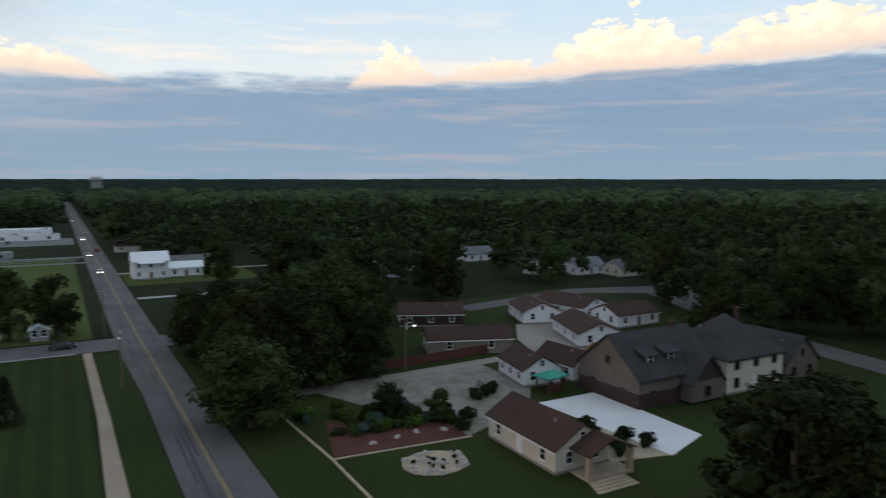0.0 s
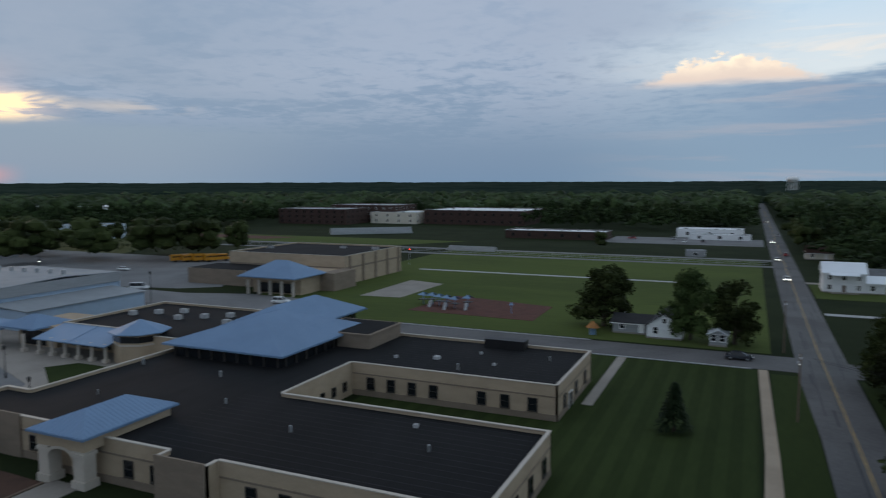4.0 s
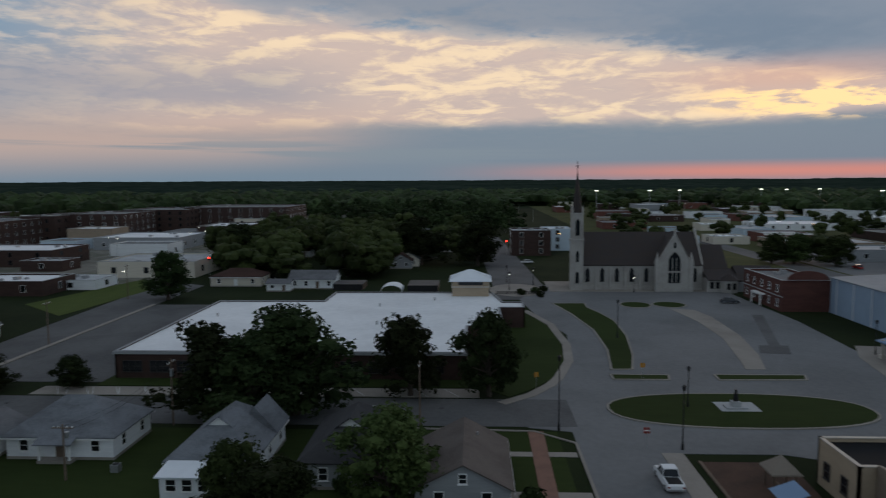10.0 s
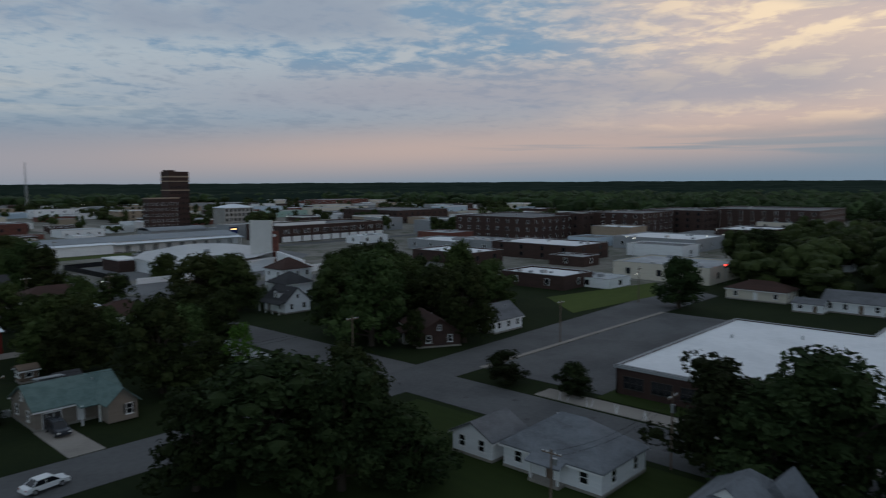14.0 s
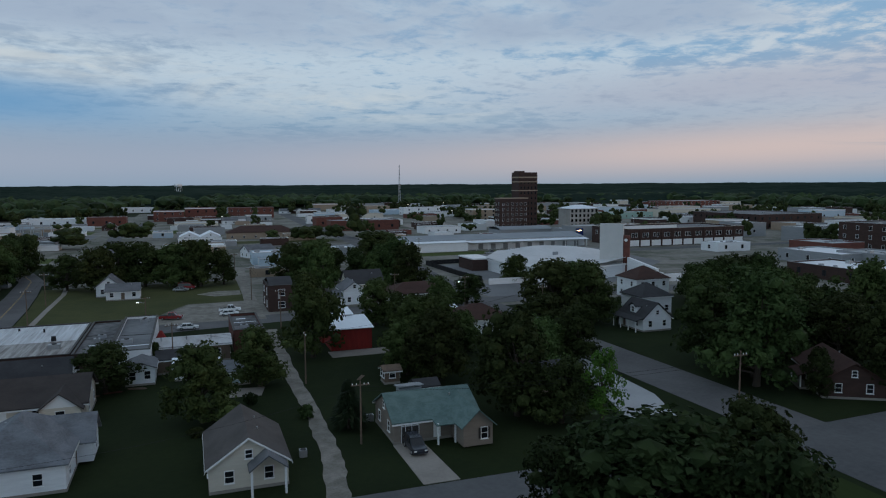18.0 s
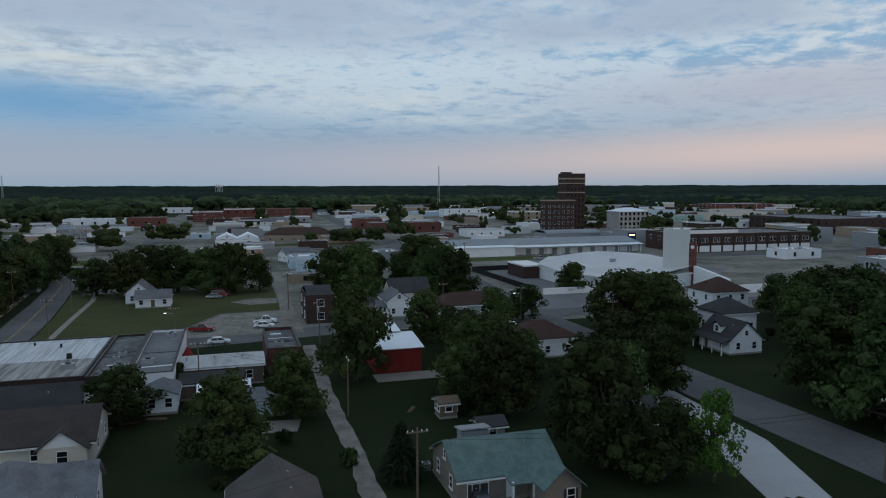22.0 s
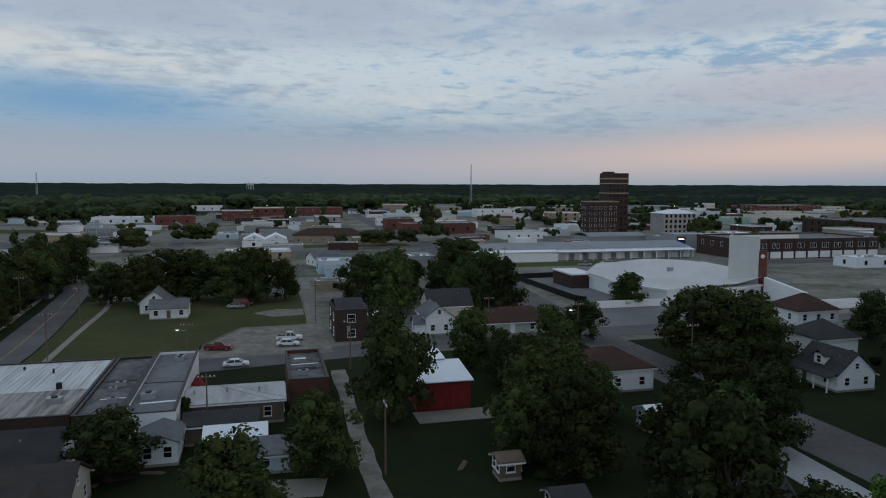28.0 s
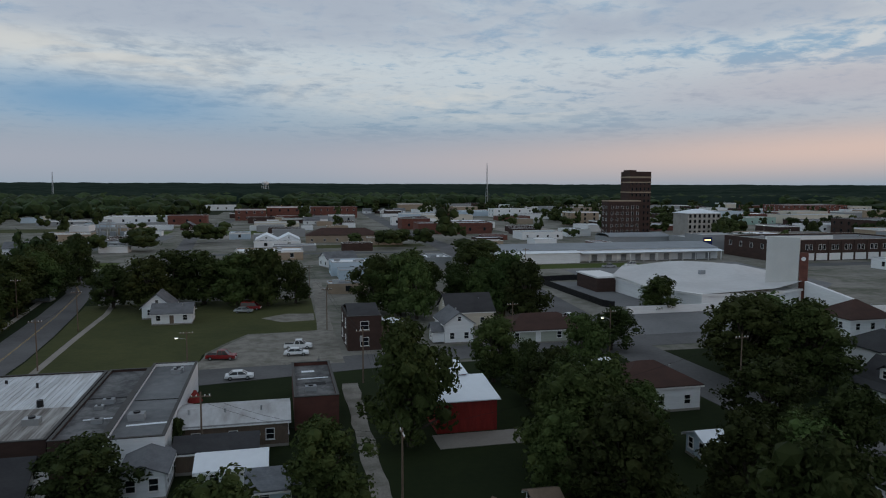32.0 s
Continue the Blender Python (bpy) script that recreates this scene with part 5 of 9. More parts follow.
part("blue_roof", pr, BLUE_METAL, pav, "eight-sided blue metal roof")
part("canopy", Geo().slab([(-120.5 + WX, 102.6 + WY, 3.3), (-101.5 + WX, 102.6 + WY, 3.3), (-101.5 + WX, 109.6 + WY, 5.0), (-120.5 + WX, 109.6 + WY, 5.0)], 0.2), BLUE_METAL, west, "blue metal lean-to canopy")
part("canopy", Geo().slab([(-143 + WX, 102.8 + WY, 3.3), (-132.5 + WX, 102.8 + WY, 3.3), (-132.5 + WX, 109 + WY, 4.6), (-143 + WX, 109 + WY, 4.6)], 0.2), BLUE_METAL, west, "blue metal lean-to canopy")
part("canopy_seam", Geo().tube((-111 + WX, 102.6 + WY, 3.4), (-111 + WX, 109.6 + WY, 5.1), 0.05), BLUE_METAL, west)
part("entrance_room", Geo().box(-132 + WX, 108 + WY, -0.1, -121.05 + WX, 120 + WY, 4.4), TAN_BLOCK, west)
part("entrance_glass", Geo().box(-131 + WX, 107.9 + WY, 0.3, -124 + WX, 107.99 + WY, 3.2), GLASS, west)
for x in (-142, -138.5, -134.5, -131.8, -124.6, -120, -116.5, -113, -109.5, -106, -102.5):
    part("column", Geo().cyl(x + WX, 103.6 + WY, 0, 3.55, 0.32, sides=10).box(x + WX - 0.5, 103.1 + WY, 0, x + WX + 0.5, 104.1 + WY, 0.8), COPING, west, "pale round column")
for x in (-118, -115, -112, -109, -106):
    window(west, x + WX, 109.55 + WY, 0.8, 0, 1.6, 2.0, DARK_TRIM)
for k in range(7):
    part("roof_unit", Geo().box(-117 + 4.2 * k + WX, 122 + (k % 3) * 3 + WY, 4.6, -115.6 + 4.2 * k + WX, 123.2 + (k % 3) * 3 + WY, 5.5), PALE_CONCRETE, west)
# ---- blue-grey hall beside it ----
hall = thing("metal_hall", "pale blue-grey metal hall with a shallow grey roof", "hall", -170, 134)
hw, hd = 17.6, 17.2
part("wall", Geo().box(-hw, -hd, -0.2, hw, hd, 8.6), BLUE_WALL, hall)
ribs = Geo()
for k in range(45):
    x = -hw + 0.4 + k * 0.78
    ribs.box(x, -hd - 0.06, 0, x + 0.12, -hd - 0.002, 8.5)
for k in range(44):
    y = -hd + 0.4 + k * 0.78
    ribs.box(hw + 0.002, y, 0, hw + 0.06, y + 0.12, 8.5)
part("panel_ribs", ribs, BLUE_WALL, hall)
part("roof", gable_roof(hw * 2, hd * 2, 8.6, 0.8, 0.4), GREY_METAL, hall)
part("fascia", Geo().box(hw + 0.07, -hd, 6.3, hw + 0.35, hd, 8.9), GREY_SIDING, hall, "grey metal fascia band")
for k in range(5):
    part("downpipe", Geo().box(-hw + 3 + k * 7.5, -hd - 0.2, 0, -hw + 3.2 + k * 7.5, -hd - 0.07, 8.4), TRIM, hall)
part("low_wing", Geo().box(hw + 0.01, -hd - 1, 0, hw + 12, hd - 3, 4.6), BLUE_WALL, hall, "low pale blue side wing")
part("low_roof", Geo().slab([(hw + 0.1, -hd - 1.4, 5.4), (hw + 12.5, -hd - 1.4, 4.7), (hw + 12.5, hd - 2.6, 4.7), (hw + 0.1, hd - 2.6, 5.4)], 0.2), GREY_METAL, hall)
for k in range(6):
    part("roof_fan", Geo().cyl(-12 + k * 5, 4, 9.4, 10.5, 0.55), STEEL, hall)

# ---- sports hall with the small blue pyramid ----
gym = flat_building("broad tan block sports hall with a dark flat roof", -160, 204, -114, 243, 9.2, TAN_BLOCK, ROOF_BLACK, "sports_hall", category="hall", units=3, seed=5)
for k in range(5):
    part("wall_pier", Geo().box(23.02, -17 + k * 8.4, 0, 23.4, -16 + k * 8.4, 9.0), DARK_BLOCK, gym)
part("block_band", Geo().box(23.02, -19.4, 5.0, 23.12, 19.4, 5.6), DARK_BLOCK, gym)
part("block_band", Geo().box(-22.9, -19.62, 5.0, 22.9, -19.52, 5.6), DARK_BLOCK, gym)
gent = part("entrance", Geo().box(5, -42, 0, 22, -19.53, 5.2), TAN_BLOCK, gym, "tan block entrance with columns")
part("entrance_glass", Geo().box(7, -42.08, 0.3, 20, -42.01, 3.2), GLASS, gent)
for k in range(5):
    part("entrance_column", Geo().cyl(5.5 + k * 4.0, -45, 0, 4.4, 0.45, sides=10), COPING, gent)
part("entrance_beam", Geo().box(4.4, -45.7, 4.4, 22.6, -42.02, 5.3), TAN_BLOCK, gent)
seamed_hip(4.0, -46.5, 23.0, -31.5, 5.5, 4.2, 4.5, BLUE_METAL, gent, ridge_y=False)
part("side_block", Geo().box(22.05, -32, 0, 27, -19.53, 5.4), DARK_BLOCK, gym)
part("side_block_low", Geo().box(-28, -34, 0, 4.9, -19.53, 5.0), DARK_BLOCK, gym)
part("side_block_roof", Geo().box(-27.7, -33.7, 5.0, 4.6, -19.6, 5.04), ROOF_BLACK, gym)

# ---- the church ----
church = thing("church", "pale limestone gothic church with dark slate roof and slender corner spire", "church", -231, 80)
nave = Geo().box(-8, -19, -0.2, 8, 17, 7.8)
part("wall", nave, LIMESTONE, church)


def roof_y(x0, x1, y0, y1, h, rise, over=0.4, thick=0.25):
    g = Geo()
    cx = (x0 + x1) / 2
    a, b = x0 - over, x1 + over
    g.slab([(b, y0, h - 0.3), (b, y1, h - 0.3), (cx, y1, h + rise), (cx, y0, h + rise)], thick)
    g.slab([(a, y1, h - 0.3), (a, y0, h - 0.3), (cx, y0, h + rise), (cx, y1, h + rise)], thick)
    return g


def gable_wall_y(x0, x1, y, h, rise, t=0.5):
    """An upright gable end in the plane y."""
    g = Geo()
    cx = (x0 + x1) / 2
    pts = [(x0, -0.2), (x1, -0.2), (x1, h), (cx, h + rise), (x0, h)]
    g.v += [(a, y - t / 2, b) for a, b in pts] + [(a, y + t / 2, b) for a, b in pts]
    g.f += [(0, 1, 2, 3, 4), (9, 8, 7, 6, 5)] + [(k, (k + 1) % 5, (k + 1) % 5 + 5, k + 5)[::-1] for k in range(5)]
    return g


def gable_wall_x(y0, y1, x, h, rise, t=0.5):
    g = gable_wall_y(y0, y1, 0, h, rise, t)
    g.v = [(x - b, a, c) for a, b, c in g.v]
    return g


part("roof", roof_y(-8, 8, -19, 17, 7.8, 9.0), SLATE, church)
part("end_gable", gable_wall_y(-8.1, 8.1, -19, 7.9, 9.6), LIMESTONE, church)
part("end_gable", gable_wall_y(-8.1, 8.1, 17, 7.9, 9.9), LIMESTONE, church)
tran = part("transept", Geo().box(8.0, 3.0, -0.2, 11.6, 12.6, 7.9), LIMESTONE, church, "gabled limestone transept with a great window")
part("transept_gable", gable_wall_x(2.9, 12.7, 11.6, 8.2, 8.6, 0.7), LIMESTONE, tran)
tr = Geo()
tr.slab([(-1, 7.8, 15.9), (11.3, 7.8, 15.9), (11.3, 2.6, 7.6), (4, 2.6, 7.6)], 0.25)
tr.slab([(11.3, 7.8, 15.9), (-1, 7.8, 15.9), (4, 13.0, 7.6), (11.3, 13.0, 7.6)], 0.25)
part("transept_roof", tr, SLATE, tran)
part("gable_coping", Geo().slab([(11.15, 7.8, 17.2), (12.05, 7.8, 17.2), (12.05, 2.7, 8.4), (11.15, 2.7, 8.4)], 0.3).slab([(12.05, 7.8, 17.2), (11.15, 7.8, 17.2), (11.15, 12.9, 8.4), (12.05, 12.9, 8.4)], 0.3), LIMESTONE, tran)
part("finial", Geo().box(11.4, 7.6, 17.0, 11.9, 8.0, 18.4).box(11.5, 7.2, 17.7, 11.8, 8.4, 18.0), LIMESTONE, tran)


def lancet(w, h, n=6):
    """A pointed-arch outline in the y, z plane."""
    pts = [(-w / 2, 0), (w / 2, 0), (w / 2, h * 0.7)]
    for k in range(1, n):
        a = k / n
        pts.append((w / 2 * (1 - a ** 1.6), h * (0.7 + 0.3 * a ** 0.8)))
    pts.append((0, h))
    for k in range(n - 1, 0, -1):
        a = k / n
        pts.append((-w / 2 * (1 - a ** 1.6), h * (0.7 + 0.3 * a ** 0.8)))
    pts.append((-w / 2, h * 0.7))
    return pts


LANCETS = {}


def lancet_window(parent, x, y, z, w, h, face=90):
    key = (w, h)
    if key not in LANCETS:
        g, f = Geo(), Geo()
        pts, out = lancet(w, h), lancet(w + 0.5, h + 0.35)
        k = len(pts)
        g.v += [(0.05, a, b) for a, b in pts] + [(-0.1, a, b) for a, b in pts]
        g.f += [tuple(range(k)), tuple(range(2 * k - 1, k - 1, -1))] + [(i, i + k, (i + 1) % k + k, (i + 1) % k) for i in range(k)]
        for i in range(k):
            j = (i + 1) % k
            q = [pts[i], pts[j], out[j], out[i]]
            n = len(f.v)
            f.v += [(0.16, a, b) for a, b in q] + [(-0.05, a, b) for a, b in q]
            f.f += [(n, n + 1, n + 2, n + 3), (n, n + 4, n + 5, n + 1), (n + 2, n + 6, n + 7, n + 3)]
        if w > 2:
            for a in (-w / 6, w / 6):
                f.box(0.0, a - 0.09, 0.02, 0.12, a + 0.09, h * 0.8)
            f.box(0.0, -w / 2, h * 0.34, 0.12, w / 2, h * 0.34 + 0.35)
        LANCETS[key] = (f.mesh("lancet_window", LIMESTONE), g.mesh("pane", GLASS))
    fr, gl = LANCETS[key]
    ob = part("lancet_window", fr, None, parent, at=pose(x, y, z, 0, 0, face - 90))
    part("pane", gl, None, ob)


for k in range(5):
    lancet_window(church, 8.02, -16.7 + k * 4.35, 2.4, 1.3, 4.3)
    part("buttress", Geo().box(8.0, -18.9 + k * 4.35, -0.2, 8.9, -18.2 + k * 4.35, 5.2).box(8.0, -18.9 + k * 4.35, 5.2, 8.4, -18.2 + k * 4.35, 6.8), LIMESTONE, church)
lancet_window(church, 8.02, 14.9, 2.4, 1.2, 4.3)
lancet_window(tran, 11.97, 7.8, 2.6, 3.5, 9.2)
lancet_window(tran, 11.97, 7.8, 12.9, 0.7, 1.8)
for y in (2.9, 12.7):
    part("pinnacle", Geo().box(10.9, y - 0.55, -0.2, 12.3, y + 0.55, 9.2).cyl(11.6, y, 9.2, 11.6, 0.65, 0.05, 4), LIMESTONE, tran)
part("stone_base", Geo().box(8.0, -19.2, -0.2, 8.3, 17.0, 1.3), LIMESTONE, church)
twr = part("bell_tower", Geo().box(6.2, -21.8, -0.2, 9.8, -18.2, 15.0).box(6.5, -21.5, 15.0, 9.5, -18.5, 23.0), LIMESTONE, church, "slender limestone bell tower with a slate spire")
part("tower_cornice", Geo().box(6.0, -22.0, 14.8, 10.0, -18.0, 15.3).box(6.3, -21.7, 22.6, 9.7, -18.3, 23.1), LIMESTONE, twr)
part("spire", Geo().cyl(8, -20, 23.1, 35.0, 1.55, 0.1, 8), SLATE, twr)
part("spire_cross", Geo().box(7.93, -20.07, 34.8, 8.07, -19.93, 38.2).box(7.93, -20.6, 36.7, 8.07, -19.4, 36.9), DARK_METAL, twr)
for dx, dy in ((-1.45, -1.45), (1.45, -1.45), (-1.45, 1.45), (1.45, 1.45)):
    part("tower_pinnacle", Geo().cyl(8 + dx, -20 + dy, 15.3, 23.8, 0.32, 0.22, 6).cyl(8 + dx, -20 + dy, 23.8, 25.4, 0.34, 0.02, 6), LIMESTONE, twr)
lancet_window(twr, 9.52, -20, 16.4, 1.3, 5.0)
lancet_window(twr, 9.82, -20, 8.6, 0.9, 3.4)
lancet_window(twr, 9.82, -20, 2.2, 1.1, 3.6)
chan = part("chancel", Geo().box(-7, 17.26, -0.2, 6, 25, 6.4), LIMESTONE, church, "lower limestone chancel")
part("chancel_roof", roof_y(-7, 6, 17.3, 25.3, 6.4, 6.4), SLATE, chan)
vest = part("vestry", Geo().box(6.05, 17.26, -0.2, 12.5, 26, 3.8).prism(oval(12.2, 23.4, 2.6, 2.6, 8), -0.2, 3.6), LIMESTONE, church, "low limestone vestry with a bay")
part("vestry_roof", Geo().slab([(13.2, 17.2, 3.7), (13.2, 26.4, 3.7), (6.0, 26.4, 6.2), (6.0, 17.2, 6.2)], 0.22).cyl(12.2, 23.4, 3.6, 5.4, 3.0, 0.3, 8), SLATE, vest)
for y in (18.6, 20.2):
    window(vest, 12.51, y, 1.2, 90, 0.9, 1.7, DARK_TRIM)
for y in (22.6, 24.2):
    window(vest, 14.72, y, 1.2, 90, 0.8, 1.6, DARK_TRIM)
side = part("side_house", Geo().box(2, 26.3, -0.2, 12, 37, 3.6), GREY_SIDING, church, "low dark-roofed side building")
part("side_roof", roof_y(2, 12, 26.2, 37.3, 3.6, 3.6), SLATE, side)

# ---- red brick house by the church ----
red = flat_building("three-storey red brick building with arched parapet and white window frames", -212, 105.2, -188, 117, 7.8, BRICK_MAROON, ROOF_GREY, "brick_building", parapet=0.6,
                    storeys=2, gap=4.0, sides="0", ww=1.1, wh=1.7, units=2, coping=PALE_CONCRETE)
arc = Geo()
pts = [(-5, 0), (5, 0)] + [(5 * math.cos(math.pi * k / 10), 2.2 * math.sin(math.pi * k / 10)) for k in range(1, 10)]
k = len(pts)
arc.v += [(12.6, a, 8.1 + b) for a, b in pts] + [(13.0, a, 8.1 + b) for a, b in pts]
arc.f += [tuple(range(k - 1, -1, -1)), tuple(range(k, 2 * k))] + [(i, (i + 1) % k, (i + 1) % k + k, i + k) for i in range(k)]
part("arched_parapet", arc, BRICK_MAROON, red)
part("entrance_porch", Geo().box(-3, -7.6, 2.8, 3, -6.12, 3.1).box(-2.9, -7.5, 0, -2.6, -7.2, 2.8).box(2.6, -7.5, 0, 2.9, -7.2, 2.8), TRIM, red)
part("stone_band", Geo().box(-13.06, -6.16, 3.7, 13.06, -6.1, 3.95), PALE_CONCRETE, red)

# ---- the low white-roofed school block with its cupola ----
low = thing("low_school_block", "low brown brick school block under a bright white flat roof", "school", -150, 0)
LOW = [(-126.5, -31), (-126.5, 28), (-148, 28), (-148, 35), (-168, 35), (-168, 40.6), (-175, 40.6), (-175, 36), (-189, 34), (-189, -5.8), (-176, -6), (-176, -31)]
parapet_block(low, [(x + 150, y) for x, y in LOW], 4.6, BRICK_DARK, ROOF_WHITE, para=0.18, coping=GREY_SIDING)
for k in range(12):
    window(low, -126.42 + 150, -28 + k * 4.6, 1.2, 90, 3.2, 1.8, DARK_TRIM, 3)
part("roof_edge", Geo().box(-126.3 + 150, -31.2, 4.2, -126.1 + 150, 28.2, 4.62), GREY_SIDING, low)
for x, y in ((-160, 30), (-150, 10), (-140, -20), (-165, -15), (-178, 20), (-135, 20), (-158, -25), (-170, 8)):
    part("roof_vent", Geo().cyl(x + 150, y, 4.3, 5.1, 0.22), STEEL, low)
cup = part("cupola", Geo().box(-192.5 + 150, 24, 0, -184 + 150, 33, 8.2), TAN_BLOCK, low, "tan block cupola with a pale blue hipped roof")
part("cupola_band", Geo().box(-192.7 + 150, 23.8, 6.6, -183.8 + 150, 33.2, 6.9), COPING, cup)
part("cupola_glass", Geo().box(-190 + 150, 23.9, 7.2, -186.5 + 150, 24.0 - 0.01, 8.0).box(-183.99 + 150, 25.5, 7.2, -183.9 + 150, 31.5, 8.0), GLASS, cup)
seamed_hip(-192.5 + 150, 24, -184 + 150, 33, 8.4, 2.2, 1.0, ROOF_TINW, cup, "cupola_roof", label="pale metal hip roof of the cupola")
arc = Geo()
for k in range(8):
    a0, a1 = math.pi * k / 8, math.pi * (k + 1) / 8
    arc.slab([(-48, 8 + 2.8 * math.cos(a0), 4.4 + 1.6 * math.sin(a0)), (-42, 8 + 2.8 * math.cos(a0), 4.4 + 1.6 * math.sin(a0)),
              (-42, 8 + 2.8 * math.cos(a1), 4.4 + 1.6 * math.sin(a1)), (-48, 8 + 2.8 * math.cos(a1), 4.4 + 1.6 * math.sin(a1))], 0.15)
part("barrel_roof", arc, ROOF_TINW, low)
part("dark_plant", Geo().box(-54, -8, 4, -46, 0, 5.6), DARK_METAL, low)
part("dark_plant", Geo().box(-54, 12, 4, -44, 20, 5.6), DARK_METAL, low)

# ---- trees ----
def leaf_cloud(rnd, lumps, leaves, size, loose=0.6, inner=0.6):
    """Leaves as small bent quads strewn over lumps (x, y, z, r); loose: how far they turn at random."""
    per = leaves // len(lumps)
    V, F = [], []
    for cx, cy, cz, r in lumps:
        d = np.array([[rnd.gauss(0, 1) for _ in range(3)] for _ in range(per)])
        d /= np.linalg.norm(d, axis=1)[:, None] + 1e-9
        rad = r * (inner + (1.06 - inner) * np.array([rnd.random() for _ in range(per)]))
        c = np.array([cx, cy, cz]) + d * rad[:, None] * (1, 1, 0.82)
        for p, n in zip(c, d):
            n = Vector(n) + Vector((rnd.uniform(-loose, loose), rnd.uniform(-loose, loose), rnd.uniform(-0.2, 0.8)))
            q = n.to_track_quat("Z", "Y") @ Euler((0, 0, rnd.uniform(0, 6.28))).to_quaternion()
            s = size * rnd.uniform(0.6, 1.3)
            k = len(V)
            for ox, oy, oz in ((-s, -s * 0.55, -0.2 * s), (s * 0.15, -s * 0.75, 0.12 * s), (s, 0.05 * s, -0.25 * s), (0, s * 0.7, 0.08 * s)):
                V.append(tuple(Vector(p) + q @ Vector((ox, oy, oz))))
            F.append((k, k + 1, k + 2, k + 3))
    return V, F


def ball(V, F, x, y, z, r, rnd):
    """A rough twenty-sided core that closes a lump of leaves."""
    bm = bmesh.new()
    bmesh.ops.create_icosphere(bm, subdivisions=1, radius=1.0)
    n = len(V)
    for v in bm.verts:
        k = r * rnd.uniform(0.8, 1.05)
        V.append((x + v.co.x * k, y + v.co.y * k, z + v.co.z * k * 0.85))
    F += [tuple(v.index + n for v in f.verts) for f in bm.faces]
    bm.free()


def make_tree_meshes(seed, leaves=2600, lumps=34, size=0.36, airy=0.0, low=1.6):
    """A broadleaf tree of unit crown radius 5 and height 10: trunk, limbs and crown meshes."""
    rnd = random.Random(seed)
    blobs = []
    lean = (rnd.uniform(-0.6, 0.6), rnd.uniform(-0.6, 0.6))
    for k in range(lumps):
        a = rnd.uniform(0, 6.28)
        t = (k + rnd.random()) / lumps
        z = low + (8.9 - low) * t
        reach = 4.1 * math.sin(math.pi * (0.22 + 0.72 * t)) ** 0.75 * (0.84 + 0.2 * math.sin(3 * a + seed) + 0.16 * math.sin(5 * a + 7 * t + seed * 2))
        rad = reach * math.sqrt(rnd.uniform(0.10, 1.0))
        blobs.append((rad * math.cos(a) + lean[0] * t, rad * math.sin(a) + lean[1] * t, z, rnd.uniform(0.7, 1.45) * (1 - airy * 0.4)))
    tufts = []
    for x, y, z, r in blobs:
        for _ in range(3):
            d = Vector((rnd.gauss(0, 1), rnd.gauss(0, 1), rnd.gauss(0.25, 0.9))).normalized() * r * rnd.uniform(0.75, 1.05)
            tufts.append((x + d.x, y + d.y, z + d.z * 0.8, rnd.uniform(0.3, 0.55)))
    V, F = leaf_cloud(rnd, blobs, leaves * 2 // 3, size, 0.95, 0.8)
    v, f = leaf_cloud(rnd, tufts, leaves // 3, size * 0.9, 1.1, 0.3)
    F += [tuple(i + len(V) for i in q) for q in f]
    V += v
    if not airy:
        for b in blobs:
            ball(V, F, *b[:3], b[3] * 0.58, rnd)
    crown = Geo()
    crown.v, crown.f = V, F
    trunk = Geo()
    trunk.tube((0, 0, -0.3), (0.1, 0.05, 1.7), 0.36, 0.27, 7).tube((0.1, 0.05, 1.7), (0.0, 0.2, 5.5), 0.27, 0.12, 7)
    limbs = Geo()
    for b in blobs[::3]:
        z = min(b[2] - 1.2, 2.0 + rnd.random() * 2.2)
        limbs.tube((0.05, 0.1, max(1.0, z)), b[:3], 0.11, 0.035, 5)
    return trunk.mesh("trunk", BARK), limbs.mesh("limb_frame", BARK), crown


CROWNS = []
for sd, lm in ((1, 74), (2, 64), (3, 80), (4, 60), (6, 68)):
    CROWNS.append(make_tree_meshes(sd, 6300, lm, 0.20, low=1.3))
AIRY = make_tree_meshes(9, 3400, 64, 0.20, airy=0.55)
CROWN_MESH = {}
FAR_SPOTS = []


def tree(x, y, r, h, mat=None, shape=0, label="", group="town trees", rz=None):
    mat = mat or LEAF
    if shape == "far":
        FAR_SPOTS.append((x, y, h * 0.1, r, h * 0.92))
        return None
    shape = shape if isinstance(shape, str) else shape % len(CROWNS)
    trunk, limbs, crown = AIRY if shape == "airy" else CROWNS[shape]
    key = (shape, mat.name)
    if key not in CROWN_MESH:
        CROWN_MESH[key] = crown.mesh("crown", mat)
    ob = thing("tree", label or "full dark green broadleaf tree in summer leaf", "tree", x, y, 0, (x * 37 + y * 91) % 360 if rz is None else rz, group)
    ob.scale = (r / 4.6, r / 4.6, h / 9.8)
    part("trunk", trunk, None, ob)
    part("limb_frame", limbs, None, ob)
    part("crown", CROWN_MESH[key], None, ob)
    return ob


def spruce_mesh(seed):
    rnd = random.Random(seed)
    g = Geo()
    for k in range(900):
        t = rnd.random() ** 0.8
        z = 0.8 + 9.2 * t
        rad = (1 - t) * 3.6 * (0.55 + 0.45 * rnd.random()) + 0.15
        a = rnd.uniform(0, 6.28)
        p = Vector((rad * math.cos(a), rad * math.sin(a), z))
        out = Vector((math.cos(a), math.sin(a), -0.35))
        side = Vector((-math.sin(a), math.cos(a), 0)) * rnd.uniform(0.2, 0.4)
        tip = p + out * rnd.uniform(0.5, 1.0)
        back = p - out * 0.4 + Vector((0, 0, 0.1))
        g.face(back, p - side, tip, p + side)
    return g


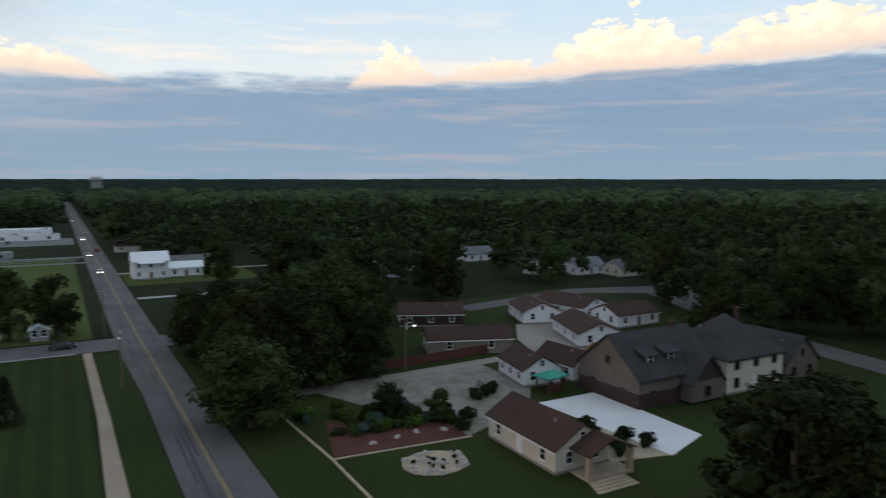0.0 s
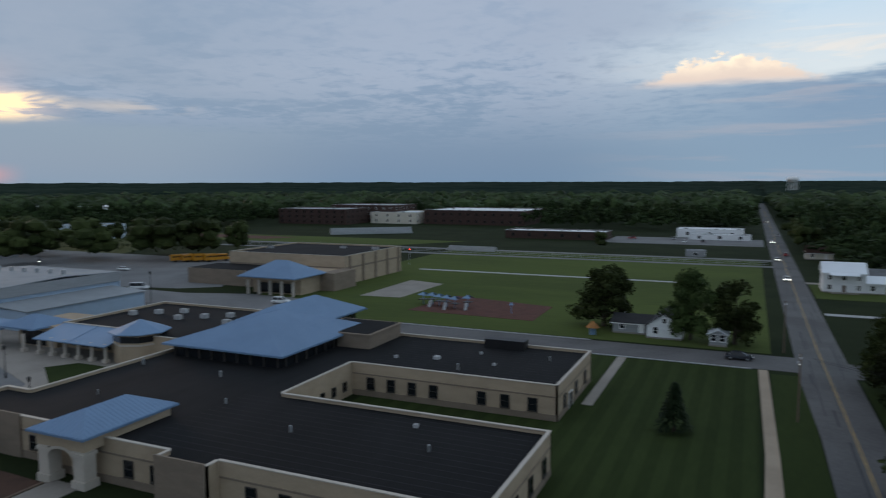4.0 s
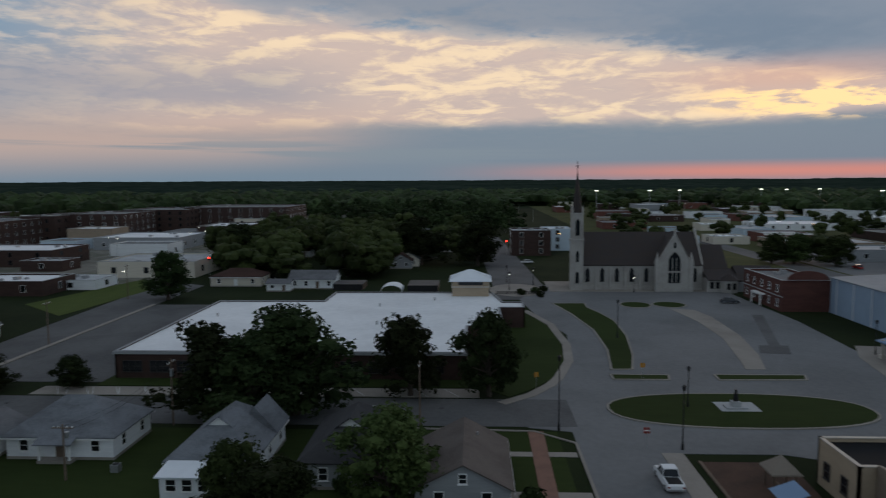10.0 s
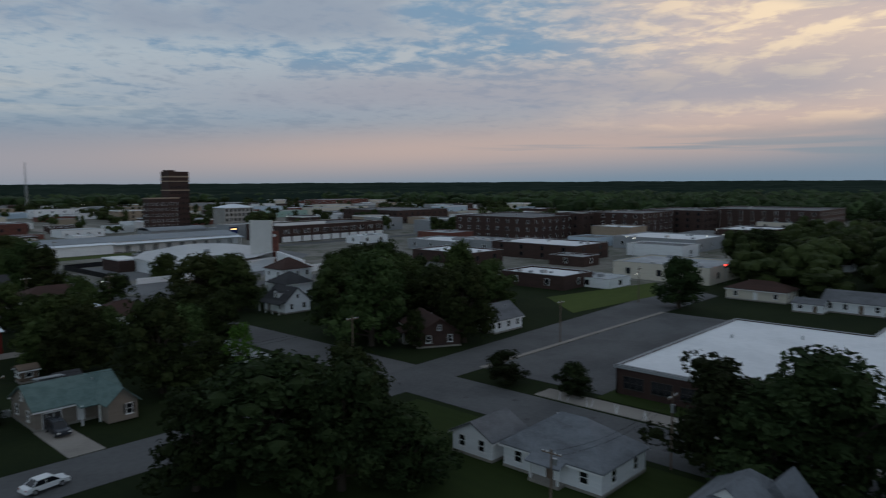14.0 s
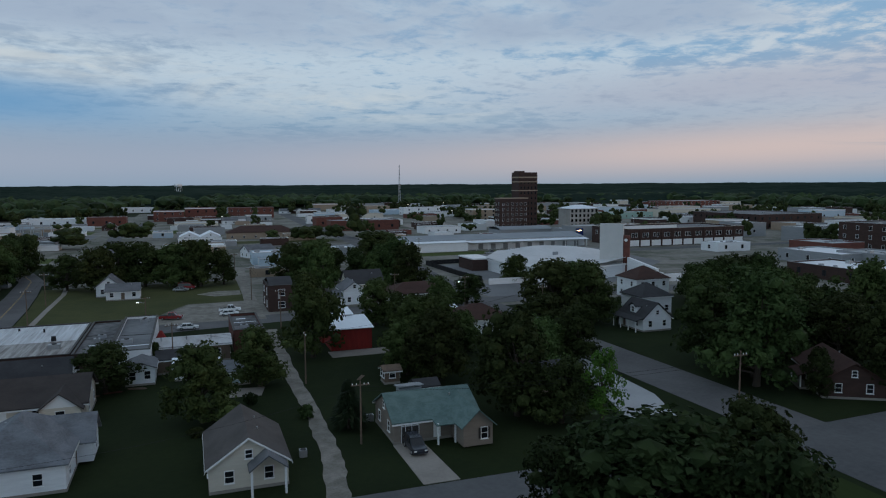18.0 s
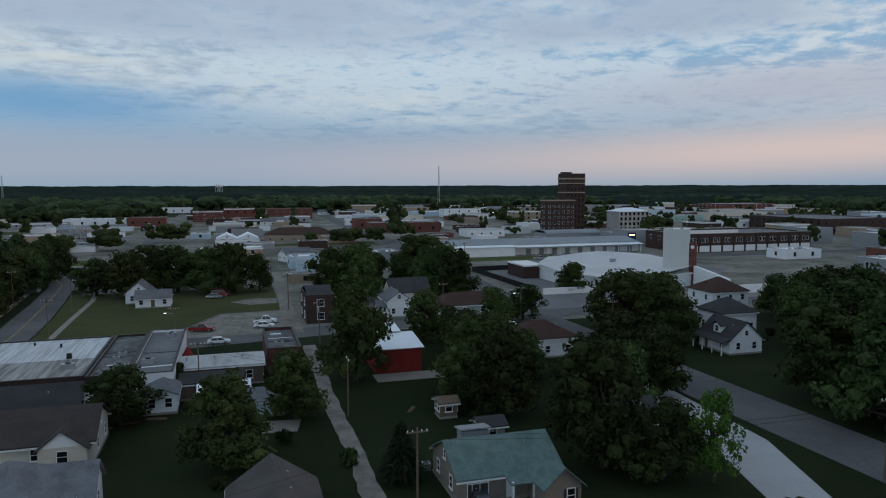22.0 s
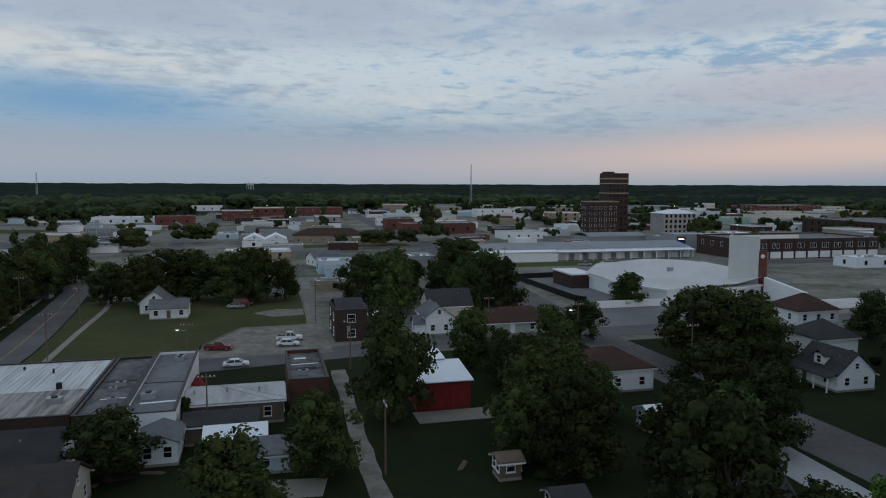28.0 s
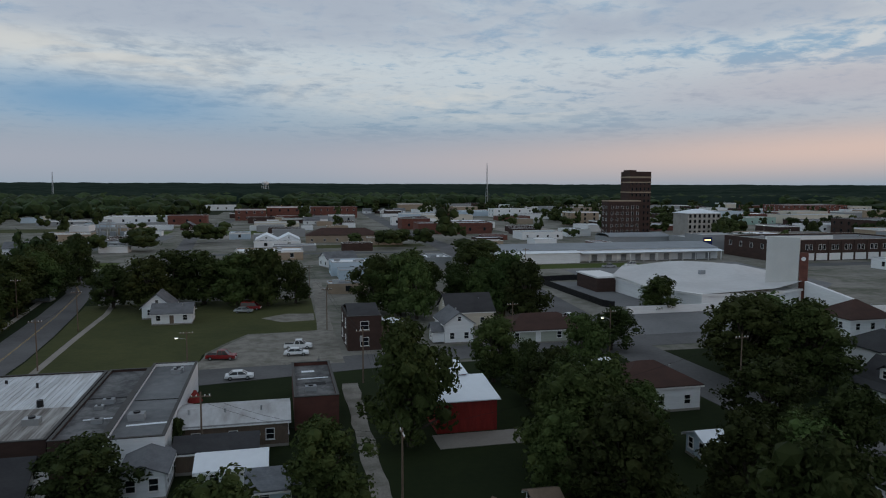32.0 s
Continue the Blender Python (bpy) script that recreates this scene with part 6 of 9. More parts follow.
SPRUCE = spruce_mesh(3).mesh("crown", NEEDLE)
SPRUCE_TRUNK = Geo().cyl(0, 0, -0.2, 7.5, 0.3, 0.05, 6).mesh("trunk", BARK)


def spruce(x, y, r, h, label="dark conical spruce on the lawn"):
    ob = thing("spruce", label, "tree", x, y, 0, (x * 53) % 360, "conifers")
    ob.scale = (r / 4.0, r / 4.0, h / 10.5)
    part("trunk", SPRUCE_TRUNK, None, ob)
    part("crown", SPRUCE, None, ob)


def bush_mesh(seed, mat, n=420, size=0.16):
    rnd = random.Random(seed)
    blobs = [(rnd.uniform(-0.5, 0.5), rnd.uniform(-0.5, 0.5), rnd.uniform(0.35, 0.8), rnd.uniform(0.35, 0.55)) for _ in range(8)]
    g = Geo()
    g.v, g.f = leaf_cloud(rnd, blobs, n, size)
    return g.mesh("bush", mat)


BUSHES = [bush_mesh(11, LEAF_DARK), bush_mesh(12, LEAF), bush_mesh(13, LEAF_BRIGHT), bush_mesh(14, material("blue_green_leaves", (0.060, 0.095, 0.085), 0.8, (0.04, 0.065, 0.06), 1, 4, 0.6))]


def bush(x, y, r, h, kind=0, z=0.0):
    ob = part("bush", BUSHES[kind], None, None, at=pose(x, y, z, 0, 0, (x * 71 + y * 13) % 360))
    ob.scale = (r, r, h)
    tagged(ob, ("dark clipped round garden shrub", "leafy green garden shrub", "bright yellow-green garden shrub", "low blue-green juniper shrub")[kind], "shrub", "shrubs")


# x, y, crown radius, height
TREES = [
    (24, 91, 8.4, 12.5), (32, 120, 9.5, 15.5), (47, 112, 7.5, 17), (39, 130, 7.5, 15.5), (52, 124, 7, 16), (37, 104, 7.5, 13), (46, 138, 7, 16), (54, 146, 7, 16),
    (57, 36, 10, 16.5), (66, 40, 8, 14), (102, 183, 7.1, 17), (47, 227, 6, 17), (145, 213, 5, 11.5), (139, 176, 6.7, 15), (141, 129, 6, 19), (141, 112, 6.5, 18.5),
    (139, 92, 8.5, 20), (151, 85, 7, 20), (158, 100, 8, 19), (155, 120, 8, 18), (26, 417, 8, 15), (-26, 172, 8.0, 14), (-7, 165, 5.6, 15.0), (1.5, 164, 6.2, 13), (-62, 353, 4.3, 9),
    (28, 374, 7.4, 16), (90, 159, 8, 18), (70, 172, 8, 17), (60, 195, 8, 18), (62, 158, 7, 16),
    (-318, 228, 11, 17), (-300, 232, 11, 18), (-283, 228, 10, 18), (-262, 232, 10, 17), (-228, 233, 11, 20), (-212, 251, 9, 18),
    (-222, 240, 12, 20), (-205, 261, 5.7, 18), (-265, 203, 12, 20), (-249, 224, 12, 20), (-288, 153, 9, 12), (-280, 165, 8, 12), (-240, 250, 9, 17),
    (-107, -7, 8, 14), (-109, 4, 10.5, 16), (-104, -1, 8.5, 13.5), (-118, 19.5, 6.3, 12.8), (-118, 31.5, 5.6, 13.5), (-70, 11, 6.1, 9.5),
    (-300, -68, 12, 16), (-249, -42, 6, 10), (-274, -23, 7, 16), (-256, -9, 6, 11), (-285, 9, 12, 19), (-281, 31, 10, 18), (-289, 145, 7, 12), (-296, 165, 8, 13),
    (-71, -43, 11, 14.5), (-64.5, -47, 6, 12), (-80.5, -31, 6.4, 9.5), (-125, -97, 8, 16), (-122, -84, 9, 20), (-137, -72, 7, 17), (-119, -47, 4.1, 5.6), (-121, -35, 3.6, 5.4), (-204, -56, 7.5, 14),
    (-274, -59, 10, 17), (-250, -41, 5.2, 10), (-252, -14, 6.5, 10.5), (-127, -76, 3, 8),
    (-45, -113, 5.6, 10.5), (-35.6, -97.5, 6.2, 11.4), (-21, -118, 5.5, 8.5), (-56.5, -130, 7, 17), (-73, -116, 7.2, 13.6), (-78.5, -84.5, 7.2, 16.0), (-83, -79.5, 5.0, 9.5),
    (-118, -147, 9.5, 15.5), (-158, -124, 10, 15), (-138, -102, 9, 10.5), (-78, -252, 10, 14), (-105, -263, 11, 15), (-29, -243, 8.5, 15), (-20, -247, 9, 15.5), (-37.5, -240, 7, 16),
    (-7, -240, 8.5, 14.5), (-45, -243, 5.5, 12.5), (3, -246, 7, 12), (-12, -250, 9.5, 15.5), (-33, -254, 9, 15), (29, -252, 9, 14.5), (25, -238, 6, 11), (34, -240, 9, 14), (27, -268, 9, 14), (25, -411, 10.5, 12), (-6, -459, 10.5, 13), (-106, -173, 6, 9), (-133, -435, 9, 21),
    (-88, -54, 6.5, 7.5), (-74, -106, 6.2, 12.5), (-90.5, -100, 5.4, 11.0), (-97, -109, 4.4, 9), (-103, -122, 6.5, 11.5), (-70, -218, 9, 16.5), (-115, -303, 11, 13), (-139, -211, 6.5, 9.5),
    (-104, -237, 4.9, 10), (38, -262, 9, 15), (-97, -405, 8.5, 11.5), (-86, -124, 4.6, 8.5), (-130, -160, 9, 13), (-172, -140, 9, 15), (-145, -88, 7, 14),
]
for k, (x, y, r, h) in enumerate(TREES):
    tree(x, y, r, h, (LEAF_DARK if (x, y) in ((57, 36), (66, 40), (-71, -43), (-81, -31), (-64.5, -47)) else LEAF_MID if y < -200 or y < -95 and k % 3 else LEAF if y < -60 or x > 0 or y > 140 else LEAF_DARK), k if math.hypot(x + 50, y) < 290 else "far")
# the leafy blocks between the streets
br = random.Random(17)
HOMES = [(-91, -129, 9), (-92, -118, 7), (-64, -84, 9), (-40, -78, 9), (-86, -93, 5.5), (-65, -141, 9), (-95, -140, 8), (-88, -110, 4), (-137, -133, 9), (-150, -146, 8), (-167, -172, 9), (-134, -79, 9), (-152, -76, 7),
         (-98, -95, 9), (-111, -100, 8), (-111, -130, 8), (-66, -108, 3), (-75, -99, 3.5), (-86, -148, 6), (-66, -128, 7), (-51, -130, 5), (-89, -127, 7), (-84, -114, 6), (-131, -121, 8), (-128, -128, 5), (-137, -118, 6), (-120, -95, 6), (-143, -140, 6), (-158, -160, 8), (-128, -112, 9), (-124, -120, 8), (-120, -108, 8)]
placed = [(t[0], t[1]) for t in TREES]
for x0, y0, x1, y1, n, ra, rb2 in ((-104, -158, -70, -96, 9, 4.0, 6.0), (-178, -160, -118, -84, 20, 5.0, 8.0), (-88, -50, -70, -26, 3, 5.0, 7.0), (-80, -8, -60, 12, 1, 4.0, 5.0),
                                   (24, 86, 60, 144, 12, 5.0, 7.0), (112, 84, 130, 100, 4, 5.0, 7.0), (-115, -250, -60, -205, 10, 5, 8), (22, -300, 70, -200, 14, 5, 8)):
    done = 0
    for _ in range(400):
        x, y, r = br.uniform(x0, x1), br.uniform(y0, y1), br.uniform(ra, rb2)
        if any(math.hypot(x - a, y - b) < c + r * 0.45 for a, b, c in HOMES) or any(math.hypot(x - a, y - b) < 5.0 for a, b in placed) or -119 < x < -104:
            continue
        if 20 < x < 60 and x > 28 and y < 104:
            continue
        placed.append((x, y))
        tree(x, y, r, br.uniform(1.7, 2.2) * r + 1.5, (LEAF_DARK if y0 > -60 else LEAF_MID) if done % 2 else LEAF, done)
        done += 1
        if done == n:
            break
tree(-62.5, 38, 4.6, 9.5, LEAF_BRIGHT, 3, "bright yellow-green broadleaf tree by the street")
tree(-88, -77, 3.9, 11.2, LEAF_BRIGHT, "airy", "slim young tree with bright leaves")
tree(-81.5, 20.5, 5.8, 10.5, LEAF_MID, 2, "bright yellow-green broadleaf tree")
spruce(-4.6, 107.5, 2.6, 7.0)
spruce(-54.5, -88, 3.2, 7.2, "dark conical spruce beside the alley")
bush(-28, -134, 2.2, 4.5, 1)


# ---- woods: crowns standing close together, then a rough canopy that runs out to the horizon ----
def open_land(x, y):
    """True where no wood grows: streets, fields and the built-up blocks."""
    if 4 < x < 28:
        return True
    if -430 < x < 8 and -420 < y < 150:
        return True
    if -350 < x < 12 and 150 <= y < 480 or -360 < x < -140 and 480 <= y < 590:
        return True
    if 8 <= x < 130 and 30 < y < 170:
        return True
    if 20 < x < 65 and 170 < y < 275:
        return True
    if 28 <= x < 230 and -740 < y < -330:
        return True
    if -760 < x < 60 and -1000 < y <= -420:
        return True
    if -900 < x <= -330 and 60 < y < 330:
        return True
    return -620 < x <= -430 and -420 < y < -60


def unit_blob(seed):
    bm = bmesh.new()
    bmesh.ops.create_icosphere(bm, subdivisions=1, radius=1.0)
    for v in bm.verts:
        k = 1 + 0.42 * noise.noise(v.co * 1.7 + Vector((seed * 9.1, 0, 0))) + 0.22 * noise.noise(v.co * 4.3 + Vector((0, seed * 5.3, 0)))
        v.co *= k
    V = np.array([v.co[:] for v in bm.verts])
    F = np.array([[v.index for v in f.verts] for f in bm.faces])
    bm.free()
    return V, F


def leafy(seed, cores=9, leaves=170, size=0.11, lo=0.3, hi=0.5, solid=0.66):
    """A cheap leafy crown of unit size: a rough core under loose leaves."""
    rnd = random.Random(seed)
    V, F = [], []
    lumps = [(rnd.uniform(-0.6, 0.6), rnd.uniform(-0.6, 0.6), rnd.uniform(-0.55, 0.6), rnd.uniform(lo, hi)) for _ in range(cores)]
    for b in lumps:
        ball(V, F, *b[:3], b[3] * solid, rnd)
    v, f = leaf_cloud(rnd, lumps, leaves, size)
    n = len(V)
    F = [(*t, t[2]) for t in F] + [tuple(i + n for i in q) for q in f]
    return np.array(V + v), F


def woods(name, spots, mat, label, town=False):
    """One object of many rough crowns; spots: x, y, z, radius, height."""
    shapes = [unit_blob(s) for s in range(6)]
    leafed = [leafy(s, 9, 190, 0.10) for s in range(30, 35)]
    loose = [leafy(s, 4, 56, 0.17) for s in range(40, 45)]
    full = [leafy(s, 14, 300, 0.085, 0.36, 0.52, 0.88) for s in range(50, 55)]
    small = [leafy(s, 9, 100, 0.13, 0.40, 0.56, 0.9) for s in range(60, 65)]
    if town:
        leafed, loose = full, small
    rnd = random.Random(77)
    vs, fs, n = [], [], 0
    for x, y, z, r, h in spots:
        d = math.hypot(x + 40, y)
        near = d < 640
        V, F = (leafed if d < (430 if town else 260) else loose)[rnd.randrange(5)] if near or town else shapes[rnd.randrange(6)]
        a = rnd.uniform(0, 6.28)
        c, s = math.cos(a), math.sin(a)
        W = np.stack([(V[:, 0] * c - V[:, 1] * s) * r + x, (V[:, 0] * s + V[:, 1] * c) * r + y, V[:, 2] * h / 2 + z + h / 2], 1)
        vs.append(W)
        fs += [tuple(dict.fromkeys(i + n for i in f)) for f in F] if near or town else (np.asarray(F) + n).tolist()
        n += len(V)
    me = bpy.data.meshes.new(name)
    me.from_pydata(np.concatenate(vs).tolist(), [], fs)
    me.materials.append(mat)
    return tagged(new(name, me), label, "trees", kind="stuff")


WOOD_LEAF = leaf_material("wood_canopy", (0.012, 0.019, 0.008), (0.029, 0.041, 0.015))
# the blue haze of distance is painted into the far treetops' colour
HAZED_LEAF = material("hazed_canopy", (0.014, 0.024, 0.019), 0.95, (0.038, 0.052, 0.040), 0.006, 0.05, 1.0, bump=0.0, gloss=0.0)
# glades round the eastern houses and their street
CLEARINGS = [(139, 226, 12), (131, 213, 10), (116, 182, 13), (108, 170, 11), (147, 172, 14), (138, 160, 12), (171, 181, 12), (162, 170, 11), (153, 137, 13), (143, 126, 10), (191, 272, 14), (180, 256, 12),
             (177, 307, 14), (200, 298, 14), (165, 285, 12), (185, 284, 12), (128, 150, 14), (98, 150, 14), (150, 240, 10), (96, 214, 10), (150, 100, 12), (140, 84, 10), (300, 420, 16), (340, 500, 18), (240, 380, 12)]
wr = random.Random(21)
spots = []
r = 120.0
while r < 1300:
    gap = 9.0 if r < 500 else 9.0 + (r - 500) * 0.014
    count = int(2 * math.pi * r / gap)
    for k in range(count):
        a = 2 * math.pi * (k + wr.random()) / count
        d = r + wr.uniform(-0.5, 0.5) * gap
        x, y = d * math.cos(a) - 60, d * math.sin(a)
        if open_land(x, y) or wr.random() < 0.15:
            continue
        if any(math.hypot(x - a, y - b) < c for a, b, c in CLEARINGS):
            continue
        rad = gap * wr.uniform(0.36, 0.92)
        hh = wr.uniform(6, 17)
        spots.append((x, y, wr.uniform(1.0, 4.0), rad, hh))
    r += gap
woods("woodland", spots, WOOD_LEAF, "dense summer woodland of mixed broadleaf crowns")


def canopy():
    """The far woods: a rough sheet of treetops in rings out to the horizon."""
    na, rings = 900, 70
    rad = 1150 * (4900 / 1150) ** (np.arange(rings) / (rings - 1))
    rnd = np.random.RandomState(5)
    V = []
    for i, rr_ in enumerate(rad):
        lift = rnd.rand(na)
        lift = 0.55 * lift + 0.45 * np.roll(lift, 1)
        for k in range(na):
            a = 2 * math.pi * (k + 0.5 * (i % 2)) / na
            x, y = rr_ * math.cos(a) - 60, rr_ * math.sin(a)
            slow = noise.noise(Vector((x * 0.0022, y * 0.0022, 0)))
            z = 8.5 + 7.0 * lift[k] + 4.0 * slow + 21.0 * (rr_ / 4900) ** 1.5
            if i == 0 or (11.5 < x < 21 and y > 0) or (-700 < x < 60 and -1500 < y < 0 and slow > 0.15):
                z = -0.5
            V.append((x, y, z))
    F = []
    for i in range(rings - 1):
        for k in range(na):
            j = (k + 1) % na
            F.append((i * na + k, i * na + j, (i + 1) * na + j, (i + 1) * na + k))
    me = bpy.data.meshes.new("far_woods")
    me.from_pydata(V, [], F)
    me.materials.append(HAZED_LEAF)
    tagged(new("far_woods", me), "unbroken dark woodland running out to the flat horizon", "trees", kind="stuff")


canopy()

# ---- the garden house and its neighbours east of the main road ----
house("low white cottage with a brown shingle roof and stone porch", 53.2, 66, 90, 13.5, 7.6, 3.0, 2.2, CREAM_SIDING, SHINGLE_BROWN, wins=3, door_side=180, vents=1, name="cottage")
porch = thing("stone_porch", "small stone-pillared porch of the white cottage", "porch", 54.5, 58)
part("porch_floor", Geo().box(-3.2, -2.2, -0.1, 3.2, 0.9, 0.35), STONE, porch)
part("porch_roof", Geo().slab([(-3.4, -2.4, 3.0), (0, -2.4, 4.5), (0, 1.0, 4.5), (-3.4, 1.0, 3.0)], 0.15).slab([(3.4, 1.0, 3.0), (0, 1.0, 4.5), (0, -2.4, 4.5), (3.4, -2.4, 3.0)], 0.15), SHINGLE_BROWN, porch)
for x in (-2.9, 2.9):
    part("porch_pillar", Geo().box(x - 0.3, -2.1, 0.35, x + 0.3, -1.5, 2.9), STONE, porch)
# stone steps down from the porch
steps = thing("stone_steps", "flight of broad tan stone garden steps", "steps", 53.5, 55.4)
for k in range(4):
    part("step", Geo().box(-2.4 - 0.2 * k, -0.5 - 0.55 * k, -0.1, 2.4 + 0.1 * k, 0.1 - 0.55 * k, 0.34 - 0.085 * k), STONE, steps)
GREY_STONE = material("grey_brown_stone", (0.17, 0.14, 0.12), 0.9, (0.11, 0.092, 0.08), 0.4, 4.0, 0.9, bump=0.5)
tudor = house("large grey-brown house with steep charcoal roof and brick base", 81.4, 77.6, 0, 16, 13, 4.4, 5.2, GREY_STONE, SHINGLE_DARK, wins=3, door_side=180, chimney=5, vents=1, wing=(3.5, 6.5, 2.2, 3.4, 3.6), trim=DARK_TRIM)
part("brick_skirt", Geo().box(-8.06, -6.56, 0, 8.06, -6.51, 2.2).box(-8.08, -6.5, 0, -8.01, 6.5, 2.2), BRICK_DARK, tudor, "red brick lower wall")
for x in (-4, 0.2):
    d_ = part("dormer", Geo().box(x - 1.1, -4.6, 5.6, x + 1.1, -1.5, 7.2).slab([(x - 1.5, -5.0, 7.1), (x + 1.5, -5.0, 7.1), (x + 1.5, -0.4, 8.4), (x - 1.5, -0.4, 8.4)], 0.14), SHINGLE_DARK, tudor, "shed dormer")
    window(d_, x, -4.61, 6.0, 0, 1.0, 0.9)
house("tall cream house with a steep charcoal hipped roof", 96.5, 76, 0, 13, 12.5, 5.6, 5.2, CREAM_SIDING, SHINGLE_DARK, "hip", 3, chimney=3, trim=DARK_TRIM)
house("dark-roofed rear wing of the grey house", 107.6, 75, 90, 11, 8, 3.4, 3.8, GREY_STONE, SHINGLE_DARK, wins=2, trim=DARK_TRIM)
for x, y, w, d, rz, lab in ((69.5, 92, 9.5, 6.5, 80, "white shed with a brown gabled roof"), (76.5, 91, 9, 5.6, 95, "small white shed with a brown roof"),
                            (97, 110, 16, 9, 70, "white house with a long brown roof"), (100, 132, 13, 9, 70, "white bungalow with a brown roof"),
                            (115, 118, 12, 9, 0, "low white house with a brown roof"), (112, 133, 15, 10, 100, "brown-roofed ranch house among trees")):
    house(lab, x, y, rz, w, d, 2.8, 1.9, WHITE_SIDING, SHINGLE_BROWN, wins=3, vents=1)
house("open carport with a brown roof and white gable", 70.5, 113.5, 160, 16, 7, 2.9, 1.6, TAN_SIDING, SHINGLE_BROWN, wins=2, vents=1, name="carport_house")
house("dark brown bungalow with a white verandah edge", 76, 139, 155, 14, 8, 2.9, 1.8, BRICK_DARK, SHINGLE_BROWN, wins=3)
can = thing("garden_pavilion", "small garden pavilion with a teal tin roof", "pavilion", 68.2, 84.5, 0, 10)
for x in (-1.7, 1.7):
    for y in (-1.3, 1.3):
        part("post", Geo().box(x - 0.1, y - 0.1, -0.1, x + 0.1, y + 0.1, 2.5), RED_WOOD, can)
part("roof", hip_roof(4.2, 3.2, 2.5, 0.7, 0.2), TEAL_PAINT, can, "teal painted tin roof")
part("counter", Geo().box(-1.4, -1.0, -0.05, 1.4, -0.6, 1.0), RED_WOOD, can)


def fence(label, pts, mat, h=1.6, gap=2.4, solid=True, rails=2):
    ob = thing("fence", label, "fence", *pts[0])
    ox, oy = pts[0]
    for a in range(len(pts) - 1):
        p, q = Vector(pts[a]), Vector(pts[a + 1])
        run, d = (q - p).length, (q - p).normalized()
        s = Vector((-d.y, d.x))
        n = max(1, int(run / gap))
        for k in range(n):
            a0, a1 = p + d * (run * k / n), p + d * (run * (k + 1) / n)
            part("post", Geo().box(a0.x - ox - 0.07, a0.y - oy - 0.07, -0.2, a0.x - ox + 0.07, a0.y - oy + 0.07, h + 0.1), mat, ob)
            g = Geo()
            u, v = a0 - Vector((ox, oy)) + d * 0.08, a1 - Vector((ox, oy)) - d * 0.08
            if solid:
                m = max(2, int((v - u).length / 0.3))
                for j in range(m):
                    b0, b1 = u + (v - u) * (j / m), u + (v - u) * ((j + 0.93) / m)
                    g.prism([tuple(b0 - s * 0.02), tuple(b1 - s * 0.02), tuple(b1 + s * 0.02), tuple(b0 + s * 0.02)], 0.08, h + 0.04 * (j % 2))
            else:
                for j in range(rails):
                    z = h * (j + 0.7) / rails
                    part("rail", Geo().prism([tuple(u - s * 0.03), tuple(v - s * 0.03), tuple(v + s * 0.03), tuple(u + s * 0.03)], z - 0.08, z + 0.05), mat, ob)
            if solid:
                part("panel", g, mat, ob)
    return ob


fence("red-brown board fence along the gravel lane", [(50.5, 107.5), (76, 109.3)], RED_WOOD, 1.7)
fence("low wooden rail fence beside the lane", [(31, 103.6), (50, 106.5)], WOOD, 1.1, 2.6, False)
fence("tall orange-stained board fence behind the white sheds", [(77.5, 97.5), (82, 94), (90, 100), (95, 99)], ORANGE_WOOD, 1.9)
sheet("yard_drive", [(78, 99), (92, 102), (107, 98), (109, 126), (92, 128), (84, 116)], 0.05, CONCRETE, "pale paved yard between the brown-roofed houses")
# round stone rockery in the lawn
rock = thing("stone_rockery", "round bed of pale stones with dark plants in the lawn", "rockery", 39.4, 68.6, 0.05)
part("stone_bed", Geo().prism(oval(0, 0, 3.9, 3.4, 26), -0.05, 0.12), STONE, rock)
rk = random.Random(3)
ROCK = Geo()
ROCK.v, ROCK.f = [(-0.3, -0.25, 0), (0.32, -0.22, 0), (0.28, 0.27, 0), (-0.26, 0.24, 0), (-0.2, -0.16, 0.24), (0.2, -0.13, 0.3), (0.17, 0.18, 0.22), (-0.16, 0.15, 0.27)], \
    [(4, 5, 6, 7), (0, 1, 5, 4), (1, 2, 6, 5), (2, 3, 7, 6), (3, 0, 4, 7), (3, 2, 1, 0)]
ROCK_MESH = ROCK.mesh("stone", LIMESTONE)
for k in range(46):
    a, r = rk.uniform(0, 6.28), rk.uniform(2.9, 3.8) if k < 30 else rk.uniform(0.4, 2.8)
    s = part("stone", ROCK_MESH, None, rock, at=pose(r * math.cos(a), r * 0.87 * math.sin(a), 0.1, 0, 0, rk.uniform(0, 360)))
    s.scale = (rk.uniform(0.7, 1.5),) * 3
for k in range(9):
    a, r = rk.uniform(0, 6.28), rk.uniform(0.5, 2.7)
    bush(39.4 + r * math.cos(a), 68.6 + r * math.sin(a) * 0.87, 0.3, 0.5, 0, 0.1)
for k, (x, y) in enumerate(((35.5, 77.5), (39, 78), (42, 78.5), (45.5, 77.5))):
    s = part("boulder", ROCK_MESH, None, None, at=pose(x, y, 0.06, 0, 0, 40 * k))
    s.scale = (1.7, 1.3, 1.2)
    tagged(s, "pale boulder lying on red mulch", "boulder", "garden boulders")
gb = random.Random(12)
for k in range(46):
    t = gb.random()
    x, y = 31 + 17 * t + gb.uniform(-1, 1), 84 + gb.uniform(-3, 9) * (1 - t * 0.5) - 3 * t
    bush(x, y, gb.uniform(0.7, 1.5), gb.uniform(0.8, 2.0), gb.choice([0, 2, 1, 2, 3, 1]))
